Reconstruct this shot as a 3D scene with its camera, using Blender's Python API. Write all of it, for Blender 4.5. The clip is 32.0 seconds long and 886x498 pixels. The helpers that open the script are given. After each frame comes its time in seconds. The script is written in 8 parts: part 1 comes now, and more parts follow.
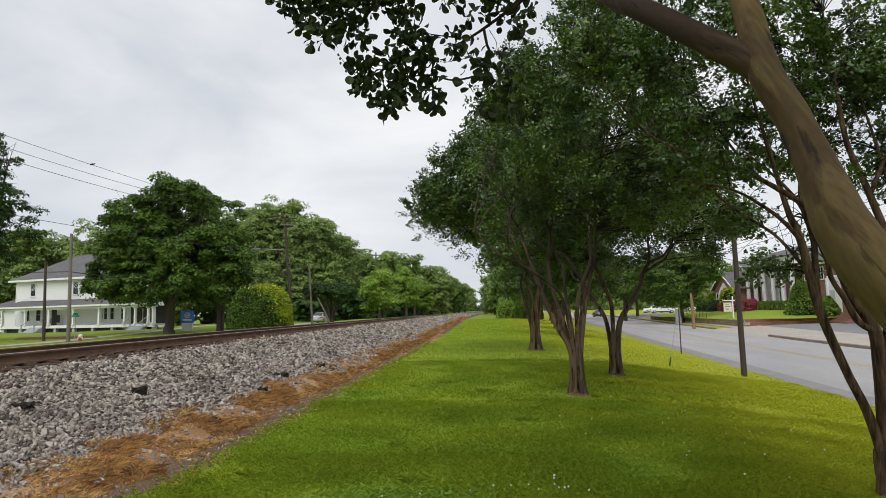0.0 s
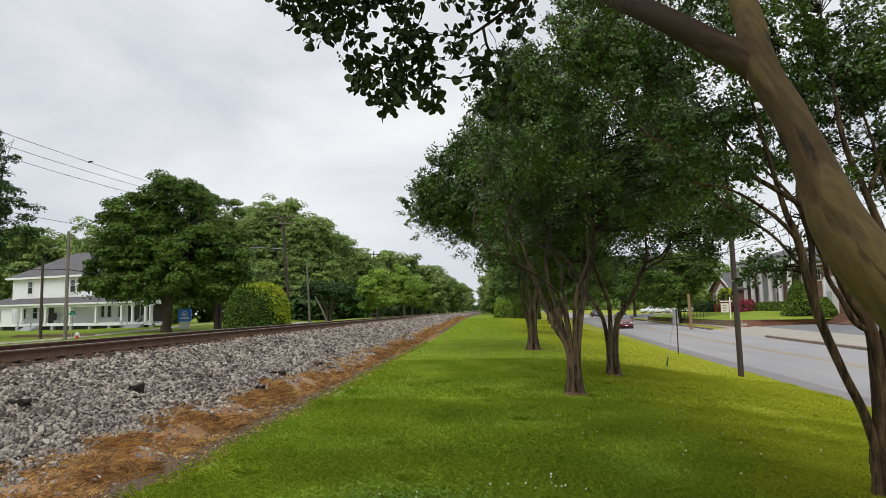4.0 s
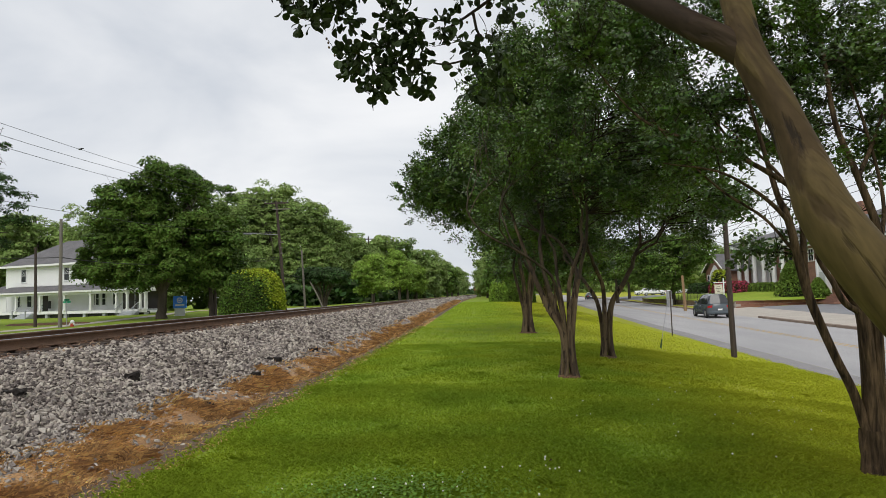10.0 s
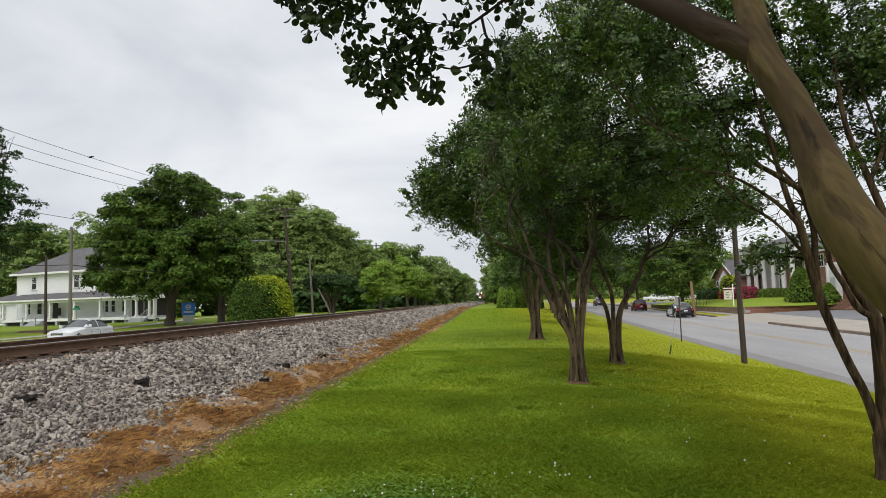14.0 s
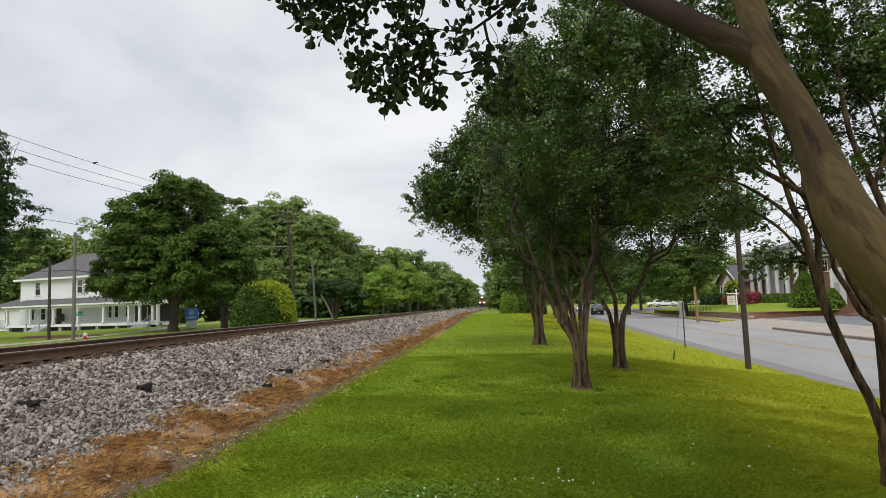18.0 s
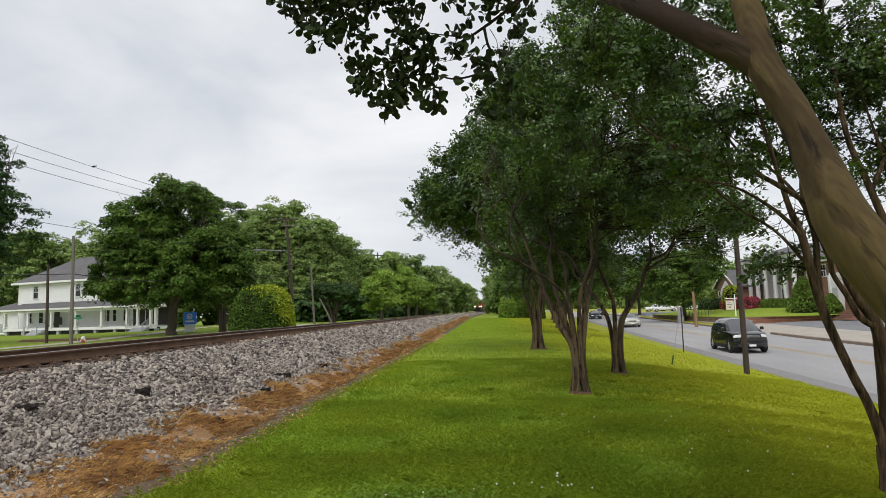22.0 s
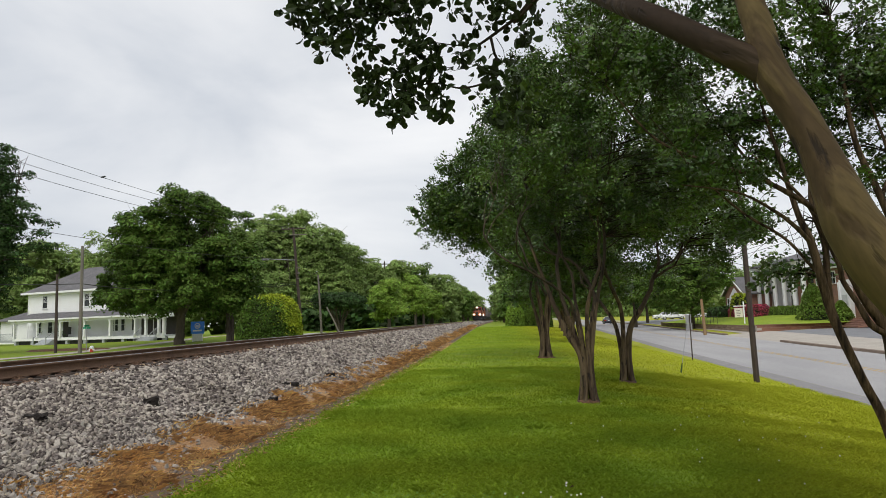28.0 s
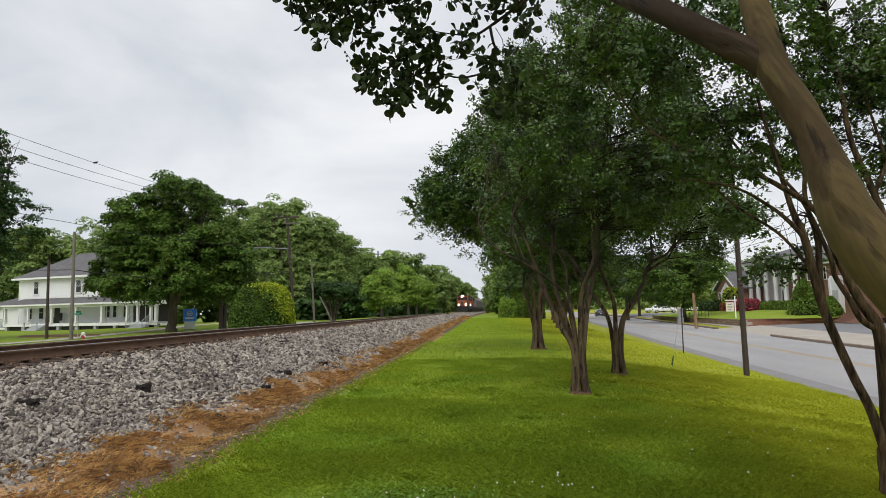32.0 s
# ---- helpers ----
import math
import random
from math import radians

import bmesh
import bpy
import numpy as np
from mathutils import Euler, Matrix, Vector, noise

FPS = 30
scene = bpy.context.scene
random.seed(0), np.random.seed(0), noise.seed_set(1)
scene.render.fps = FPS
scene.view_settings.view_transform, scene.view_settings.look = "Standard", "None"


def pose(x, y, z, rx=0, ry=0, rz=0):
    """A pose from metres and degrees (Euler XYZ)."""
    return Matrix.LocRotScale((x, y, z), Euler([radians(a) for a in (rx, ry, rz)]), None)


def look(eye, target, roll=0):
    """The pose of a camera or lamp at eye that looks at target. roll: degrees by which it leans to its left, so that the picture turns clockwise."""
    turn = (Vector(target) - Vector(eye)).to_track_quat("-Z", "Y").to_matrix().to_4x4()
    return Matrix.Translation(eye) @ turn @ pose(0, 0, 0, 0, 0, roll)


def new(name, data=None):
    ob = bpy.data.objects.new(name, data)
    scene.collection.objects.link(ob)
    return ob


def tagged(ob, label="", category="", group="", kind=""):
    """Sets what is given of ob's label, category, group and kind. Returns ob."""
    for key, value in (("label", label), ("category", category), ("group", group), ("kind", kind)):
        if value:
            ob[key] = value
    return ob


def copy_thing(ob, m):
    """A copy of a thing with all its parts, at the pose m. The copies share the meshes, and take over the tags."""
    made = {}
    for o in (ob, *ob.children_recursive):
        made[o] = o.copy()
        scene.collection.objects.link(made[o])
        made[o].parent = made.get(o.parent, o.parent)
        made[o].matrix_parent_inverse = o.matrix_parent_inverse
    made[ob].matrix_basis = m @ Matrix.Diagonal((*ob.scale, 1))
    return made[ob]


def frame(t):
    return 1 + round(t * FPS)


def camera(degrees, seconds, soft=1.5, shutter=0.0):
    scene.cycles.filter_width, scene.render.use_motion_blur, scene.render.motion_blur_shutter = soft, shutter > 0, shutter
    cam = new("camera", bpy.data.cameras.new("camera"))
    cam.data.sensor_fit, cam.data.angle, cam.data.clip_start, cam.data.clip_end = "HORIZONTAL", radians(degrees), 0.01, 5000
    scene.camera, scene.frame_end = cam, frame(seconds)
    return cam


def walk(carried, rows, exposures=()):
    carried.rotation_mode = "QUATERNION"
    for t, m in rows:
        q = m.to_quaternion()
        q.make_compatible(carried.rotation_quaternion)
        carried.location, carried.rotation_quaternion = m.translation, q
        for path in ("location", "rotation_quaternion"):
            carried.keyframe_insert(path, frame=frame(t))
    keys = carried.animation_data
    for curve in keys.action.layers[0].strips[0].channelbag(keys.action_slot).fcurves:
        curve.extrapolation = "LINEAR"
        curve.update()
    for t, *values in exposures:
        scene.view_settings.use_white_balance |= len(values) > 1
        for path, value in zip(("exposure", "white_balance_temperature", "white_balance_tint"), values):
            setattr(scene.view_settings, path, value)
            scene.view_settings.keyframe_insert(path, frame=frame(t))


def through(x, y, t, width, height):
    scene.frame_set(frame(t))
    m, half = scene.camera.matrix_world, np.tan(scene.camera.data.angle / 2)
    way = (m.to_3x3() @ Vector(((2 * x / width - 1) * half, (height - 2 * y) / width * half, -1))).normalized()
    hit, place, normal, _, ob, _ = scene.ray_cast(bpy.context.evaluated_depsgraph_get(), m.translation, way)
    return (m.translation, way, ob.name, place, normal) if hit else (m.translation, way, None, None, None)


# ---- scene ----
cam = camera(69, 32.0, soft=0.5)
PATH = [
    (0, pose(0.0010, -0.0033, 1.6065, 95.433, 1.345, 3.966)),
    (0.5, pose(-0.0020, -0.0160, 1.6005, 95.808, 1.107, 3.860)),
    (1, pose(-0.0018, -0.0119, 1.6018, 95.891, 1.147, 3.696)),
    (1.5, pose(-0.0036, -0.0141, 1.5997, 95.921, 1.239, 3.726)),
    (2, pose(-0.0013, -0.0142, 1.5964, 95.870, 1.253, 3.659)),
    (2.5, pose(0.0008, -0.0089, 1.6011, 95.703, 1.259, 3.676)),
    (3, pose(0.0013, -0.0075, 1.6015, 95.555, 1.394, 3.710)),
    (3.5, pose(-0.0003, -0.0065, 1.5981, 95.478, 1.256, 3.675)),
    (5.5, pose(-0.0061, -0.0170, 1.6000, 94.558, 0.524, 4.227)),
    (6, pose(-0.0191, -0.0175, 1.5981, 94.188, -0.130, 3.778)),
    (6.5, pose(-0.0135, -0.0103, 1.5994, 94.380, 0.485, 3.191)),
    (7, pose(0.0056, -0.0110, 1.6104, 93.224, 0.974, 2.877)),
    (7.5, pose(0.0172, -0.0023, 1.6182, 93.369, 1.401, 3.123)),
    (8, pose(0.0176, 0.0020, 1.6154, 93.438, 1.777, 3.130)),
    (8.5, pose(0.0177, -0.0065, 1.6138, 93.569, 1.813, 3.324)),
    (9, pose(0.0165, -0.0064, 1.6153, 93.746, 1.625, 3.708)),
    (9.5, pose(0.0149, -0.0089, 1.6170, 93.909, 1.701, 3.745)),
    (10, pose(0.0166, -0.0112, 1.6136, 93.961, 1.694, 3.349)),
    (10.5, pose(0.0132, -0.0130, 1.6127, 93.862, 1.749, 3.351)),
    (11, pose(0.0137, -0.0060, 1.6114, 94.167, 1.770, 3.474)),
    (11.5, pose(0.0125, -0.0072, 1.6096, 94.222, 1.861, 3.740)),
    (12, pose(0.0106, -0.0108, 1.6062, 94.193, 1.798, 4.097)),
    (12.5, pose(0.0106, -0.0064, 1.6054, 94.199, 1.844, 4.439)),
    (13, pose(0.0081, -0.0063, 1.6071, 94.392, 1.862, 4.488)),
    (13.5, pose(0.0026, -0.0149, 1.6022, 94.591, 1.640, 4.189)),
    (14, pose(0.0048, -0.0033, 1.6022, 94.560, 1.801, 4.020)),
    (14.5, pose(0.0052, -0.0019, 1.6019, 94.353, 1.766, 4.249)),
    (16.5, pose(0.0032, -0.0015, 1.6008, 94.772, 1.863, 4.229)),
    (17, pose(0.0014, 0.0030, 1.5983, 94.705, 1.738, 4.246)),
    (17.5, pose(-0.0010, -0.0040, 1.6008, 94.707, 1.706, 4.260)),
    (18, pose(0.0054, -0.0007, 1.6009, 95.049, 1.817, 4.272)),
    (18.5, pose(-0.0004, -0.0085, 1.6002, 95.363, 1.807, 4.426)),
    (19, pose(-0.0037, -0.0065, 1.5965, 95.297, 1.532, 4.382)),
    (19.5, pose(-0.0066, -0.0067, 1.5958, 95.040, 1.423, 4.373)),
    (20, pose(-0.0000, 0.0000, 1.6000, 94.885, 1.427, 4.397)),
    (20.5, pose(-0.0023, -0.0109, 1.5968, 94.987, 1.414, 4.456)),
    (21, pose(-0.0008, -0.0060, 1.5998, 95.143, 1.618, 4.351)),
    (21.5, pose(-0.0003, -0.0130, 1.5971, 95.239, 1.652, 4.270)),
    (22, pose(-0.0003, -0.0113, 1.5977, 95.429, 1.707, 4.141)),
    (22.5, pose(0.0003, -0.0049, 1.5982, 95.677, 1.699, 4.062)),
    (23, pose(-0.0047, -0.0140, 1.5969, 95.751, 1.707, 4.020)),
    (23.5, pose(-0.0017, -0.0108, 1.5987, 95.809, 1.781, 4.136)),
    (24, pose(-0.0073, -0.0159, 1.5967, 95.798, 1.577, 4.259)),
    (24.5, pose(-0.0074, -0.0149, 1.5972, 95.870, 1.564, 4.253)),
    (25, pose(-0.0048, -0.0088, 1.5977, 95.840, 1.640, 4.333)),
    (25.5, pose(-0.0048, -0.0110, 1.6014, 96.001, 1.879, 4.252)),
    (27.5, pose(-0.0051, -0.0113, 1.6024, 96.336, 1.907, 4.599)),
    (28, pose(-0.0060, -0.0129, 1.5996, 96.197, 1.883, 4.764)),
    (28.5, pose(-0.0070, -0.0101, 1.5992, 96.016, 1.711, 4.753)),
    (29, pose(-0.0094, -0.0124, 1.5964, 95.821, 1.587, 4.769)),
    (29.5, pose(-0.0068, -0.0051, 1.5985, 95.701, 1.525, 4.852)),
    (30, pose(-0.0074, -0.0082, 1.5986, 95.861, 1.636, 4.936)),
    (30.5, pose(-0.0132, -0.0135, 1.5950, 95.838, 1.319, 4.649)),
    (31, pose(-0.0081, -0.0105, 1.5983, 95.817, 1.952, 4.203)),
    (31.5, pose(-0.0170, -0.0107, 1.6002, 95.763, 1.157, 4.327)),
    (32, pose(-0.0208, -0.0183, 1.5930, 95.359, 1.192, 4.127)),
]
walk(cam, PATH)

# ---- light ----
SUN_ELEV, SUN_AZ = radians(50), radians(192)
world = bpy.data.worlds.new("overcast_sky")
scene.world = world
world.use_nodes = True
wn, wl = world.node_tree.nodes, world.node_tree.links
wn.clear()
w_out = wn.new("ShaderNodeOutputWorld")
w_bg = wn.new("ShaderNodeBackground")
w_sky = wn.new("ShaderNodeTexSky")
w_sky.sky_type, w_sky.sun_disc = "NISHITA", False
w_sky.sun_elevation, w_sky.sun_rotation = SUN_ELEV, SUN_AZ
w_tc = wn.new("ShaderNodeTexCoord")
w_map = wn.new("ShaderNodeMapping")
w_map.inputs["Scale"].default_value = (1.0, 1.0, 2.6)
w_n = wn.new("ShaderNodeTexNoise")
w_n.inputs["Scale"].default_value, w_n.inputs["Detail"].default_value, w_n.inputs["Roughness"].default_value = 2.2, 5.0, 0.5
w_n.inputs["Distortion"].default_value = 0.4
w_ramp = wn.new("ShaderNodeValToRGB")
w_ramp.color_ramp.elements[0].position, w_ramp.color_ramp.elements[0].color = 0.34, (0.60, 0.635, 0.69, 1)
w_ramp.color_ramp.elements[1].position, w_ramp.color_ramp.elements[1].color = 0.68, (0.90, 0.905, 0.915, 1)
w_mix = wn.new("ShaderNodeMix")
w_mix.data_type = "RGBA"
w_mix.inputs["Factor"].default_value = 0.93
w_scale = wn.new("ShaderNodeVectorMath")
w_scale.operation = "SCALE"
w_scale.inputs["Scale"].default_value = 0.10
wl.new(w_tc.outputs["Generated"], w_map.inputs["Vector"])
wl.new(w_map.outputs["Vector"], w_n.inputs["Vector"])
wl.new(w_n.outputs["Fac"], w_ramp.inputs["Fac"])
wl.new(w_sky.outputs["Color"], w_scale.inputs[0])
wl.new(w_scale.outputs["Vector"], w_mix.inputs["A"])
wl.new(w_ramp.outputs["Color"], w_mix.inputs["B"])
wl.new(w_mix.outputs["Result"], w_bg.inputs["Color"])
w_bg.inputs["Strength"].default_value = 1.07
wl.new(w_bg.outputs["Background"], w_out.inputs["Surface"])

sun_data = bpy.data.lights.new("sun", "SUN")
sun_data.energy, sun_data.angle, sun_data.color = 1.85, radians(48), (1.0, 0.97, 0.92)
sun = new("sun", sun_data)
sun.matrix_world = look((20, -20, 40), (20 - math.sin(SUN_AZ) * 10, -20 - math.cos(SUN_AZ) * 10, 40 - math.tan(SUN_ELEV) * 10))


# ---- materials ----
def mat(name, color, rough=0.8, metal=0.0, vary=0.25, scale=4.0, grain=0.15, grain_scale=60.0, bump=0.0, tint=None,
        island=0.0, per_object=0.0, spec=0.4, through_light=0.0, emit=None, stretch=(1, 1, 1), coat=0.0, bump_scale=None, lean=None):
    """Noise at two scales over a base colour, with relief and gloss."""
    m = bpy.data.materials.new(name)
    m.use_nodes = True
    n, l = m.node_tree.nodes, m.node_tree.links
    b = n["Principled BSDF"]
    tc = n.new("ShaderNodeTexCoord")
    mp = n.new("ShaderNodeMapping")
    mp.inputs["Scale"].default_value = stretch
    if lean:
        mp.vector_type = "TEXTURE"
        mp.inputs["Scale"].default_value = tuple(1 / s for s in stretch)
        mp.inputs["Rotation"].default_value = (0, radians(lean), 0)
    l.new(tc.outputs["Object"], mp.inputs["Vector"])
    big = n.new("ShaderNodeTexNoise")
    big.inputs["Scale"].default_value, big.inputs["Detail"].default_value = scale, 4.0
    fine = n.new("ShaderNodeTexNoise")
    fine.inputs["Scale"].default_value, fine.inputs["Detail"].default_value = grain_scale, 3.0
    for x in (big, fine):
        l.new(mp.outputs["Vector"], x.inputs["Vector"])
    c2 = tint or tuple(c * 0.6 for c in color)
    mix = n.new("ShaderNodeMix")
    mix.data_type = "RGBA"
    mix.inputs["A"].default_value, mix.inputs["B"].default_value = (*color, 1), (*c2, 1)
    rng = n.new("ShaderNodeMapRange")
    rng.inputs["From Min"].default_value, rng.inputs["From Max"].default_value = 0.35, 0.68
    rng.inputs["To Max"].default_value = min(1.0, vary * 2)
    l.new(big.outputs["Fac"], rng.inputs["Value"])
    l.new(rng.outputs["Result"], mix.inputs["Factor"])
    hsv = n.new("ShaderNodeHueSaturation")
    l.new(mix.outputs["Result"], hsv.inputs["Color"])
    val = n.new("ShaderNodeMapRange")
    val.inputs["From Min"].default_value, val.inputs["From Max"].default_value = 0.3, 0.7
    val.inputs["To Min"].default_value, val.inputs["To Max"].default_value = 1 - grain, 1 + grain
    l.new(fine.outputs["Fac"], val.inputs["Value"])
    last = val.outputs["Result"]
    if island or per_object:
        src = n.new("ShaderNodeNewGeometry").outputs["Random Per Island"] if island else n.new("ShaderNodeObjectInfo").outputs["Random"]
        k = island or per_object
        r2 = n.new("ShaderNodeMapRange")
        r2.inputs["To Min"].default_value, r2.inputs["To Max"].default_value = 1 - k, 1 + k
        l.new(src, r2.inputs["Value"])
        mul = n.new("ShaderNodeMath")
        mul.operation = "MULTIPLY"
        l.new(last, mul.inputs[0])
        l.new(r2.outputs["Result"], mul.inputs[1])
        last = mul.outputs["Value"]
        hue = n.new("ShaderNodeMapRange")
        hue.inputs["To Min"].default_value, hue.inputs["To Max"].default_value = 0.5 - 0.035 * k, 0.5 + 0.035 * k
        l.new(src, hue.inputs["Value"])
        l.new(hue.outputs["Result"], hsv.inputs["Hue"])
    l.new(last, hsv.inputs["Value"])
    l.new(hsv.outputs["Color"], b.inputs["Base Color"])
    b.inputs["Roughness"].default_value, b.inputs["Metallic"].default_value = rough, metal
    b.inputs["Specular IOR Level"].default_value = spec
    b.inputs["Coat Weight"].default_value = coat
    if bump:
        bp = n.new("ShaderNodeBump")
        bp.inputs["Strength"].default_value, bp.inputs["Distance"].default_value = min(1.0, bump), 0.02
        if bump_scale:
            bn = n.new("ShaderNodeTexNoise")
            bn.inputs["Scale"].default_value, bn.inputs["Detail"].default_value = bump_scale, 4.0
            l.new(mp.outputs["Vector"], bn.inputs["Vector"])
            l.new(bn.outputs["Fac"], bp.inputs["Height"])
        else:
            l.new(fine.outputs["Fac"], bp.inputs["Height"])
        l.new(bp.outputs["Normal"], b.inputs["Normal"])
    if through_light:
        tr = n.new("ShaderNodeBsdfTranslucent")
        l.new(hsv.outputs["Color"], tr.inputs["Color"])
        mx = n.new("ShaderNodeMixShader")
        mx.inputs["Fac"].default_value = through_light
        out = n["Material Output"]
        l.new(b.outputs["BSDF"], mx.inputs[1])
        l.new(tr.outputs["BSDF"], mx.inputs[2])
        l.new(mx.outputs["Shader"], out.inputs["Surface"])
    if emit:
        b.inputs["Emission Color"].default_value, b.inputs["Emission Strength"].default_value = (*emit[:3], 1), emit[3]
    return m


def turf_mat(name="grass_blade", base=(0.262, 0.385, 0.034), tint=(0.365, 0.455, 0.038), dry_lit_tone=(0.49, 0.525, 0.042), through=0.4, bump=0.0):
    """Mown grass: deep green on the trees' side, yellower and lighter down the slope to the street, in drifts; part
    drier grass, part painted light.
    """
    m = mat(name, base, 0.8, vary=0.45, scale=0.55, tint=tint, island=0.0 if bump else 0.10, spec=0.12, through_light=through, bump=bump, grain_scale=28)
    n, l = m.node_tree.nodes, m.node_tree.links
    hsv = next(x for x in n if x.type == "HUE_SAT")
    src = hsv.inputs["Color"].links[0].from_socket
    tc = next(x for x in n if x.type == "TEX_COORD")
    sep = n.new("ShaderNodeSeparateXYZ")
    l.new(tc.outputs["Object"], sep.inputs["Vector"])
    drift = n.new("ShaderNodeTexNoise")
    drift.inputs["Scale"].default_value, drift.inputs["Detail"].default_value = 0.35, 3.0
    l.new(tc.outputs["Object"], drift.inputs["Vector"])
    add = n.new("ShaderNodeMath")
    add.operation = "MULTIPLY_ADD"
    l.new(drift.outputs["Fac"], add.inputs[0])
    add.inputs[1].default_value = 7.0
    l.new(sep.outputs["X"], add.inputs[2])
    # drier grass and the open slope's brighter light share this ramp
    dry = n.new("ShaderNodeMapRange")
    dry.interpolation_type = "SMOOTHSTEP"
    dry.inputs["From Min"].default_value, dry.inputs["From Max"].default_value = 4.4, 9.0
    l.new(add.outputs["Value"], dry.inputs["Value"])
    mix = n.new("ShaderNodeMix")
    mix.data_type = "RGBA"
    mix.inputs["B"].default_value = (*dry_lit_tone, 1)
    l.new(dry.outputs["Result"], mix.inputs["Factor"])
    l.new(src, mix.inputs["A"])
    l.new(mix.outputs["Result"], hsv.inputs["Color"])
    return m


def peeling_bark(name, pale, brown, dark, lean=0):
    """Smooth bark that sheds in long patches, with fine cracks between them."""
    m = mat(name, pale, 0.75, vary=0.35, scale=9, grain=0.18, grain_scale=70, tint=tuple((p + b) / 2 for p, b in zip(pale, brown)), stretch=(1, 1, 0.2), lean=lean, spec=0.2)
    n, l = m.node_tree.nodes, m.node_tree.links
    b = n["Principled BSDF"]
    hsv = next(x for x in n if x.type == "HUE_SAT")
    src = hsv.inputs["Color"].links[0].from_socket
    mp = next(x for x in n if x.type == "MAPPING")
    heights = []
    for colour, scale, lo, hi in ((brown, 6.5, 0.50, 0.56), (dark, 15.0, 0.60, 0.66)):
        t = n.new("ShaderNodeTexNoise")
        t.inputs["Scale"].default_value, t.inputs["Detail"].default_value, t.inputs["Distortion"].default_value = scale, 4.0, 0.5
        l.new(mp.outputs["Vector"], t.inputs["Vector"])
        r = n.new("ShaderNodeMapRange")
        r.inputs["From Min"].default_value, r.inputs["From Max"].default_value = lo, hi
        l.new(t.outputs["Fac"], r.inputs["Value"])
        mix = n.new("ShaderNodeMix")
        mix.data_type = "RGBA"
        mix.inputs["B"].default_value = (*colour, 1)
        l.new(r.outputs["Result"], mix.inputs["Factor"])
        l.new(src, mix.inputs["A"])
        src = mix.outputs["Result"]
        heights.append(r.outputs["Result"])
    l.new(src, hsv.inputs["Color"])
    add = n.new("ShaderNodeMath")
    add.operation = "ADD"
    l.new(heights[0], add.inputs[0]), l.new(heights[1], add.inputs[1])
    bp = n.new("ShaderNodeBump")
    bp.invert = True
    bp.inputs["Strength"].default_value, bp.inputs["Distance"].default_value = 0.6, 0.006
    l.new(add.outputs["Value"], bp.inputs["Height"])
    l.new(bp.outputs["Normal"], b.inputs["Normal"])
    return m


M = {}
M["grass"] = turf_mat("grass", (0.166, 0.245, 0.022), (0.22, 0.28, 0.026), (0.305, 0.325, 0.028), 0.0, 0.6)
M["blade"] = turf_mat()
M["clover"] = mat("clover_leaf", (0.15, 0.27, 0.03), 0.9, vary=0.2, island=0.3, through_light=0.25)
M["clover_flower"] = mat("clover_flower", (0.75, 0.74, 0.66), 0.8, vary=0.1, island=0.1)
M["dead"] = mat("dead_grass", (0.92, 0.64, 0.32), 0.85, vary=0.5, scale=1.3, tint=(0.58, 0.32, 0.135), island=0.45, spec=0.2, through_light=0.3)
M["thatch"] = mat("dead_thatch", (0.40, 0.235, 0.105), 0.95, vary=0.5, scale=2.6, grain=0.4, grain_scale=55, bump=1.0, tint=(0.21, 0.11, 0.05), stretch=(1, 0.5, 1))
M["dirt"] = mat("dirt", (0.088, 0.057, 0.036), 0.95, vary=0.4, scale=2.5, grain=0.35, grain_scale=45, bump=0.8, tint=(0.14, 0.092, 0.058))
M["ballast"] = mat("ballast_bed", (0.150, 0.134, 0.120), 0.95, vary=0.35, scale=1.5, grain=0.6, grain_scale=14, bump=1.0, tint=(0.080, 0.068, 0.058))
M["stone"] = mat("ballast_stone", (0.325, 0.284, 0.252), 0.9, vary=0.3, scale=1.2, grain=0.2, grain_scale=50, tint=(0.135, 0.11, 0.092), island=0.8, spec=0.15)
M["stone_rusty"] = mat("rust_stained_stone", (0.225, 0.150, 0.105), 0.9, vary=0.3, scale=1.2, grain=0.2, grain_scale=50, tint=(0.115, 0.072, 0.05), island=0.7, spec=0.15)
M["stone_part"] = mat("ballast_stone_single", (0.325, 0.293, 0.262), 0.9, vary=0.3, scale=1.2, grain=0.2, grain_scale=50, tint=(0.15, 0.127, 0.107), per_object=0.45, spec=0.3)
M["rail_side"] = mat("rusty_rail", (0.165, 0.096, 0.058), 0.85, vary=0.4, scale=3, grain=0.25, tint=(0.095, 0.056, 0.036), bump=0.3)
M["rail_top"] = mat("worn_rail_head", (0.33, 0.33, 0.34), 0.35, metal=0.9, vary=0.2, scale=2)
M["tie"] = mat("creosote_tie", (0.07, 0.05, 0.038), 0.95, vary=0.4, scale=3, grain=0.3, stretch=(1, 8, 8), bump=0.6)
M["kerb"] = mat("stained_kerb", (0.26, 0.20, 0.155), 0.9, vary=0.45, scale=1.2, grain=0.2, grain_scale=40, bump=0.3, tint=(0.14, 0.10, 0.08))
M["charred"] = mat("blackened_tie_wood", (0.022, 0.017, 0.014), 0.95, vary=0.4, scale=6, grain=0.3, stretch=(1, 8, 8), bump=0.6)
M["asphalt"] = mat("worn_asphalt", (0.37, 0.36, 0.36), 0.9, vary=0.45, scale=0.5, grain=0.2, grain_scale=55, bump=0.3, tint=(0.285, 0.28, 0.285), stretch=(1, 0.16, 1))
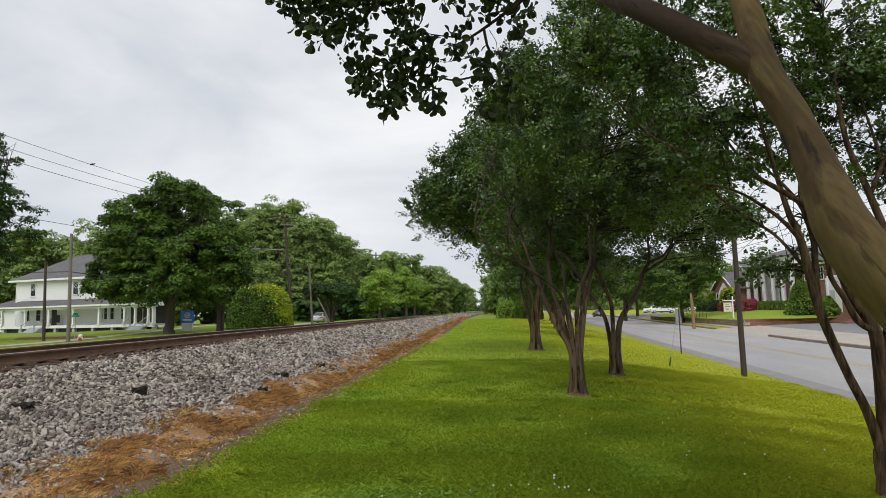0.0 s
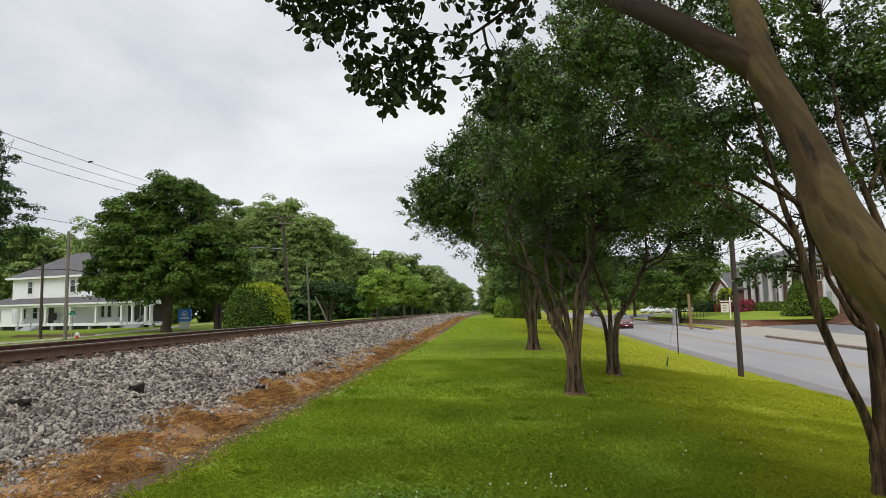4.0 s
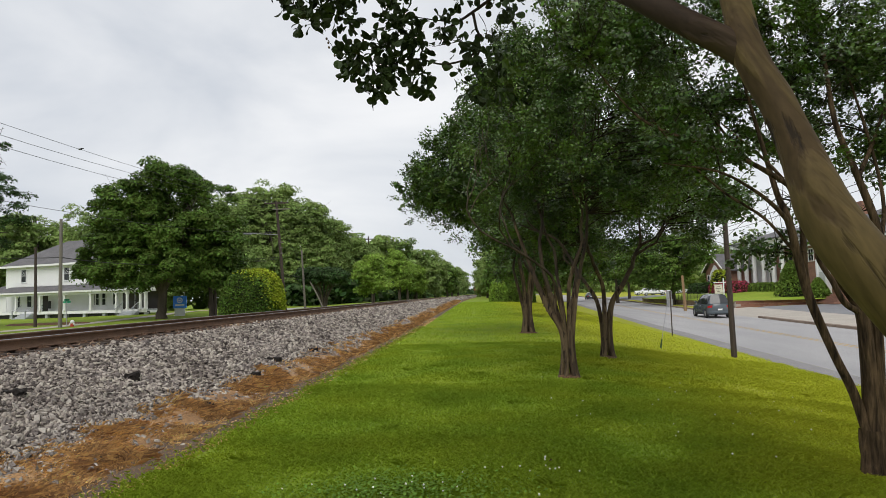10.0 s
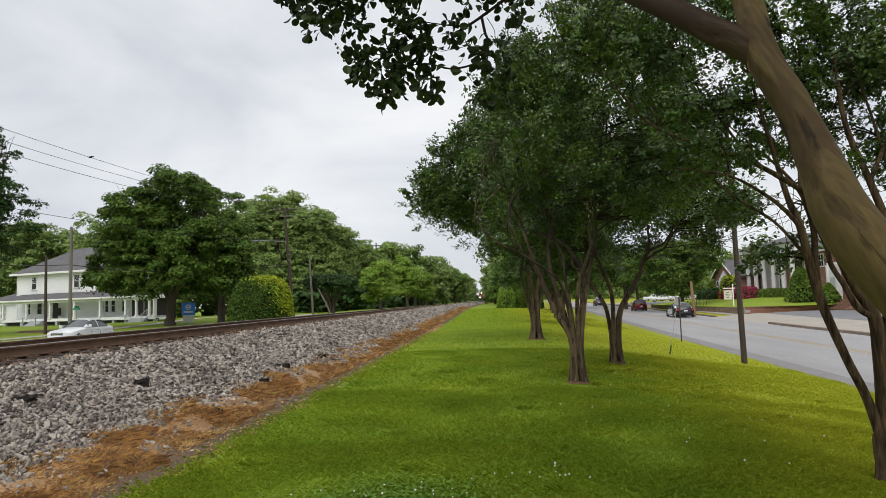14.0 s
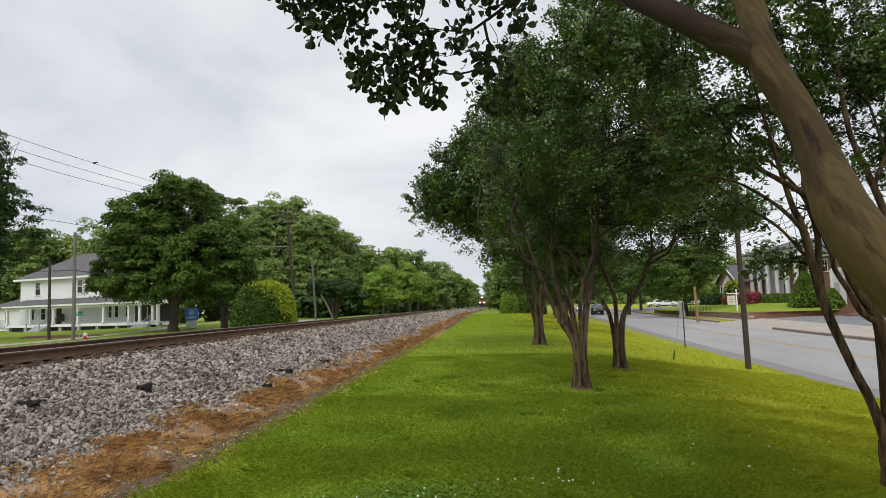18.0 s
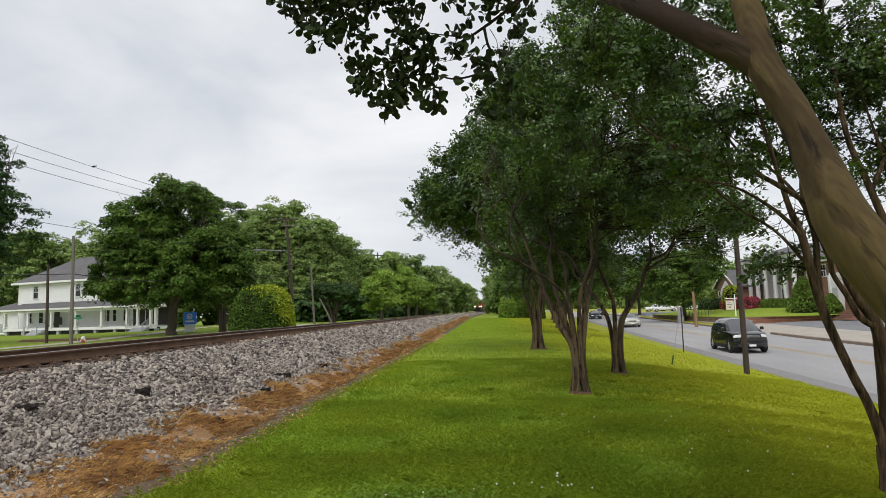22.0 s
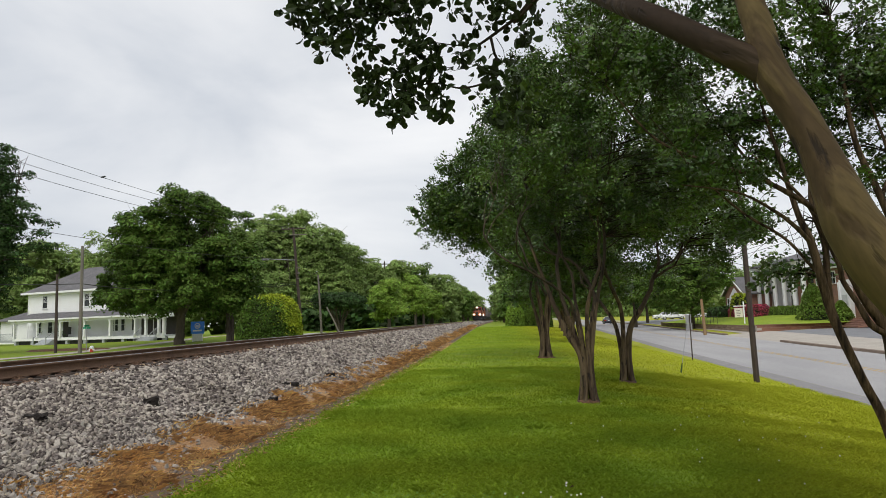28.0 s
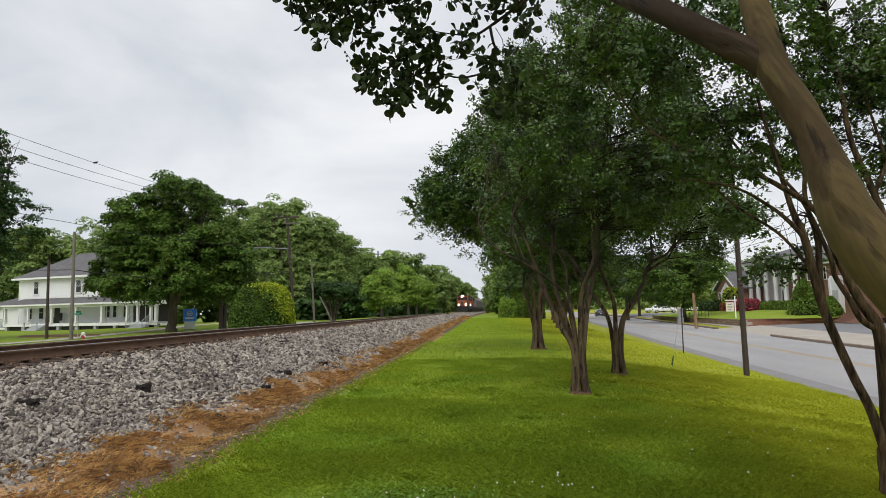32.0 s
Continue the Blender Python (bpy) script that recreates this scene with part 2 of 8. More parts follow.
M["asphalt_edge"] = mat("road_shoulder", (0.26, 0.25, 0.25), 0.95, vary=0.4, scale=0.8, grain=0.25, grain_scale=40, bump=0.4, tint=(0.21, 0.20, 0.20))
M["yellow"] = mat("road_line_yellow", (0.50, 0.31, 0.06), 0.8, vary=0.5, scale=2, tint=(0.33, 0.27, 0.17), grain=0.25)
M["concrete"] = mat("pale_concrete", (0.42, 0.38, 0.33), 0.9, vary=0.35, scale=0.9, grain=0.15, grain_scale=40, bump=0.3, tint=(0.34, 0.31, 0.27))
M["bark"] = peeling_bark("myrtle_bark", (0.132, 0.094, 0.054), (0.056, 0.038, 0.024), (0.018, 0.012, 0.009))
# near-black bark for twigs: the crowns' inner shade is in the colour
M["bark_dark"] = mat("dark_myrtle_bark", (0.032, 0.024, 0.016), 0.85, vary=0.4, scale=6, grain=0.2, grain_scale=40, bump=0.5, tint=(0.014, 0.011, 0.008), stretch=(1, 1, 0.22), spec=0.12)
M["bark_lined"] = mat("lined_myrtle_bark", (0.105, 0.070, 0.039), 0.85, vary=0.5, scale=20, grain=0.35, grain_scale=60, bump=0.9, tint=(0.016, 0.011, 0.007), stretch=(1, 1, 0.13), spec=0.12)
M["bark_smooth"] = peeling_bark("smooth_myrtle_bark", (0.104, 0.074, 0.030), (0.058, 0.038, 0.017), (0.020, 0.013, 0.007), lean=-27)
# myrtle bark again, darkened for branches that stand in the crown's shade
M["bark_shaded"] = peeling_bark("shaded_myrtle_bark", (0.070, 0.052, 0.033), (0.036, 0.026, 0.018), (0.014, 0.010, 0.008))
# darker copy of the trunk's bark; the limb's shaded underside is put into the colour
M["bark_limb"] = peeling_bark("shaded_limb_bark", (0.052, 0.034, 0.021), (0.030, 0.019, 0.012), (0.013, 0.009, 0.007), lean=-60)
M["bark_grey"] = mat("grey_bark", (0.11, 0.09, 0.07), 0.95, vary=0.4, scale=3, grain=0.3, bump=0.8, tint=(0.06, 0.05, 0.04), stretch=(1, 1, 0.2), spec=0.12)
M["leaf_myrtle"] = mat("myrtle_leaf", (0.098, 0.160, 0.024), 0.34, vary=0.5, scale=0.9, tint=(0.031, 0.062, 0.013), island=0.65, through_light=0.10, spec=0.40)
# hanging leaves: backlight painted as a near-black tone, then a lighter copy
M["leaf_backlit"] = mat("myrtle_leaf_backlit", (0.030, 0.046, 0.013), 0.5, vary=0.3, scale=6, tint=(0.017, 0.028, 0.009), island=0.4, through_light=0.12, spec=0.15)
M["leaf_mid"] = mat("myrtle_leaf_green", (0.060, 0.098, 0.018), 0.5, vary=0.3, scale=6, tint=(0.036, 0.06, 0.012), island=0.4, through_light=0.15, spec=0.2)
M["leaf_maple"] = mat("maple_leaf", (0.102, 0.165, 0.027), 0.5, vary=0.4, scale=0.5, tint=(0.055, 0.098, 0.019), island=0.55, through_light=0.08, spec=0.1)
M["leaf_wood"] = mat("wood_leaf", (0.255, 0.345, 0.100), 0.6, vary=0.4, scale=0.25, tint=(0.155, 0.23, 0.063), island=0.4, through_light=0.26, spec=0.15)
M["leaf_bright"] = mat("bright_leaf", (0.25, 0.37, 0.055), 0.6, vary=0.35, scale=0.5, tint=(0.145, 0.24, 0.04), island=0.45, through_light=0.2, spec=0.15)
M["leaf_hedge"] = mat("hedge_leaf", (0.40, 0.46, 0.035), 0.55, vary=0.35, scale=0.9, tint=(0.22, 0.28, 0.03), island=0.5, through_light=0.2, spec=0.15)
M["leaf_dark"] = mat("dark_leaf", (0.052, 0.098, 0.026), 0.6, vary=0.4, scale=0.5, tint=(0.030, 0.056, 0.018), island=0.6, through_light=0.08, spec=0.15)
M["leaf_red"] = mat("azalea_bloom", (0.56, 0.06, 0.15), 0.7, vary=0.4, scale=2, tint=(0.20, 0.08, 0.05), island=0.4, through_light=0.2)
# near-black: stands for the shade between the leaves of shrubs
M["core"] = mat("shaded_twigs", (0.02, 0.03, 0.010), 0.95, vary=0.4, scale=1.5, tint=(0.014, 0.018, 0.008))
M["white"] = mat("white_paint", (0.80, 0.80, 0.80), 0.6, vary=0.12, scale=1.2, grain=0.05, grain_scale=20, tint=(0.72, 0.715, 0.70))
M["roof"] = mat("grey_shingles", (0.135, 0.13, 0.135), 0.9, vary=0.3, scale=1.0, grain=0.3, grain_scale=12, bump=0.4)
M["brick"] = mat("red_brown_brick", (0.275, 0.145, 0.10), 0.9, vary=0.4, scale=0.8, grain=0.25, grain_scale=9, tint=(0.20, 0.11, 0.085), stretch=(1, 1, 3))
M["glass"] = mat("dark_window_glass", (0.02, 0.023, 0.026), 0.15, vary=0.3, scale=0.7, spec=0.3, tint=(0.06, 0.065, 0.07))
M["car_glass"] = mat("car_window_glass", (0.035, 0.038, 0.042), 0.05, vary=0.3, scale=1.2, spec=0.75)
M["windscreen"] = mat("windscreen_glass", (0.055, 0.062, 0.065), 0.04, vary=0.3, scale=1.5, spec=1.0, tint=(0.03, 0.034, 0.036), coat=1.0)
M["lawn_grass"] = mat("lawn_grass", (0.20, 0.285, 0.028), 0.9, vary=0.35, scale=0.4, grain=0.3, grain_scale=14, bump=0.6, tint=(0.27, 0.33, 0.04), spec=0.15)
M["leaf_shrub"] = mat("shrub_leaf", (0.175, 0.26, 0.045), 0.6, vary=0.4, scale=0.8, tint=(0.09, 0.145, 0.028), island=0.5, through_light=0.12, spec=0.1)
M["alloy"] = mat("alloy_wheel", (0.55, 0.55, 0.56), 0.35, metal=0.7, vary=0.1)
M["lot_asphalt"] = mat("lot_asphalt", (0.185, 0.188, 0.20), 0.95, vary=0.35, scale=0.5, grain=0.2, grain_scale=40, bump=0.3, tint=(0.24, 0.24, 0.25))
M["wall_tan"] = mat("tan_wall_block", (0.31, 0.225, 0.16), 0.9, vary=0.4, scale=2, grain=0.25, grain_scale=30, tint=(0.22, 0.15, 0.11), per_object=0.25)
M["red_soil"] = mat("red_soil", (0.16, 0.088, 0.045), 0.95, vary=0.4, scale=9, grain=0.4, grain_scale=60, bump=0.9, tint=(0.09, 0.05, 0.034))
M["pole_wood"] = mat("weathered_pole_wood", (0.075, 0.056, 0.045), 0.95, vary=0.4, scale=2, grain=0.25, stretch=(6, 6, 0.4), bump=0.4, tint=(0.04, 0.03, 0.026))
M["pole_pale"] = mat("pale_pole_wood", (0.19, 0.17, 0.145), 0.9, vary=0.35, scale=2, grain=0.2, stretch=(6, 6, 0.4), bump=0.3)
M["pole_tan"] = mat("tan_post_wood", (0.30, 0.20, 0.105), 0.9, vary=0.35, scale=2, grain=0.2, stretch=(6, 6, 0.4), bump=0.3, tint=(0.20, 0.125, 0.065))
M["metal_grey"] = mat("galvanised_steel", (0.36, 0.36, 0.37), 0.5, metal=0.6, vary=0.2)
M["black"] = mat("black_rubber", (0.02, 0.02, 0.021), 0.8, vary=0.2)
M["wire"] = mat("wire_black", (0.03, 0.03, 0.032), 0.7)
M["blue"] = mat("blue_sign_paint", (0.055, 0.28, 1.0), 0.4, vary=0.1)
M["sign_white"] = mat("sign_white", (0.8, 0.8, 0.8), 0.5, vary=0.06)
M["cream"] = mat("cream_sign_board", (0.70, 0.66, 0.54), 0.6, vary=0.1)
M["green_sign"] = mat("green_sign_paint", (0.02, 0.22, 0.12), 0.5, vary=0.1)
M["hydrant_red"] = mat("hydrant_red", (0.45, 0.05, 0.03), 0.5, vary=0.15)
M["chrome"] = mat("bright_metal", (0.7, 0.7, 0.7), 0.2, metal=1.0, vary=0.05)
M["lamp_white"] = mat("lamp_lens", (0.8, 0.8, 0.78), 0.15, vary=0.05)
M["lamp_red"] = mat("tail_lamp_red", (0.45, 0.02, 0.02), 0.2, vary=0.05)
M["lamp_on"] = mat("lit_headlight", (0.9, 0.85, 0.7), 0.3, vary=0.0, emit=(1.0, 0.80, 0.52, 22.0))
M["bird"] = mat("dark_feathers", (0.02, 0.02, 0.022), 0.8)
M["loco_red"] = mat("dirty_orange_red_paint", (0.30, 0.085, 0.045), 0.6, vary=0.4, scale=1.0, tint=(0.17, 0.055, 0.035))
M["loco_dark"] = mat("sooty_steel", (0.05, 0.048, 0.047), 0.8, vary=0.3)
M["hopper"] = mat("weathered_grey_wagon", (0.20, 0.19, 0.18), 0.8, vary=0.4, scale=0.6, tint=(0.12, 0.10, 0.09))
M["porch_dark"] = mat("porch_interior_grey", (0.55, 0.55, 0.56), 0.7, vary=0.1)
M["fence_grey"] = mat("grey_stair_paint", (0.42, 0.44, 0.46), 0.8, vary=0.2)
M["brown_door"] = mat("dark_door", (0.04, 0.03, 0.028), 0.5, vary=0.2)


# ---- mesh helpers ----
def thing(name, label, category, group="", at=(0, 0, 0), rz=0.0, kind=""):
    e = new(name)
    e.empty_display_size = 0.2
    e.matrix_world = pose(*at, 0, 0, rz)
    return tagged(e, label, category, group, kind)


def link(name, me, material, parent=None, label=""):
    me.materials.append(material)
    ob = new(name, me)
    if parent:
        ob.parent = parent
    if label:
        ob["label"] = label
    return ob


def part(name, bm, material, parent=None, label="", smooth=False):
    me = bpy.data.meshes.new(name)
    if smooth:
        for f in bm.faces:
            f.smooth = True
    bm.to_mesh(me)
    bm.free()
    if smooth:
        me.set_sharp_from_angle(angle=radians(38))
    return link(name, me, material, parent, label)


def raw(name, verts, faces, material, parent=None, label="", smooth=False):
    me = bpy.data.meshes.new(name)
    verts, faces = np.asarray(verts, dtype=np.float32), np.asarray(faces, dtype=np.int32)
    k = faces.shape[1]
    me.vertices.add(len(verts))
    me.vertices.foreach_set("co", verts.ravel())
    me.loops.add(faces.size)
    me.loops.foreach_set("vertex_index", faces.ravel())
    me.polygons.add(len(faces))
    me.polygons.foreach_set("loop_start", np.arange(0, faces.size, k, dtype=np.int32))
    me.polygons.foreach_set("loop_total", np.full(len(faces), k, dtype=np.int32))
    if smooth:
        me.polygons.foreach_set("use_smooth", np.ones(len(faces), dtype=bool))
    me.update(calc_edges=True)
    return link(name, me, material, parent, label)


def box(x0, y0, z0, x1, y1, z1, bevel=0.0, bm=None):
    made = bm or bmesh.new()
    r = bmesh.ops.create_cube(made, size=1.0, matrix=Matrix.Translation(((x0 + x1) / 2, (y0 + y1) / 2, (z0 + z1) / 2)) @ Matrix.Diagonal((x1 - x0, y1 - y0, z1 - z0, 1)))
    if bevel:
        edges = list({e for v in r["verts"] for e in v.link_edges})
        bmesh.ops.bevel(made, geom=edges, offset=bevel, segments=2, affect="EDGES", profile=0.5)
    return made


def cyl(p, q, r0, r1=None, sides=10, bm=None):
    made = bm or bmesh.new()
    p, q = Vector(p), Vector(q)
    d = q - p
    m = Matrix.Translation((p + q) / 2) @ d.to_track_quat("Z", "Y").to_matrix().to_4x4()
    bmesh.ops.create_cone(made, cap_ends=True, segments=sides, radius1=r0, radius2=r0 if r1 is None else r1, depth=d.length, matrix=m)
    return made


def prism(outline, axis, a, b, bm=None):
    """A closed outline of (u, v) drawn out along axis x or y from a to b."""
    made = bm or bmesh.new()
    put = (lambda u, v, s: (s, u, v)) if axis == "x" else (lambda u, v, s: (u, s, v))
    va = [made.verts.new(put(u, v, a)) for u, v in outline]
    vb = [made.verts.new(put(u, v, b)) for u, v in outline]
    n = len(outline)
    made.faces.new(va), made.faces.new(vb[::-1])
    for i in range(n):
        made.faces.new((va[i], vb[i], vb[(i + 1) % n], va[(i + 1) % n]))
    bmesh.ops.recalc_face_normals(made, faces=made.faces)
    return made


def spline(points, n):
    """n + 1 points along a smooth curve through the given ones."""
    p = np.array(points, dtype=float)
    if len(p) == 2:
        return p[0] + (p[1] - p[0]) * np.linspace(0, 1, n + 1)[:, None]
    ext = np.vstack([2 * p[0] - p[1], p, 2 * p[-1] - p[-2]])
    out = []
    for s in np.linspace(0, len(p) - 1, n + 1):
        i = min(int(s), len(p) - 2)
        u = s - i
        a, b, c, e = ext[i:i + 4]
        out.append(0.5 * (2 * b + (c - a) * u + (2 * a - 5 * b + 4 * c - e) * u * u + (3 * b - a - 3 * c + e) * u ** 3))
    return np.array(out)


def tube(pts, radii, sides=8, ripple=0.0, rng=None):
    """Vertices and quads of a tapered tube along pts."""
    pts, radii = np.asarray(pts, float), np.asarray(radii, float)
    t = np.gradient(pts, axis=0)
    t /= np.linalg.norm(t, axis=1)[:, None] + 1e-9
    ref = np.where(np.abs(t[:, 2:3]) > 0.9, np.array([[1.0, 0, 0]]), np.array([[0, 0, 1.0]]))
    u = np.cross(ref, t)
    u /= np.linalg.norm(u, axis=1)[:, None] + 1e-9
    for i in range(1, len(u)):
        w = u[i - 1] - t[i] * np.dot(u[i - 1], t[i])
        u[i] = w / (np.linalg.norm(w) + 1e-9)
    v = np.cross(t, u)
    a = np.linspace(0, 2 * np.pi, sides, endpoint=False)
    rr = radii[:, None] * np.ones(sides)
    if ripple:
        ph = rng.uniform(0, 6.28, 3)
        s = np.linspace(0, 1, len(pts))[:, None]
        rr = rr * (1 + ripple * np.sin(3 * a + ph[0] + 5 * s) + 0.6 * ripple * np.sin(5 * a + ph[1] - 7 * s))
    ring = pts[:, None, :] + rr[:, :, None] * (np.cos(a)[None, :, None] * u[:, None, :] + np.sin(a)[None, :, None] * v[:, None, :])
    n = len(pts)
    i, j = np.meshgrid(np.arange(n - 1), np.arange(sides), indexing="ij")
    k = (j + 1) % sides
    quads = np.stack([i * sides + j, i * sides + k, (i + 1) * sides + k, (i + 1) * sides + j], -1).reshape(-1, 4)
    return ring.reshape(-1, 3), quads


def merged(pieces):
    vs, fs, o = [], [], 0
    for v, f in pieces:
        vs.append(v), fs.append(f + o)
        o += len(v)
    return np.vstack(vs), np.vstack(fs)


def leaves(centres, size, rng, spread=0.35, up=0.5, length=1.7, out=None, simple=False):
    """Small pointed quads at the centres; out: the way each one faces, more or less, else up."""
    n = len(centres)
    nor = rng.normal(size=(n, 3))
    if out is None:
        nor[:, 2] = np.abs(nor[:, 2]) + up
    else:
        nor = nor * 0.45 + out + np.array([0, 0, up])
    nor /= np.linalg.norm(nor, axis=1)[:, None]
    d = np.cross(nor, rng.normal(size=(n, 3)))
    d /= np.linalg.norm(d, axis=1)[:, None] + 1e-9
    s = np.cross(nor, d)
    k = size * (1 + spread * rng.uniform(-1, 1, n))[:, None]
    a, b = d * k * length / 2, s * k / 2
    c = np.asarray(centres)
    if simple:
        return np.stack([c - a - b, c - a * 0.7 + b, c + a], 1).reshape(-1, 3), np.arange(3 * n).reshape(-1, 3)
    v = np.stack([c - a, c + b - a * 0.1 + nor * k * 0.12, c + a, c - b - a * 0.1 + nor * k * 0.12], 1).reshape(-1, 3)
    return v, np.arange(4 * n).reshape(-1, 4)


def interp(v, xs, ys):
    return float(np.interp(v, xs, ys))


# ---- lie of the land ----
def road_edge(y):
    return 9.9 + 0.06 * (y - 25)


def road_z(y):
    return np.interp(y, (-50, 20, 45, 110, 300), (-1.06, -1.0, -0.94, -0.6, -0.4))


def verge_z(y):
    return np.interp(y, (-20, 0, 10, 30, 60, 100, 300), (0.05, 0, -0.04, -0.12, 0.0, 0.16, 0.1))


def rail_z(y):
    return np.interp(y, (-60, 20, 90, 170, 300, 480), (1.13, 1.10, 0.98, 0.76, 0.62, 0.5))


def track_x(y):
    """Centre of the track: straight, then an easy bend."""
    s = np.asarray(y, float) - 95
    return -8.15 + np.where(s < 0, 0.0, np.where(s < 70, 1.671e-4 * s * s, 0.819 + 0.0234 * (s - 70)))


def west_z(x, y):
    z = np.interp(y, (0, 47, 60, 70, 100, 400), (-0.12, -0.1, 0.15, 0.42, 0.55, 0.6))
    k = np.clip((-np.asarray(x) - 36) / 14, 0, 1)
    return z * (1 - k) + k * np.interp(y, (0, 50, 78, 400), (-0.15, -0.05, 0.12, 0.5))


def ground_z(x, y):
    """Height of the ground sheet."""
    x, y = np.asarray(x, float), np.asarray(y, float)
    off = x - (track_x(y) + 8.15)
    top = rail_z(y) - 0.275
    v, rz, wz = verge_z(y), road_z(y), west_z(x, y)
    xe = road_edge(y)
    s = np.clip((x - 1.0) / (xe - 1.0), 0, 1)
    s = s ** 1.35
    s = s * s * (3 - 2 * s) * 0.6 + s * 0.4
    east = v + (rz - v) * s
    far = np.clip((x - (xe + 9.6)) / 6, 0, 1)
    east = east + far * 0.35
    east = np.where((x > xe + 0.12) & (x < xe + 9.7), rz - 0.06, east)
    bank = np.interp(off, (-13.0, -11.6, -9.75, -6.55, -3.75, -3.1), (0, 0, 1, 1, 0, 0))
    side = np.where(off > -8, v, wz)
    track = side + (top - side) * bank
    z = np.where(off < -3.1, track, east)
    z = np.where(off < -13, wz, z)
    street = np.clip(1 - np.abs(x + 24.2) / 3.4, 0, 1)
    z = z - np.where(np.abs(x + 24.2) < 3.4, np.minimum(0.25, 0.5 * street), 0) * np.clip((120 - y) / 40, 0, 1)
    return z


# ---- ground, road, railway bed ----
def sheet(name, xs_of, ys, z_of, material, label, skirt=0.0, kind="structure", ripple=0.0):
    """A sheet over rows of y; xs_of(y) gives the x values of one row, as many in every row."""
    rows = []
    for y in ys:
        xs = np.asarray(xs_of(y), float)
        rows.append(np.stack([xs, np.full(len(xs), y), z_of(xs, np.full(len(xs), y))], 1))
    v = np.array(rows)
    n, k = v.shape[:2]
    i, j = np.meshgrid(np.arange(n - 1), np.arange(k - 1), indexing="ij")
    f = np.stack([i * k + j, i * k + j + 1, (i + 1) * k + j + 1, (i + 1) * k + j], -1).reshape(-1, 4)
    v = v.reshape(-1, 3)
    if ripple:
        v[:, 2] += ripple * np.array([noise.noise((a * 1.7, b * 1.7, 0.0)) for a, b, c in v])
    ob = raw(name, v, f, material, smooth=True)
    return tagged(ob, label, name.split("_")[0], kind=kind)


YS = np.concatenate([np.arange(-30, 2, 2.0), np.arange(2, 30, 0.5), np.arange(30, 60, 2.0), np.arange(60, 130, 5.0), np.arange(130, 520, 20.0), [700, 1200, 2500]])
GX = np.concatenate([[-2500, -1200, -500, -250, -150], np.arange(-120, -40, 8.0), np.arange(-40, -13.5, 1.5), np.arange(-13, -3.2, 0.35), np.arange(-3.1, 9.5, 0.4), [9.6, 9.88, 10.0, 10.04, 10.5, 11.5, 15, 18, 19.3, 19.58, 19.62, 20, 21, 22, 23],
                     np.arange(24, 60, 3.0), [70, 90, 120, 200, 400, 1000, 2500]])
ROAD_SIDE = np.interp(GX, (1, 9.88, 25, 300), (0, 1, 1, 0))
sheet("ground", lambda y: GX + (float(track_x(y)) + 8.15) * np.clip(1 - np.abs(GX + 8) / 9, 0, 1) + (road_edge(min(y, 420)) - 9.9) * ROAD_SIDE, YS, ground_z, M["grass"], "mown green grass verge between railway and street")
RY = np.concatenate([np.arange(-30, 60, 1.0), np.arange(60, 420, 6.0)])
sheet("road", lambda y: road_edge(y) + np.linspace(0.75, 9.3, 12), RY, lambda x, y: road_z(y) + 0.012, M["asphalt"], "worn pale grey asphalt street with two lanes")
sheet("road_shoulder", lambda y: road_edge(y) + 0.10 * np.array([noise.noise((y * 0.9, 3.0, 0.0)), 0, 0, 0]) + np.linspace(-0.06, 0.75, 4), RY, lambda x, y: road_z(y) + 0.010, M["asphalt_edge"], "darker patched edge strip of the street")
for name, off in (("road_line", 4.62), ("road_line", 4.90)):
    sheet(name, lambda y, off=off: road_edge(y) + off + np.array([0, 0.10]), RY, lambda x, y: road_z(y) + 0.016, M["yellow"], "faded yellow centre line")
sheet("ballast_bed", lambda y: track_x(y) + 8.15 + np.linspace(-11.7, -3.75, 24), RY, lambda x, y: ground_z(x, y) + 0.012, M["ballast"], "grey crushed stone bed of the railway", ripple=0.03)
sheet("dirt_path", lambda y: track_x(y) + 8.15 + np.array([-4.0, -3.7, -3.45, -3.2, -3.02]) + 0.12 * np.array([0, 0, 0, 0.6, 1.0]) * noise.noise((y * 0.8, 9.0, 0.0)), RY,
      lambda x, y: ground_z(x, y) + np.array([-0.02, 0.018, 0.02, 0.016, -0.012]) * np.clip(1.6 - np.asarray(y) / 200, 1, 1.6), M["dirt"], "bare brown dirt strip along the ballast")
sheet("thatch_strip", lambda y: track_x(y) + 8.15 + np.array([-4.42, -4.28, -4.05, -3.82, -3.66]) + 0.20 * np.array([1.0, 0.8, 0, 0.8, 1.0]) * np.array([noise.noise((y * 0.8, 5.0, 0.0))] * 2 + [0] + [noise.noise((y * 1.1, 2.0, 0.0))] * 2), RY,
      lambda x, y: ground_z(x, y) + np.array([-0.03, 0.028, 0.040, 0.030, -0.02]) * np.clip(1.6 - np.asarray(y) / 200, 1, 1.6), M["thatch"], "matted brown dead grass along the ballast edge")
sheet("street", lambda y: -24.2 + np.linspace(-3.1, 3.1, 6), RY, lambda x, y: west_z(x, y) - 0.2, M["asphalt"], "narrow asphalt street beyond the railway")


# ---- trees ----
def limb_to(a, b, rng, sag=0.12, n=6):
    """A crooked line from a to b that leaves a upwards."""
    a, b = np.asarray(a, float), np.asarray(b, float)
    d = np.linalg.norm(b - a)
    mid = a + (b - a) * 0.45 + np.array([0, 0, sag * d]) + rng.normal(0, 0.06 * d, 3)
    return spline([a, mid, b], n)


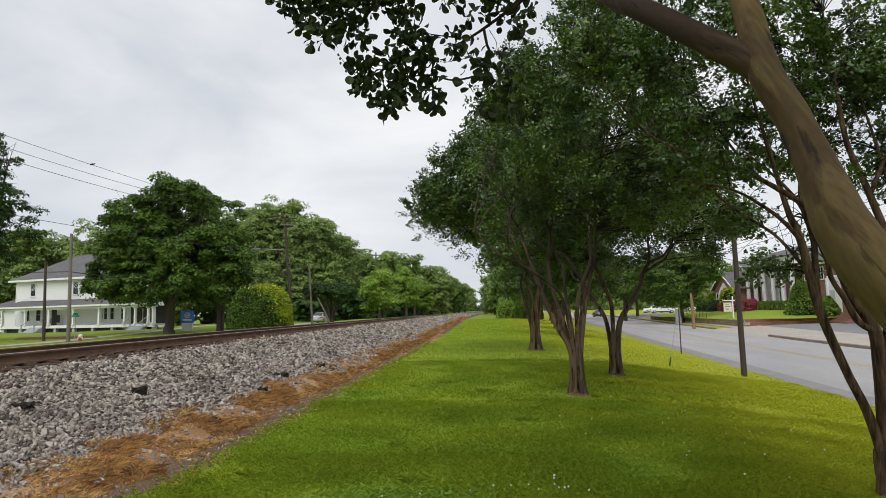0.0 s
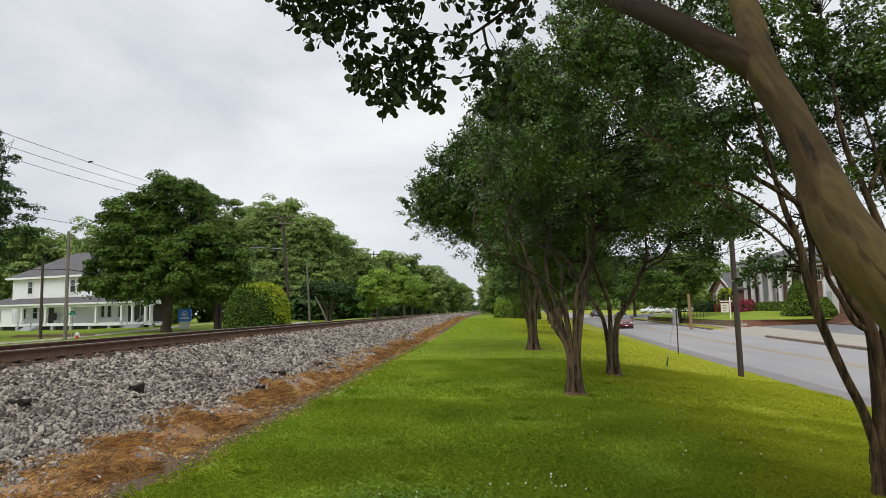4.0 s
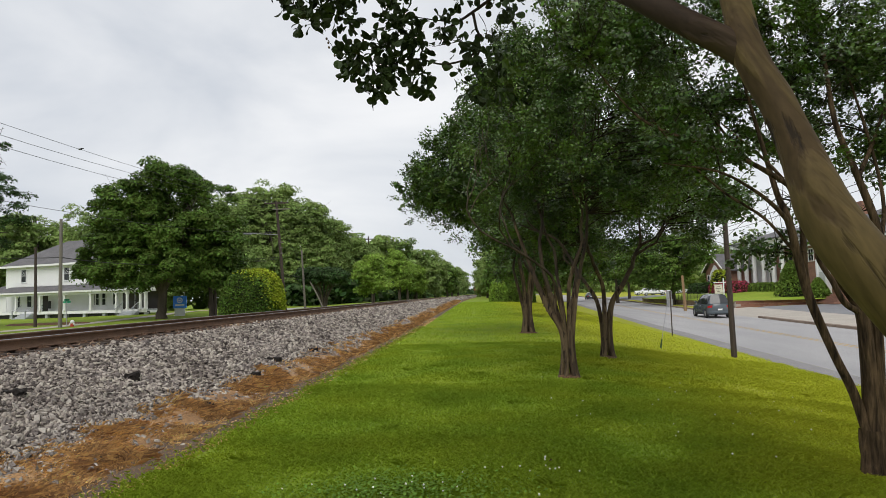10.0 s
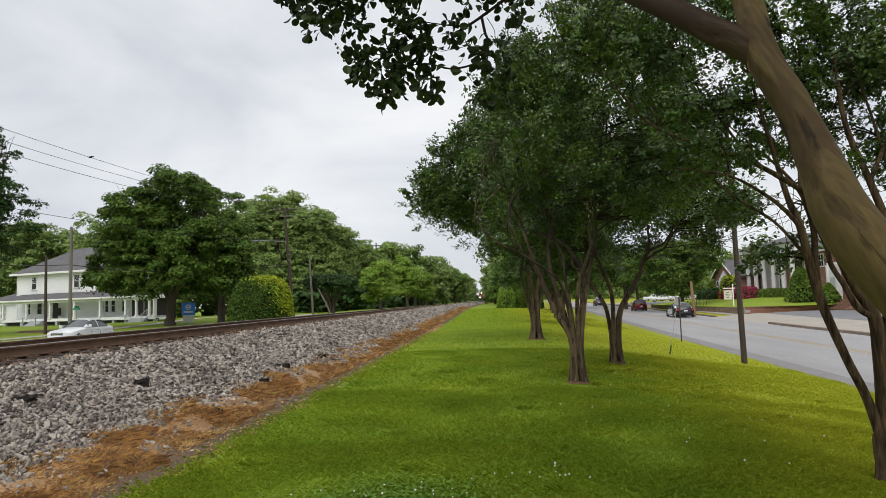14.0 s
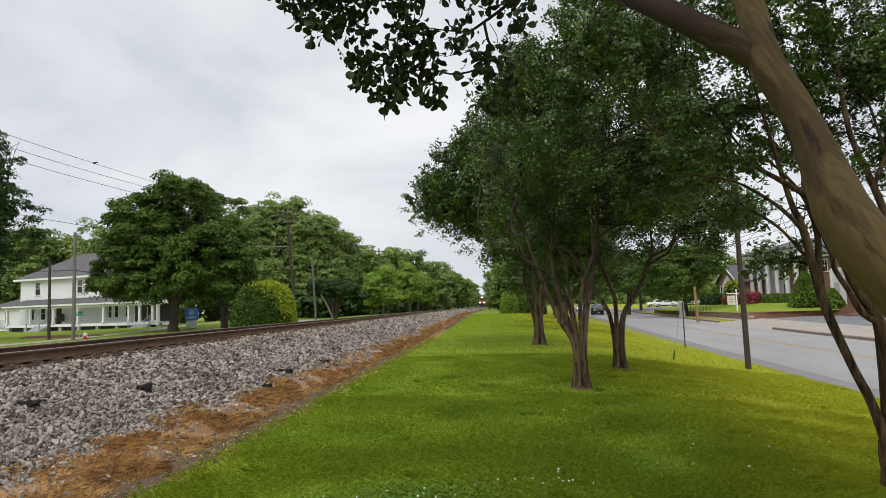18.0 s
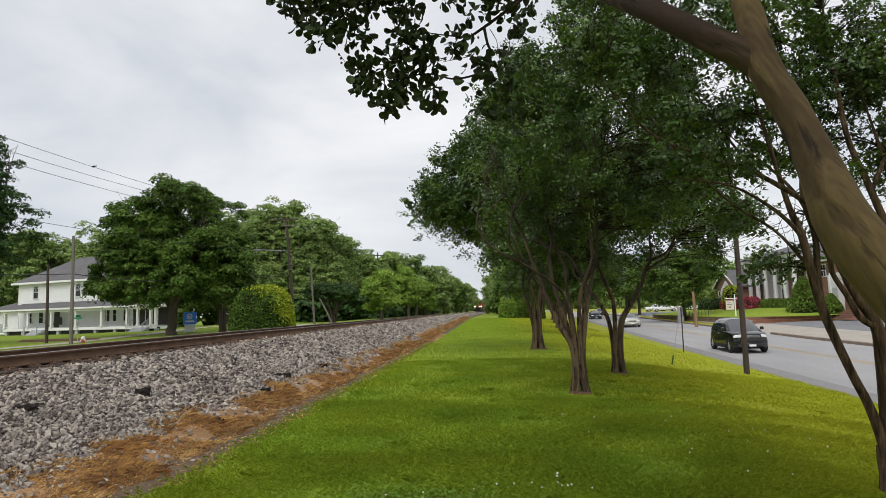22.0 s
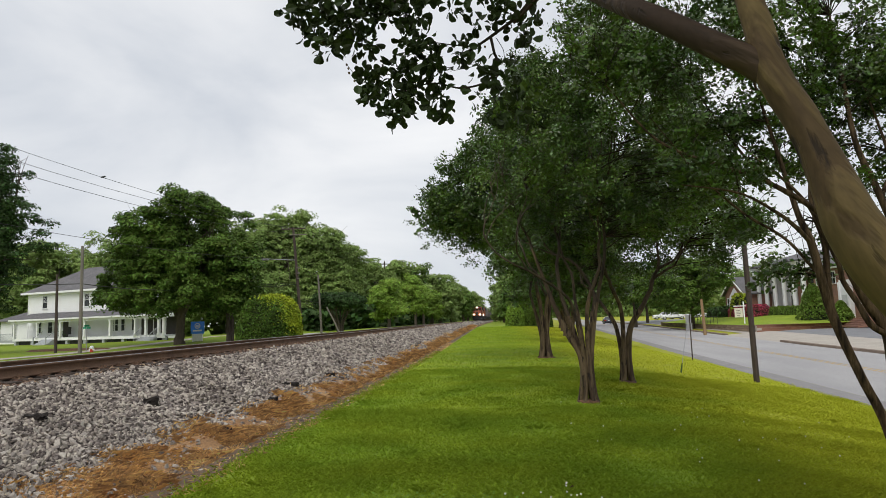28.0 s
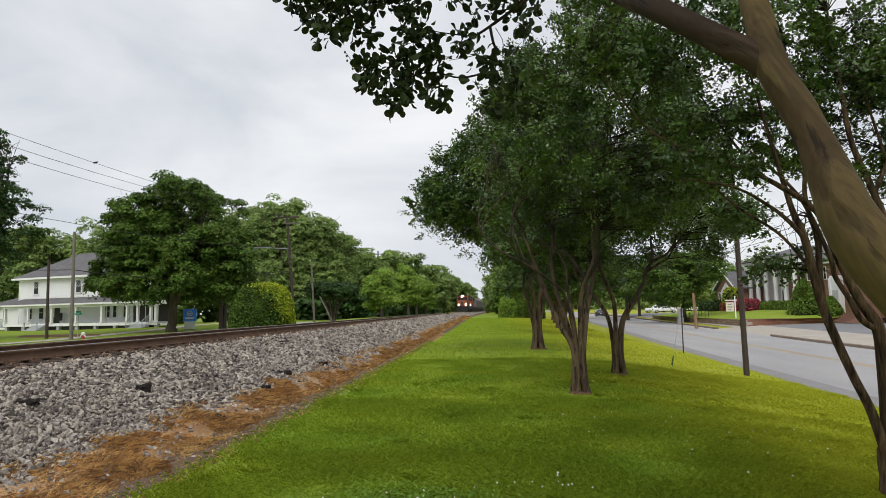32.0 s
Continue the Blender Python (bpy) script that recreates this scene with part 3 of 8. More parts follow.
def in_lobes(lobes, n, rng, shell=0.55):
    """Random points in a set of (x, y, z, rx, ry, rz) ellipsoids, more of them near the outside."""
    L = np.array(lobes, float)
    w = L[:, 3] * L[:, 4] * L[:, 5]
    w = w ** 0.75
    pick = rng.choice(len(L), n, p=w / w.sum())
    d = rng.normal(size=(n, 3))
    d /= np.linalg.norm(d, axis=1)[:, None]
    r = (shell + (1 - shell) * rng.uniform(0, 1, n)) * rng.uniform(0.55, 1.08, n) ** 0.4
    return L[pick, :3] + d * r[:, None] * L[pick, 3:]


def crown_mesh(name, lobes, clumps, per, leaf, rng, material, parent, clump_size=0.35, shell=0.55, flat=0.6, label="", up=0.5, length=1.7, dome=0.8, simple=True):
    """Leaves in domed sprays: thick and level above, open below."""
    c = in_lobes(lobes, clumps, rng, shell)
    d = rng.normal(0, 1, (clumps * per, 3))
    d /= np.linalg.norm(d, axis=1)[:, None]
    d[:, 2] = np.where(rng.uniform(0, 1, len(d)) < dome, np.abs(d[:, 2]), d[:, 2])
    r = clump_size * 1.7 * rng.uniform(0.3, 1.0, (clumps * per, 1)) ** 0.5 * np.repeat(rng.uniform(0.65, 1.25, (clumps, 1)), per, axis=0)
    p = np.repeat(c, per, axis=0) + d * r * np.array([1, 1, flat])
    v, f = leaves(p, leaf, rng, up=up, length=length, out=d, simple=simple)
    ob = raw(name, v, f, material, parent, label)
    ob["kind"] = "stuff"
    return ob, c


def tree(name, label, base, stems, lobes, leaf_mat, leaf=0.3, clumps=500, per=16, clump_size=0.45, bark="bark_grey", seed=1, limbs=30, limb_r=0.05, shell=0.55, sides=8, group="", up=0.5, flat=0.6, twig_share=0.5, ripple=0.06, twigs=""):
    """stems: lists of ((x, y, z), radius) from the base up, in the tree's own space; lobes likewise."""
    rng = np.random.default_rng(seed)
    root = thing(name, label, "tree", group, at=base)
    tips = []
    for st in stems:
        pts = spline([p for p, r in st], 5 * (len(st) - 1))
        rad = np.interp(np.linspace(0, 1, len(pts)), np.linspace(0, 1, len(st)), [r for p, r in st])
        pts[1:-1] += rng.normal(0, 0.11 * rad.mean(), (len(pts) - 2, 3)) * np.array([1, 1, 0.3])
        v, f = tube(pts, rad, sides, ripple, rng)
        raw("trunk", v, f, M[bark], root, smooth=True)
        tips.append((pts, rad))
    targets = in_lobes(lobes, limbs, rng, 0.35)
    made = []
    for k, b in enumerate(targets):
        best, bd = None, 1e9
        for pts, rad in tips:
            lo = len(pts) // 2
            i = lo + rng.integers(0, len(pts) - lo)
            dd = np.linalg.norm((pts[i] - b)[:2]) + 0.3 * abs(pts[i][2] - b[2]) + 0.4 * rng.uniform() * np.linalg.norm(b - pts[i])
            if dd < bd:
                best, bd = (pts[i], rad[i]), dd
        line = limb_to(best[0], b, rng, 0.10)
        r0 = min(best[1] * 0.7, limb_r * rng.uniform(0.6, 1.2))
        made.append(tube(line, np.linspace(r0, r0 * 0.25, len(line)), 5))
        for _ in range(3):
            i = rng.integers(2, len(line) - 1)
            e = line[i] + (rng.normal(0, 1, 3) * np.array([1, 1, 0.7]) + np.array([0, 0, 0.5])) * np.linalg.norm(line[-1] - line[0]) * 0.22
            made.append(tube(limb_to(line[i], e, rng, 0.05, 4), np.linspace(r0 * 0.4, r0 * 0.12, 5), 4))
    if made:
        v, f = merged(made)
        raw("branchwork", v, f, M[twigs or bark], root, smooth=True)["kind"] = "stuff"
    crown_mesh("crown", lobes, clumps, per, leaf, rng, leaf_mat, root, clump_size, shell, flat, up=up)
    return root


def gz(x, y):
    return float(ground_z(x, y))


MYRTLE = "crape myrtles in a row on the verge"
rng = np.random.default_rng(7)


def unit(v):
    return v / (np.linalg.norm(v) + 1e-9)


def grow(lines, p, d, r, length, level, rg, limit, wander=0.24):
    """A crooked branch from p that forks again and again; every one is kept as (points, radii)."""
    pts = [np.array(p, float)]
    n = 6
    d = unit(np.array(d, float))
    for k in range(n):
        far = math.hypot(pts[-1][0], pts[-1][1]) / limit
        d = unit(d + rg.normal(0, wander * (0.25 if k == 0 else 1.0), 3) + np.array([0, 0, 0.05]) + max(0.0, far - 0.6) * np.array([-pts[-1][0], -pts[-1][1], limit]) / limit * 0.5)
        d = unit(np.array([d[0], d[1], max(d[2], 0.38)]))
        pts.append(pts[-1] + d * length / n)
    pts = spline(pts, 2 * n)
    lines.append((pts, np.linspace(r, r * 0.66, len(pts)), level))
    if level == 0:
        return
    turn = rg.uniform(0, 6.28)
    k = 3 if rg.uniform() < 0.3 else 2
    for j in range(k):
        side = unit(np.cross(d, (math.cos(turn + 6.283 * j / k), math.sin(turn + 6.283 * j / k), 0.25)))
        away = unit(np.array([pts[-1][0], pts[-1][1], 0.0]))
        grow(lines, pts[-1] if j < 2 else pts[-4], d + side * rg.uniform(0.30, 0.62) + away * 0.14, r * rg.uniform(0.48, 0.64), length * rg.uniform(0.62, 0.85), level - 1, rg, limit, wander)


def vase_stems(n, spread, height, r, fork, gap, rg, twist=0.0, flare=0.62):
    """Stems that stand fused at the foot, part at the fork and branch upwards and outwards."""
    trunks, lines = [], []
    for k in range(n):
        a = 6.283 * k / n + twist + rg.uniform(-0.25, 0.25)
        o = np.array([math.cos(a), math.sin(a), 0.0])
        rr, f = r * rg.uniform(0.8, 1.15), fork * rg.uniform(0.72, 1.15)
        side = np.array([-o[1], o[0], 0]) * rg.normal(0, 0.05)
        pts = [o * 0.27 * gap + (0, 0, -0.14), o * 0.15 * gap + (0, 0, 0.10), o * 0.10 * gap + side * 0.4 + (0, 0, f * 0.5), o * (0.21 * gap) + side + (0, 0, f)]
        lean = flare * spread / height * rg.uniform(0.55, 1.35)
        pts.append(pts[-1] + (o * lean + (0, 0, 1.0)) * 0.28 * fork)
        trunks.append((spline(pts, 20), np.interp(np.linspace(0, 1, 21), (0, 0.14, 0.45, 1), (rr * 1.5, rr * 1.25, rr * 1.0, rr * 0.80))))
        grow(lines, trunks[-1][0][-1], trunks[-1][0][-1] - trunks[-1][0][-2], rr * 0.80, (height - f) * 0.25, 3, rg, spread * 0.85)
    return trunks, lines


def sprays(c, way, per, length, leaf, rg, thick=0.30):
    """Leafy twigs: leaves set in a rough plane on both sides of a short line from each centre c along its way."""
    n = len(c)
    face = unit_rows(rg.normal(size=(n, 3)) * 0.62 + np.array([0, 0, 0.8]))
    t = rg.uniform(0, 1, (n, per))
    off = rg.normal(0, thick * length, (n, per, 3)) * (1.0 - 0.45 * t[:, :, None])
    off -= 0.65 * (off * face[:, None, :]).sum(-1, keepdims=True) * face[:, None, :]
    size = rg.uniform(0.7, 1.3, (n, 1, 1))
    p = c[:, None, :] + (way[:, None, :] * t[:, :, None] * length + off) * size
    return leaves(p.reshape(-1, 3), leaf, rg, up=0.0, length=1.75, out=np.repeat(face, per, axis=0) * 1.1)


def unit_rows(v):
    return v / (np.linalg.norm(v, axis=1)[:, None] + 1e-9)


def vase_points(n, height, spread, fork, rim, rg, lean=(0, 0), open_at=-0.12, ruffle=0.9, seed=0):
    """Random points in a vase-shaped crown: from a cone that rises from the fork up to an uneven dome, with gaps."""
    q = np.sqrt(rg.uniform(0, 1, 3 * n))
    a = rg.uniform(0, 6.283, 3 * n)
    edge = np.array([1 + 0.16 * noise.noise((2.1 * math.cos(t), 2.1 * math.sin(t), seed)) for t in a])
    low = fork + (rim * height - fork) * q ** 0.8
    top = height * (0.60 + 0.40 * np.sqrt(np.clip(1 - q ** 2.3, 0, 1))) * (0.93 + 0.07 * edge)
    u = rg.uniform(0, 1, 3 * n) ** 0.85
    z = low + (top - low) * u
    belly = np.clip(0.80 + 0.25 * np.sin(np.clip(u, 0, 1) * 3.1416), 0, 1.05)
    x, y = q * spread * edge * belly * np.cos(a) + lean[0], q * spread * edge * belly * np.sin(a) + lean[1]
    p = np.stack([x, y, z], 1)
    k = np.array([noise.noise((v[0] * ruffle, v[1] * ruffle, v[2] * ruffle * 1.25 + seed)) + 0.5 * noise.noise((v[0] * 2.6 * ruffle, v[1] * 2.6 * ruffle, v[2] * 2.6 * ruffle + seed)) for v in p])
    p, q = p[k > open_at], q[k > open_at]
    return p[:n]


def myrtle(x, y, height, spread, seed, stems=5, r=0.085, clumps=2600, per=40, leaf=0.03, label="", rim=0.44, twist=0.0, lean=(0, 0), fork=1.25, gap=1.0, more_stems=(), spray=0.3, sides=8, flare=0.62, low_fill=None, limbs=260, open_at=0.03, tuft=0.48):
    rg = np.random.default_rng(seed)
    root = thing("crape_myrtle_tree", label, "tree", MYRTLE, at=(x, y, gz(x, y)))
    trunks, lines = vase_stems(stems, spread, height, r, fork, gap, rg, twist, flare)
    for st in more_stems:
        pts = spline([p for p, q in st], 5 * (len(st) - 1))
        rad = np.interp(np.linspace(0, 1, len(pts)), np.linspace(0, 1, len(st)), [q for p, q in st])
        trunks.append((pts, rad))
        grow(lines, pts[-1], pts[-1] - pts[-3], rad[-1], height * 0.13, 2, rg, spread * 0.7)
    for pts, rad in trunks:
        v, f = tube(pts, rad, sides + 4, 0.13, rg)
        raw("trunk", v, f, M["bark"], root, smooth=True)
    v, f = merged([tube(p, q, sides if lv > 1 else 5, 0.08, rg) for p, q, lv in lines])
    raw("branchwork", v, f, M["bark_shaded"], root, smooth=True)["kind"] = "stuff"
    heart = vase_points(clumps // 20, height, spread, fork if low_fill is None else low_fill, rim, rg, lean, open_at=open_at, seed=seed)
    d = unit_rows(rg.normal(size=(len(heart) * 20, 3)))
    d[:, 2] = np.where(rg.uniform(0, 1, len(d)) < 0.6, np.abs(d[:, 2]), d[:, 2])
    big = np.repeat(rg.uniform(0.55, 1.3, len(heart)), 20)[:, None]
    c = np.repeat(heart, 20, axis=0) + d * big * tuft * rg.uniform(0.25, 1.0, (len(d), 1)) * np.array([1, 1, 0.8])
    nodes = np.vstack([p[4::2] for p, q, lv in lines])
    made = []
    for b in c[rg.integers(0, len(c), limbs)]:
        dist = np.linalg.norm(nodes - b, axis=1) + 3.0 * (nodes[:, 2] > b[2] - 0.05)
        line = limb_to(nodes[int(np.argmin(dist))], b, rg, 0.10, 5)
        made.append(tube(line, np.linspace(0.011, 0.003, len(line)) * (1 + y / 60), 4))
    v, f = merged(made)
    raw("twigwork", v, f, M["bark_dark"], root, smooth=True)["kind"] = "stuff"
    way = unit_rows(d * 0.9 + rg.normal(0, 0.4, c.shape) + np.array([0, 0, 0.2]))
    v, f = sprays(c, way, per, spray, leaf, rg)
    raw("crown", v, f, M["leaf_myrtle"], root)["kind"] = "stuff"
    return root


myrtle(1.67, 12.7, 7.6, 2.2, 11, 6, 0.048, 2700, 46, 0.034, "crape myrtle with a fluted many-stemmed trunk on the grass", rim=0.43, fork=1.5, gap=0.85, low_fill=2.6, flare=1.05, lean=(0.42, 0.0), open_at=0.09,
       more_stems=[[((-0.05, -0.06, 0.3), 0.07), ((-0.12, -0.06, 0.9), 0.062), ((-0.34, -0.05, 1.3), 0.052), ((-0.52, 0, 1.75), 0.045), ((-0.70, 0.1, 2.3), 0.036), ((-0.92, 0.2, 3.0), 0.026)]])
myrtle(3.22, 17.08, 6.0, 3.1, 12, 3, 0.072, 2000, 46, 0.044, "crape myrtle with three slim stems on the grass slope", rim=0.45, fork=1.7, gap=0.85, low_fill=2.9, spray=0.36, flare=1.4, tuft=0.5, open_at=0.08)
myrtle(1.93, 27.2, 9.6, 4.35, 13, 6, 0.078, 3700, 46, 0.068, "wide crape myrtle with a thick fluted trunk", rim=0.55, fork=1.9, gap=1.25, spray=0.5, low_fill=2.4, limbs=320, tuft=0.95, flare=0.55, lean=(-0.2, 0), open_at=-0.08)
myrtle(5.0, 45.0, 7.8, 3.6, 19, 5, 0.09, 1500, 40, 0.10, "shady crape myrtle farther down the row", rim=0.36, fork=1.7, spray=0.6, sides=6, tuft=0.7)
for k, (x, y) in enumerate(((6.0, 58.0), (7.5, 76.0), (9.0, 94.0), (9.5, 120.0))):
    myrtle(x, y, 8.6, 4.4, 20 + k, 5, 0.10, 900, 30, 0.16, "crape myrtle farther down the row", rim=0.42, fork=1.8, spray=0.8, sides=6, limbs=80, tuft=0.8)

# broad trees beyond the railway
def broadleaf(name, label, x, y, height, radius, seed, leaf_mat, leaf=0.35, clumps=700, per=14, trunk=0.35, low=0.25, group="", clump_size=0.55, n=14, squash=0.22, base_z=None, bark="bark_grey", spread=0.75, stems=1):
    rg = np.random.default_rng(seed)
    lobes = []
    for k in range(n):
        a, q = rg.uniform(0, 6.28), rg.uniform(0.1, 1.0) ** 0.6
        zz = rg.uniform(low + 0.1, 0.88)
        w = math.sqrt(max(0.12, 1 - ((zz - 0.5 * (low + 0.9)) / (0.55 * (1.05 - low))) ** 2))
        lobes.append((q * radius * spread * w * math.cos(a), q * radius * spread * w * math.sin(a), height * zz, radius * rg.uniform(0.28, 0.45), radius * rg.uniform(0.28, 0.45), height * rg.uniform(0.10, 0.10 + squash * 0.5)))
    lobes.append((0, 0, height * (low + 1) / 2, radius * 0.55, radius * 0.55, height * (0.92 - low) / 2))
    st = []
    for k in range(stems):
        a = 6.28 * k / stems + 0.5
        o = 0.0 if stems == 1 else trunk * 1.1
        st.append([((o * math.cos(a), o * math.sin(a), -0.2), trunk * 1.25), ((o * math.cos(a), o * math.sin(a), height * 0.18), trunk * 0.9),
                   ((2 * o * math.cos(a) + rg.normal(0, 0.2), 2 * o * math.sin(a) + rg.normal(0, 0.2), height * 0.5), trunk * 0.5), ((3 * o * math.cos(a), 3 * o * math.sin(a), height * 0.85), trunk * 0.15)])
    z = gz(x, y) if base_z is None else base_z
    return tree(name, label, (x, y, z), st, lobes, leaf_mat, leaf, clumps, per, clump_size, bark, seed, limbs=26, limb_r=0.10, shell=0.5, group=group)


MAPLE = [(-5.6, 5.2, 2.1), (-5.2, 7.6, 2.0), (-4.3, 9.4, 1.6), (-2.6, 10.6, 1.9), (-0.2, 11.4, 2.0), (1.7, 12.4, 1.8), (3.7, 11.0, 1.9), (4.8, 8.6, 2.0), (5.3, 6.4, 1.9), (3.0, 7.5, 2.2), (-1.2, 9.0, 2.2), (4.9, 4.7, 1.8), (1.2, 8.0, 2.6), (-2.0, 6.6, 2.6), (2.0, 5.0, 2.2), (-3.4, 4.2, 2.0), (-0.3, 4.1, 1.8), (-6.2, 4.0, 1.4)]
rg = np.random.default_rng(41)
maple_lobes = [(x, y + rg.uniform(-0.6, 0.6), z, r * rg.uniform(0.85, 1.1), r, r * 0.8) for x, z, r in MAPLE for y in ((-2.6, 2.2) if abs(x) < 4.5 else (-0.8, 1.6))]
tree("maple_tree", "large round-crowned maple on the lawn by the white house", (-28.87, 57, gz(-28.87, 57)),
     [[((0, 0, -0.2), 0.62), ((0, 0, 0.6), 0.42), ((0.1, 0, 2.4), 0.36), ((0.3, 0, 6.5), 0.24), ((0.6, 0, 11.0), 0.08)], [((0.1, 0, 2.0), 0.26), ((-1.4, 0.3, 4.6), 0.17), ((-3.4, 0.5, 8.0), 0.06)], [((0.1, 0, 2.2), 0.24), ((1.6, -0.4, 5.0), 0.15), ((3.6, -0.6, 9.0), 0.05)]],
     maple_lobes, M["leaf_maple"], 0.16, 560, 250, 0.56, seed=41, limbs=44, limb_r=0.09, shell=0.72, flat=0.72)
broadleaf("maple_tree", "smaller maple with twin trunks beside the large one", -25.0, 59, 10.3, 3.6, 42, M["leaf_maple"], 0.16, 240, 150, 0.19, 0.26, stems=3, clump_size=0.46)
broadleaf("oak_tree", "tall dark oak with some bare top twigs", -42.0, 49, 17.5, 6.2, 43, M["leaf_dark"], 0.14, 520, 105, 0.4, 0.14, clump_size=0.46, n=26)
WOOD = "tall trees along the far side of the railway"
for k, (x, y, h, r) in enumerate(((-37.5, 98, 18.6, 7.0), (-32, 97, 19.0, 6.0), (-27.5, 99, 16.6, 5.0), (-24.5, 104, 13.6, 4.2), (-21.5, 114, 12.0, 4.6), (-44, 103, 18, 8), (-52, 100, 14.5, 8), (-60, 97, 15.5, 7), (-68, 95, 17, 8), (-76, 98, 15.5, 8), (-84, 94, 15, 8), (-19, 127, 13.2, 5.5),
                                     (-18, 140, 12.6, 5.0), (-15.5, 152, 12.0, 4.5), (-14.5, 167, 11.8, 4.5), (-13, 184, 11.5, 4.5), (-10.5, 203, 10.6, 4.5), (-10, 224, 10.6, 4.5), (-9, 255, 10.6, 5), (-11.5, 300, 11.5, 5), (-15, 410, 14, 7), (14, 330, 14, 7), (26, 320, 15, 9), (12, 260, 13, 6), (10, 210, 12, 5), (5.2, 155, 13.5, 5), (9, 175, 14, 6), (1.8, 172, 10.5, 4), (4.5, 138, 9.5, 3.6), (3.0, 205, 12, 5))):
    near = y < 116
    broadleaf("wood_tree", "tall leafy tree in the row behind the railway", x, y, h, r, 60 + k, M["leaf_wood"] if k % 4 or near else M["leaf_maple"], 0.25 if near else 0.42, 420 if near else 260, 95 if near else 38, 0.3, 0.06, group=WOOD, clump_size=0.8, n=30)
for k, (x, y, h, r) in enumerate(((-13.6, 81, 6.9, 2.6), (-12.5, 99, 8.0, 2.3), (-13.2, 116, 7.4, 2.6), (-13.6, 136, 7.5, 2.8))):
    broadleaf("young_tree", "light green leafy young tree by the far street", x, y, h, r, 90 + k, M["leaf_bright"], 0.17, 220, 85, 0.12, 0.16, clump_size=0.46, stems=3)
broadleaf("street_tree", "round leafy tree on the lawn across the street", 24.5, 84, 9.0, 6.5, 101, M["leaf_maple"], 0.17, 460, 85, 0.25, 0.2)
broadleaf("street_tree", "leafy tree far down the street", 17, 120, 11.0, 6.0, 102, M["leaf_dark"], 0.24, 300, 60, 0.25, 0.18)
broadleaf("street_tree", "dark leafy tree beside the far lawn", 21, 101, 10.0, 5.2, 104, M["leaf_maple"], 0.2, 320, 70, 0.25, 0.24)
broadleaf("street_tree", "dark leafy tree beside the far lawn", 28, 124, 12.5, 7, 105, M["leaf_dark"], 0.26, 320, 60, 0.25, 0.18)
broadleaf("street_tree", "leafy tree behind the brick building", 44, 112, 10.5, 7, 103, M["leaf_wood"], 0.3, 260, 40, 0.25, 0.2)


def shrub(name, label, x, y, rx, ry, h, seed, leaf_mat, n=4200, leaf=0.16, group="", square=3.2, base_z=None):
    """A clipped shrub: leaves over a rounded body."""
    rg = np.random.default_rng(seed)
    root = thing(name, label, "shrub", group, at=(x, y, gz(x, y) if base_z is None else base_z))
    d = rg.normal(size=(n, 3))
    d[:, 2] = np.abs(d[:, 2]) * 1.0
    d /= (np.abs(d) ** square).sum(1)[:, None] ** (1 / square)
    bump = np.array([noise.noise(Vector(q) * 2.3 + Vector((seed, 0, 0))) for q in d])
    p = d * np.array([rx, ry, h]) * (0.94 + 0.09 * bump + rg.normal(0, 0.02, n))[:, None]
    p[:, 2] = np.maximum(p[:, 2], 0.03)
    v, f = leaves(p, leaf, rg, up=0.2, length=1.4)
    raw("foliage", v, f, leaf_mat, root)["kind"] = "stuff"
    bm = bmesh.new()
    bmesh.ops.create_icosphere(bm, subdivisions=3, radius=1.0)
    for q in bm.verts:
        c = q.co.normalized()
        s = sum(abs(t) ** square for t in c) ** (1 / square)
        q.co = Vector((c.x / s * rx * 0.9, c.y / s * ry * 0.9, max(-0.05, c.z / s * h * 0.9)))
    part("shade_core", bm, M["core"], root)
    return root


hedge = shrub("round_hedge", "big clipped hedge bush with a yellow-green lit side beyond the rails", -19.9, 55.5, 2.62, 2.5, 4.15, 1, M["leaf_maple"], 17000, 0.12)
rg = np.random.default_rng(8)
d = rg.normal(size=(26000, 3))
d[:, 2] = np.abs(d[:, 2])
d /= (np.abs(d) ** 3.2).sum(1)[:, None] ** (1 / 3.2)
# light on top and right is painted with a second, yellower set of leaves
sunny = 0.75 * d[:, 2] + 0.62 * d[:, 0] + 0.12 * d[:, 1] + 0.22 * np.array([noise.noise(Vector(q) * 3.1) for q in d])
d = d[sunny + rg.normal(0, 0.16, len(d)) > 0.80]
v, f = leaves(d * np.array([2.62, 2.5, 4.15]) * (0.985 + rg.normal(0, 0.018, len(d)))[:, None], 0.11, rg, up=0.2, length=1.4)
raw("new_growth", v, f, M["leaf_hedge"], hedge, "yellow-green leaves painted as the lit top and side")["kind"] = "stuff"
HEDGE = "clipped bushes at the end of the verge"
for k, (x, y, rx, h) in enumerate(((2.75, 100, 1.5, 3.5), (5.1, 101, 1.3, 3.2), (7.4, 102, 1.2, 2.7))):
    shrub("hedge_bush", "clipped bright green bush at the end of the verge", x, y, rx, rx, h, 5 + k, M["leaf_bright"] if k == 0 else M["leaf_shrub"], 6000, 0.17, HEDGE, square=2.5)
rg = np.random.default_rng(111)
flat_lobes = [(3.0 * math.cos(a) * q, 2.6 * math.sin(a) * q, 3.5 + 0.35 * (1 - q) + rg.uniform(-0.12, 0.12), 0.85, 0.85, 0.75) for q, n in ((0.78, 11), (0.4, 6), (0.0, 1)) for a in np.arange(n) * 6.283 / n]
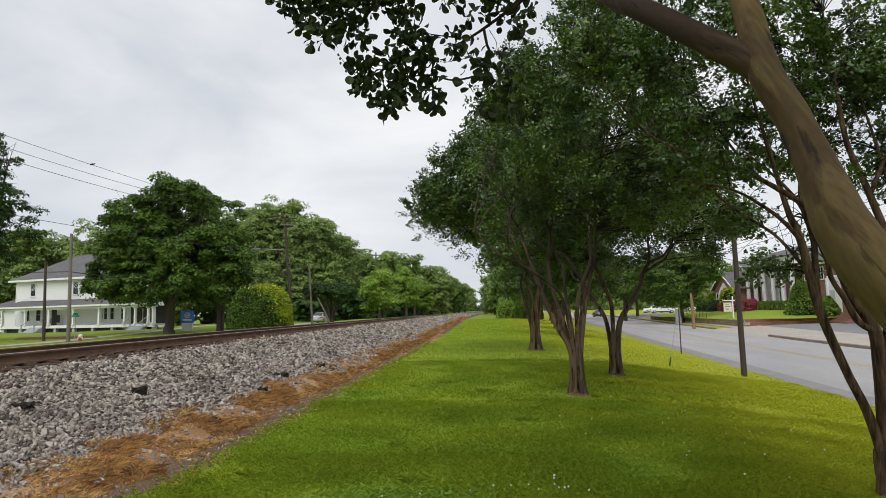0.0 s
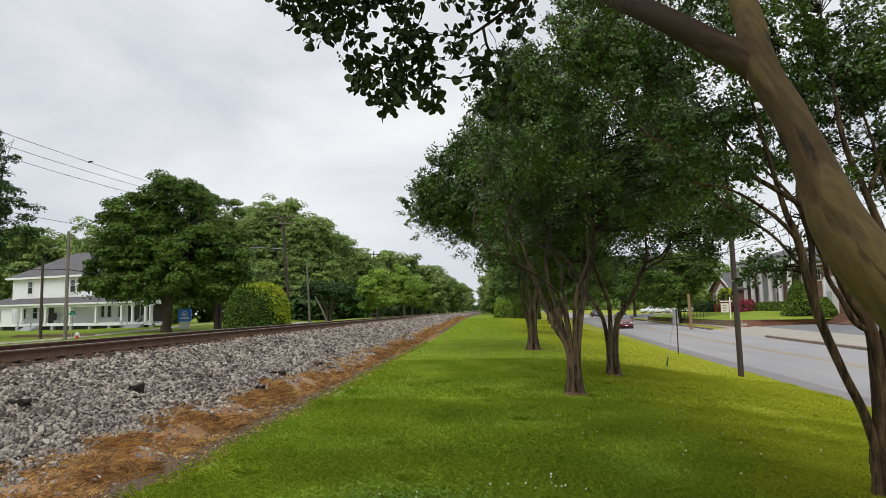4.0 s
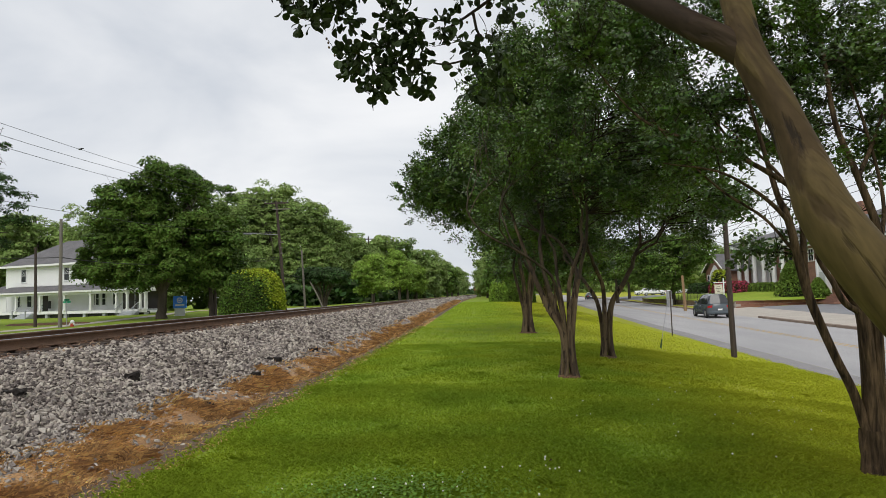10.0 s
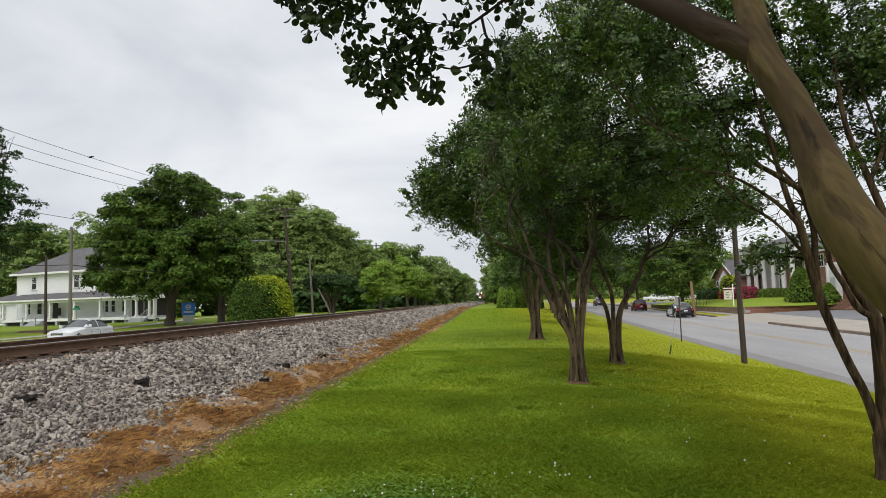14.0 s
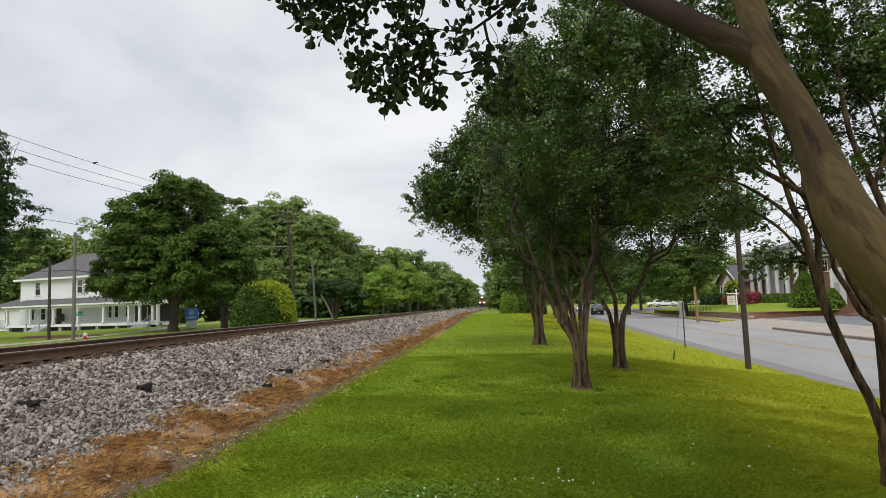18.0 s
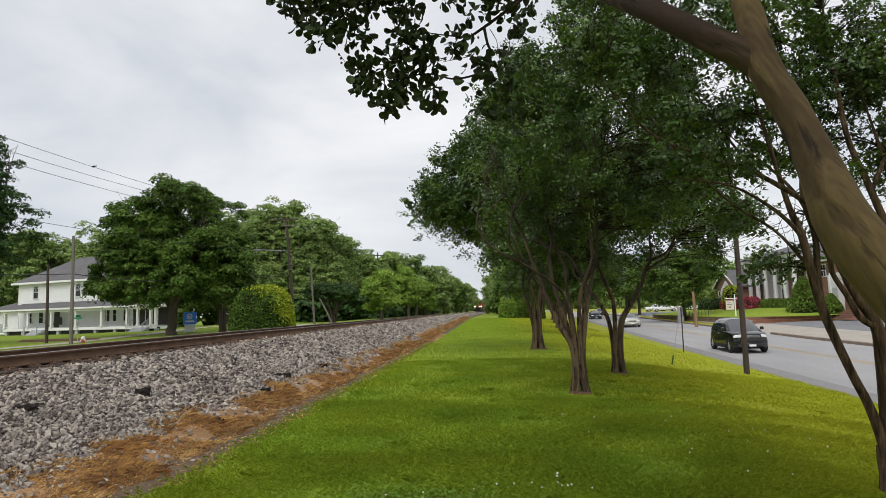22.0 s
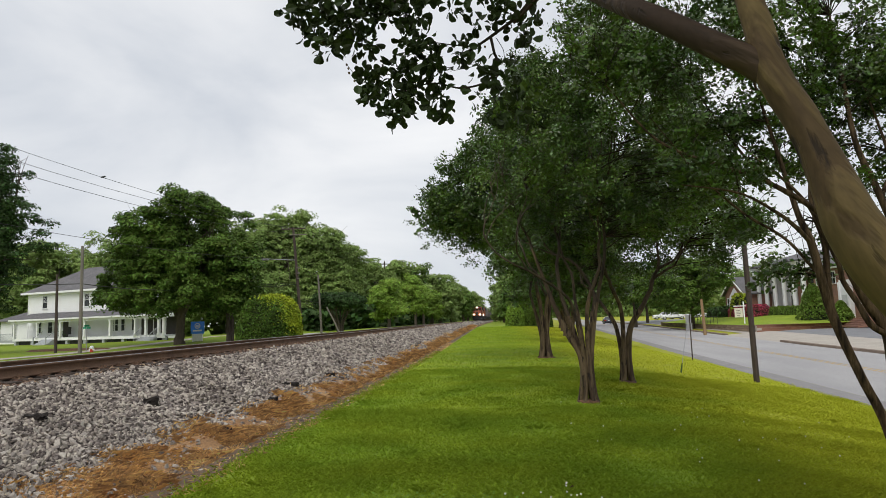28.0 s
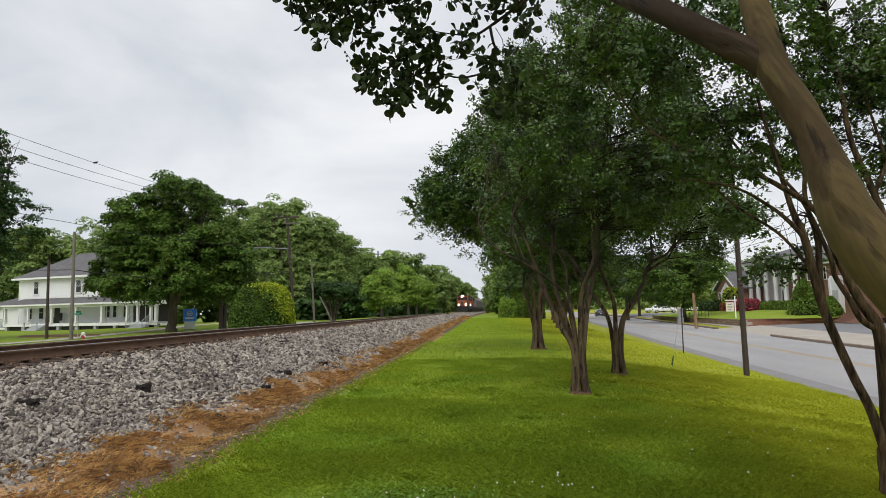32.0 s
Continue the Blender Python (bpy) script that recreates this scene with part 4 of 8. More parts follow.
tree("trimmed_tree", "flat-topped trimmed tree with many stems", (-18.4, 75, gz(-18.4, 75)), [[((0.25 * math.cos(a), 0.25 * math.sin(a), -0.1), 0.13), ((0.45 * math.cos(a), 0.45 * math.sin(a), 1.2), 0.10), ((1.5 * math.cos(a), 1.4 * math.sin(a), 3.1), 0.05)] for a in np.arange(7) * 0.9],
     flat_lobes, M["leaf_dark"], 0.15, 480, 105, 0.3, seed=111, limbs=30, limb_r=0.04, shell=0.6, flat=0.8)


# ---- railway ----
def rail_profile(z_off):
    return [(-0.07, 0), (0.07, 0), (0.07, 0.015), (0.012, 0.035), (0.012, 0.125), (0.036, 0.14), (0.036, 0.172), (-0.036, 0.172), (-0.036, 0.14), (-0.012, 0.125), (-0.012, 0.035), (-0.07, 0.015)]


def rail(off):
    prof = rail_profile(0)
    ys = np.concatenate([np.arange(-40, 60, 4.0), np.arange(60, 500, 8.0)])
    n = len(prof)
    v, f = [], []
    for i, y in enumerate(ys):
        x, z = float(track_x(y)) + off, float(rail_z(y)) - 0.178
        v += [(x + a, y, z + b) for a, b in prof]
        if i:
            for k in range(n):
                f.append(((i - 1) * n + k, (i - 1) * n + (k + 1) % n, i * n + (k + 1) % n, i * n + k))
    root = thing("rail", "long rusty steel rail with a worn shiny head", "rail", "rails of the track")
    raw("rail_body", np.array(v), np.array(f), M["rail_side"], root)
    hv, hf = [], []
    for i, y in enumerate(ys):
        x, z = float(track_x(y)) + off, float(rail_z(y)) - 0.002
        hv += [(x - 0.03, y, z - 0.004), (x - 0.022, y, z), (x + 0.022, y, z), (x + 0.03, y, z - 0.004)]
        if i:
            hf += [((i - 1) * 4 + k, (i - 1) * 4 + k + 1, i * 4 + k + 1, i * 4 + k) for k in range(3)]
    raw("rail_head", np.array(hv), np.array(hf), M["rail_top"], root, "polished running surface")


rail(0.755), rail(-0.755)


# ---- the two trees close to the camera ----
def stem(root, pts, radii, bark, sides=10, ripple=0.05, seed=0, n=6, name="stem"):
    rg = np.random.default_rng(seed)
    line = spline(pts, n * (len(pts) - 1))
    rad = np.interp(np.linspace(0, 1, len(line)), np.linspace(0, 1, len(radii)), radii)
    v, f = tube(line, rad, sides, ripple, rg)
    raw(name, v, f, M[bark], root, smooth=True)
    return line, rad


def near_tree():
    rg = np.random.default_rng(33)
    root = thing("crape_myrtle_tree", "crape myrtle with slim dark stems on the grass slope", "tree", MYRTLE, at=(3.55, 6.33, gz(3.55, 6.33)))
    # the foot stands a little east of where the limbs cross
    lines = [stem(root, [(0.10, 0, -0.15), (0.09, 0, 0.0), (0.08, 0, 0.175), (0.075, 0, 0.42)], (0.19, 0.145, 0.115, 0.10), "bark_lined", 14, 0.12, 1, name="trunk")]
    for k, (p, r) in enumerate((
            ([(0.06, 0, 0.25), (-0.06, 0.02, 0.747), (-0.228, 0, 1.133), (-0.417, 0.03, 1.722), (-0.553, 0, 2.373), (-0.607, 0.1, 2.686), (-0.672, 0.2, 3.184), (-0.85, 0.3, 4.2)], (0.06, 0.05, 0.046, 0.05, 0.042, 0.032, 0.025, 0.012)),
            ([(-0.417, 0.03, 1.722), (-0.415, 0.05, 2.08), (-0.389, 0.1, 2.406), (-0.429, 0.2, 2.843), (-0.309, 0.3, 3.5), (-0.2, 0.5, 4.4)], (0.036, 0.034, 0.030, 0.026, 0.02, 0.01)),
            ([(0.07, 0.02, 0.25), (0.085, 0.01, 0.7), (0.078, 0, 1.216), (0.045, 0, 1.533), (-0.107, 0, 1.804), (-0.24, 0, 2.13), (-0.337, 0, 2.404), (-0.466, 0, 2.681), (-0.921, 0, 3.0), (-1.337, 0.1, 3.213), (-1.862, 0.2, 3.518), (-2.326, 0.3, 4.166)],
             (0.085, 0.08, 0.075, 0.065, 0.05, 0.045, 0.04, 0.032, 0.026, 0.02, 0.014, 0.007)),
            ([(0.043, -0.02, 1.5), (-0.12, -0.04, 1.607), (-0.21, -0.03, 1.807), (-0.3, 0, 2.013), (-0.347, 0, 2.242), (-0.56, 0.1, 2.849), (-1.057, 0.2, 3.424)], (0.032, 0.032, 0.028, 0.026, 0.024, 0.018, 0.008)),
            ([(0.12, 0, 0.25), (0.18, 0.02, 1.108), (0.19, 0, 1.635), (0.279, 0, 2.166), (0.169, 0.1, 2.819), (0.051, 0.2, 3.372), (0.043, 0.3, 4.039), (0.03, 0.4, 4.8)], (0.075, 0.065, 0.055, 0.045, 0.036, 0.03, 0.022, 0.012)),
            ([(-0.553, 0, 2.373), (-0.72, -0.1, 2.52), (-0.95, -0.2, 2.68), (-1.3, -0.3, 2.85), (-1.8, -0.3, 2.95)], (0.026, 0.022, 0.018, 0.012, 0.006)),
            ([(-0.45, 0.15, 2.75), (-0.75, 0.4, 3.1), (-1.0, 0.6, 3.6), (-1.3, 0.8, 4.3)], (0.022, 0.018, 0.014, 0.007)),
            ([(0.17, 0.1, 2.8), (0.5, 0.3, 3.3), (0.8, 0.4, 4.0)], (0.026, 0.018, 0.008)),
            ([(-0.5, 0.05, 2.1), (-0.75, 0.1, 2.45), (-1.1, 0.2, 2.75), (-1.5, 0.25, 3.2), (-1.9, 0.3, 3.8)], (0.018, 0.016, 0.013, 0.010, 0.005)),
            ([(0.19, 0, 1.6), (0.42, 0.1, 2.1), (0.62, 0.2, 2.8), (0.6, 0.3, 3.6), (0.75, 0.3, 4.4)], (0.030, 0.026, 0.022, 0.016, 0.008)),
            ([(0.28, 0, 2.15), (0.42, 0.15, 2.6), (0.40, 0.3, 3.3), (0.25, 0.4, 4.2)], (0.024, 0.02, 0.016, 0.008)))):
        lines.append(stem(root, p, [q * 0.9 for q in r], "bark_lined", 8, 0.08, 10 + k, name="limb"))
    lobes = [(-1.9, 0.3, 4.25, 0.75, 0.8, 0.45), (-1.1, 0.4, 4.5, 0.9, 0.9, 0.5), (-0.3, 0.6, 4.6, 0.9, 0.9, 0.6), (0.4, 0.6, 4.4, 0.8, 0.9, 0.7), (-2.35, 0.4, 4.6, 0.6, 0.7, 0.5), (-1.5, 0.5, 3.6, 0.65, 0.7, 0.32),
             (-0.8, 0.5, 3.75, 0.6, 0.6, 0.35), (0.1, 0.8, 3.5, 0.6, 0.5, 0.5), (0.6, 0.5, 3.2, 0.5, 0.6, 0.5), (-2.0, 0.6, 5.2, 0.9, 0.9, 0.4), (-0.6, 0.7, 5.4, 1.2, 1.0, 0.5), (0.3, 0.6, 5.5, 0.8, 0.8, 0.4), (0.6, 0.7, 4.2, 0.6, 0.6, 0.4), (-0.5, 0.5, 3.3, 0.6, 0.5, 0.25),
             (-1.2, -0.2, 3.0, 0.5, 0.5, 0.16), (-0.62, 0.15, 2.12, 0.22, 0.2, 0.12), (-0.5, 0.2, 2.45, 0.3, 0.25, 0.12), (0.2, 0.5, 2.4, 0.35, 0.4, 0.3), (-1.75, -0.2, 3.1, 0.4, 0.4, 0.2), (-0.35, 0.7, 2.55, 0.4, 0.4, 0.15), (-0.95, 0.6, 2.7, 0.5, 0.5, 0.18), (-0.75, 0.4, 2.15, 0.25, 0.3, 0.09), (-0.15, 0.4, 3.95, 0.6, 0.6, 0.3), (0.5, 0.4, 3.9, 0.5, 0.6, 0.5), (0.15, 0.2, 3.0, 0.35, 0.4, 0.3)]
    targets = in_lobes(lobes, 170, rg, 0.25)
    made = []
    for b in targets:
        cand = [(l[i], r[i]) for l, r in lines[1:] for i in range(len(l) // 2, len(l), 3)]
        best = min(cand, key=lambda q: np.linalg.norm(q[0] - b) + (2.0 if q[0][2] > b[2] + 0.1 else 0))
        line = limb_to(best[0], b, rg, 0.08)
        r0 = min(best[1] * 0.6, 0.011)
        made.append(tube(line, np.linspace(r0, 0.0025, len(line)), 5))
        for _ in range(3):
            i = rg.integers(2, len(line))
            e = line[i] + rg.normal(0, 0.22, 3) + np.array([0, 0, 0.06])
            made.append(tube(limb_to(line[i], e, rg, 0.05, 4), np.linspace(0.004, 0.0015, 5), 4))
    v, f = merged(made)
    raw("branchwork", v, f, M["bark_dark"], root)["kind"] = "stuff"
    c = in_lobes(lobes, 3000, rg, 0.15)
    c = c[[noise.noise((p[0] * 2.1, p[1] * 2.1, p[2] * 2.6)) > -0.13 for p in c]]
    v, f = sprays(c, unit_rows(rg.normal(size=c.shape) + np.array([-0.2, 0, 0.1])), 34, 0.22, 0.028, rg, thick=0.22)
    raw("crown", v, f, M["leaf_myrtle"], root)["kind"] = "stuff"


near_tree()


def big_leaves(centres, outward, size, rng, bm):
    """Obovate leaves, cupped along the midrib, that hang and point away from their twig."""
    for c, o in zip(centres, outward):
        d = Vector(o).normalized()
        s = d.cross(Vector(rng.normal(size=3))).normalized()
        nrm = s.cross(d)
        k = size * rng.uniform(0.7, 1.25)
        mid = [Vector(c) + d * k * t + nrm * k * 0.10 * math.sin(t * 3) for t in (0, 0.3, 0.62, 0.88, 1.0)]
        half = (0.05, 0.25, 0.36, 0.30, 0.07)
        left = [bm.verts.new(m + s * k * h + nrm * k * 0.3 * h) for m, h in zip(mid, half)]
        right = [bm.verts.new(m - s * k * h + nrm * k * 0.3 * h) for m, h in zip(mid, half)]
        cen = [bm.verts.new(m) for m in mid]
        for i in range(4):
            bm.faces.new((cen[i], left[i], left[i + 1], cen[i + 1]))
            bm.faces.new((right[i], cen[i], cen[i + 1], right[i + 1]))


def leaning_tree():
    """The tree at the camera's right shoulder; its branch with dark leaves hangs over the view."""
    rg = np.random.default_rng(35)
    x0, y0 = 1.95, 1.55
    z0 = gz(x0, y0)
    root = thing("leaning_myrtle_tree", "leaning crape myrtle with smooth brown bark and hanging leaves", "tree", at=(x0, y0, z0))
    L = lambda pts: [(a - x0, b - y0, c - z0) for a, b, c in pts]
    stem(root, L([(1.95, 1.55, z0 - 0.2), (1.80, 1.58, 0.45), (1.48, 1.62, 1.0), (1.2, 1.66, 1.38), (0.993, 1.700, 1.676), (0.929, 1.720, 1.797), (0.906, 1.730, 1.874), (0.890, 1.750, 1.954), (0.870, 1.770, 2.038), (0.846, 1.790, 2.124), (0.810, 1.810, 2.214), (0.787, 1.830, 2.306), (0.785, 1.850, 2.399), (0.774, 1.870, 2.495), (0.770, 1.900, 2.618), (0.80, 2.0, 2.95), (0.85, 2.2, 3.6), (0.8, 2.4, 4.4)]),
         (0.12, 0.095, 0.085, 0.08, 0.076, 0.070, 0.062, 0.054, 0.0475, 0.0465, 0.045, 0.046, 0.041, 0.038, 0.036, 0.032, 0.025, 0.014), "bark_smooth", 20, 0.04, 3, name="trunk")
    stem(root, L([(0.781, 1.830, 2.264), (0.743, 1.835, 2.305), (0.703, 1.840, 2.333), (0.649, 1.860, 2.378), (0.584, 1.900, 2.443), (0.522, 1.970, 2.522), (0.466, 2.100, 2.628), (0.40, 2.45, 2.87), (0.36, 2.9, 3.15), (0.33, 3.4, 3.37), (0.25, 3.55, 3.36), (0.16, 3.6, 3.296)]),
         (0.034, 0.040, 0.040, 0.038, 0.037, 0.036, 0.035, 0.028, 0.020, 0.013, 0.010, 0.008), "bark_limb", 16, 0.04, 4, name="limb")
    for k, (pts, r0, r1) in enumerate((
            ([(0.357, 3.600, 3.501), (0.255, 3.600, 3.412), (0.170, 3.600, 3.325), (0.025, 3.600, 3.224), (-0.065, 3.600, 3.169), (-0.142, 3.600, 3.129)], 0.013, 0.006),
            ([(0.025, 3.600, 3.224), (0.041, 3.600, 3.128), (0.053, 3.600, 3.076), (0.017, 3.600, 2.977), (-0.057, 3.600, 2.937), (-0.171, 3.600, 2.927), (-0.285, 3.600, 2.961), (-0.384, 3.600, 2.959), (-0.518, 3.600, 2.913)], 0.009, 0.003),
            ([(0.053, 3.600, 3.076), (0.052, 3.600, 2.982), (0.014, 3.600, 2.903), (0.053, 3.600, 2.807)], 0.006, 0.002),
            ([(-0.065, 3.600, 3.169), (-0.180, 3.600, 3.186), (-0.278, 3.600, 3.206), (-0.361, 3.600, 3.225)], 0.005, 0.002),
            ([(0.357, 3.600, 3.501), (-0.002, 3.600, 3.578), (-0.370, 3.600, 3.534), (-0.539, 3.600, 3.476), (-0.709, 3.600, 3.427), (-0.826, 3.600, 3.320), (-0.796, 3.600, 3.266), (-0.729, 3.600, 3.220)], 0.012, 0.003),
            ([(-0.370, 3.600, 3.534), (-0.707, 3.600, 3.557), (-0.947, 3.600, 3.468), (-1.023, 3.600, 3.350), (-0.949, 3.600, 3.223)], 0.008, 0.002),
            ([(-0.477, 3.600, 2.938), (-0.552, 3.600, 2.874), (-0.560, 3.600, 2.780)], 0.004, 0.002),
            ([(-0.035, 3.600, 3.082), (-0.059, 3.600, 3.056), (-0.217, 3.600, 3.031)], 0.003, 0.0015),
            ([(-0.733, 3.600, 2.986), (-0.776, 3.600, 3.037), (-0.809, 3.600, 3.087), (-0.829, 3.600, 3.115)], 0.0022, 0.0012),
            ([(0.058, 3.600, 3.212), (0.094, 3.600, 3.142), (0.105, 3.600, 3.080), (0.160, 3.600, 3.080), (0.204, 3.600, 3.118)], 0.0022, 0.001),
            ([(-0.133, 3.600, 3.403), (-0.115, 3.600, 3.354), (-0.070, 3.600, 3.309)], 0.0022, 0.001),
            ([(-0.575, 3.600, 3.398), (-0.562, 3.600, 3.362), (-0.549, 3.600, 3.333)], 0.002, 0.001))):
        stem(root, L(pts), (r0, (r0 + r1) / 2, r1), "bark_dark", 7, 0.03, 5 + k, name="twig")
    clusters = ((-0.98, 3.38, 0.140), (-0.84, 3.30, 0.115), (-0.71, 3.22, 0.096), (-0.94, 3.21, 0.070), (-1.15, 3.45, 0.057), (-1.06, 3.45, 0.096), (-0.77, 3.41, 0.108), (-0.64, 3.42, 0.096), (-0.54, 3.42, 0.083), (-0.42, 3.34, 0.070), (-0.45, 3.42, 0.070), (-0.39, 3.16, 0.127), (-0.31, 3.06, 0.108), (-0.46, 3.20, 0.070), (-0.64, 2.97, 0.127), (-0.54, 2.87, 0.127), (-0.55, 2.78, 0.064), (-0.44, 2.93, 0.102), (-0.71, 3.00, 0.070), (-0.50, 3.02, 0.096), (-0.29, 2.85, 0.076), (-0.25, 2.78, 0.051), (-0.04, 3.03, 0.089), (0.04, 3.00, 0.070), (-0.14, 3.17, 0.051), (-0.16, 3.11, 0.045), (0.06, 3.33, 0.083), (0.19, 3.26, 0.089), (0.26, 3.33, 0.089), (0.12, 3.38, 0.076), (-0.04, 3.30, 0.045), (0.14, 3.00, 0.083), (0.08, 2.91, 0.089), (0.07, 2.79, 0.108), (-0.00, 2.74, 0.064), (0.15, 2.76, 0.070), (0.23, 2.86, 0.070), (-0.20, 3.41, 0.045), (-0.11, 3.39, 0.045), (0.24, 3.19, 0.057), (-0.30, 2.99, 0.070), (-0.07, 2.87, 0.045), (-0.92, 3.56, 0.140), (-0.70, 3.56, 0.159), (-0.37, 3.54, 0.127), (0.06, 3.51, 0.127))
    bm, inner = bmesh.new(), bmesh.new()
    for cx, cz, r in clusters:
        n = int((9 + 3900 * r * r) * (1.0 if cx < -0.12 else 0.62))
        c0 = np.array([cx, 3.58, cz])
        p = c0 + np.clip(rg.normal(0, 0.42, (n, 3)), -0.75, 0.75) * np.array([r, r * 1.4, r])
        out = (p - c0) + np.array([0, 0, -0.25 * r]) + rg.normal(0, 0.5 * r, (n, 3))
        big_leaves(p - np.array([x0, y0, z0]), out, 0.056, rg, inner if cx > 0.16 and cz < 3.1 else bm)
    part("hanging_foliage", bm, M["leaf_backlit"], root, "leaves coloured near-black as if backlit")["kind"] = "stuff"
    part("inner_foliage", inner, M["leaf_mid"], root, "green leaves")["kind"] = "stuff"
    bm = bmesh.new()
    for a, c in ((-0.824, 3.103), (-0.814, 3.079), (-0.811, 3.051), (-0.788, 3.043), (-0.778, 3.053), (-0.779, 3.002), (-0.620, 3.112), (-0.611, 3.084), (-0.010, 3.156)):
        bmesh.ops.create_icosphere(bm, subdivisions=1, radius=0.007, matrix=Matrix.Translation((a - x0, 3.58 - y0, c - z0)) @ Matrix.Diagonal((1, 1, 1.3, 1)))
    part("seed_cluster", bm, M["bark"], root)["kind"] = "stuff"
    # unseen crown above the view, added to shade trunk, limb and ground round the camera
    lobes = [(-0.8, 1.5, 5.2, 1.6, 1.6, 0.7), (0.6, -1.3, 5.0, 1.1, 1.0, 0.6), (0.6, 0.6, 5.6, 1.6, 1.5, 0.8), (-1.2, -0.4, 5.4, 1.5, 1.4, 0.7), (0.2, 2.4, 5.0, 1.2, 1.2, 0.6)]
    crown_mesh("crown", lobes, 900, 30, 0.07, rg, M["leaf_myrtle"], root, 0.25, 0.3)


leaning_tree()


# ---- white house beyond the railway ----
def window(root, x, y, z0, w, h, name="window", grid=(1, 2), frame_mat="white", out=-1, depth=0.06, along="x"):
    """A framed sash window on a wall that faces -y (along x) or -x (along y)."""
    def bx(a0, b0, c0, a1, b1, c1, bm=None, bev=0.0):
        if along == "x":
            return box(a0, b0, c0, a1, b1, c1, bev, bm)
        return box(b0, a0, c0, b1, a1, c1, bev, bm)
    t = 0.09
    bm = bx(x - w / 2 - t, y - depth, z0 - t * 0.6, x - w / 2, y + 0.03, z0 + h + t)
    bx(x + w / 2, y - depth, z0 - t * 0.6, x + w / 2 + t, y + 0.03, z0 + h + t, bm)
    bx(x - w / 2, y - depth, z0 + h, x + w / 2, y + 0.03, z0 + h + t, bm)
    win = part(name, bm, M[frame_mat], root)
    part("sill", bx(x - w / 2 - 0.14, y - depth - 0.06, z0 - 0.11, x + w / 2 + 0.14, y + 0.02, z0 - 0.05), M[frame_mat], win)
    nx, nz = grid
    e = 0.02 if nz < 3 else 0.009
    for i in range(nx):
        for k in range(nz):
            part("pane", bx(x - w / 2 + i * w / nx + e, y - 0.02, z0 + k * h / nz + e, x - w / 2 + (i + 1) * w / nx - e, y - 0.012 + 0.02, z0 + (k + 1) * h / nz - e), M["glass"], win)
    bm = bx(x - w / 2, y - 0.035, z0 + h / 2 - 0.02, x + w / 2, y - 0.012, z0 + h / 2 + 0.02)
    for i in range(1, nx):
        bx(x - w / 2 + i * w / nx - e, y - 0.035, z0, x - w / 2 + i * w / nx + e, y - 0.012, z0 + h, bm)
    part("muntin", bm, M[frame_mat], win)
    return win


def lattice(win, x, z, w, h):
    """Thin crossed bars over the upper sash of a window that faces -y."""
    bm = bmesh.new()
    for s in (1, -1):
        for c in (-0.5, 0.0, 0.5):
            pts = [(u, s * (u - 0.5) * 1.0 + 0.5 + c) for u in np.linspace(0, 1, 21)]
            pts = [p for p in pts if 0 <= p[1] <= 1]
            a, b = pts[0], pts[-1]
            cyl((x + (a[0] - 0.5) * w, -0.065, z + a[1] * h), (x + (b[0] - 0.5) * w, -0.065, z + b[1] * h), 0.013, sides=4, bm=bm)
    part("lattice", bm, M["white"], win)


def hip(x0, y0, x1, y1, z, top, inset, bm=None, thick=0.14):
    made = bm or bmesh.new()
    c = [made.verts.new(p) for p in ((x0, y0, z), (x1, y0, z), (x1, y1, z), (x0, y1, z))]
    d = [made.verts.new((v.co.x, v.co.y, z - thick)) for v in c]
    ym = (y0 + y1) / 2
    r = [made.verts.new((x0 + inset, ym, top)), made.verts.new((x1 - inset, ym, top))]
    made.faces.new((c[0], c[1], r[1], r[0])), made.faces.new((c[1], c[2], r[1])), made.faces.new((c[2], c[3], r[0], r[1])), made.faces.new((c[3], c[0], r[0]))
    for i in range(4):
        made.faces.new((d[i], d[(i + 1) % 4], c[(i + 1) % 4], c[i]))
    made.faces.new(d[::-1])
    return made


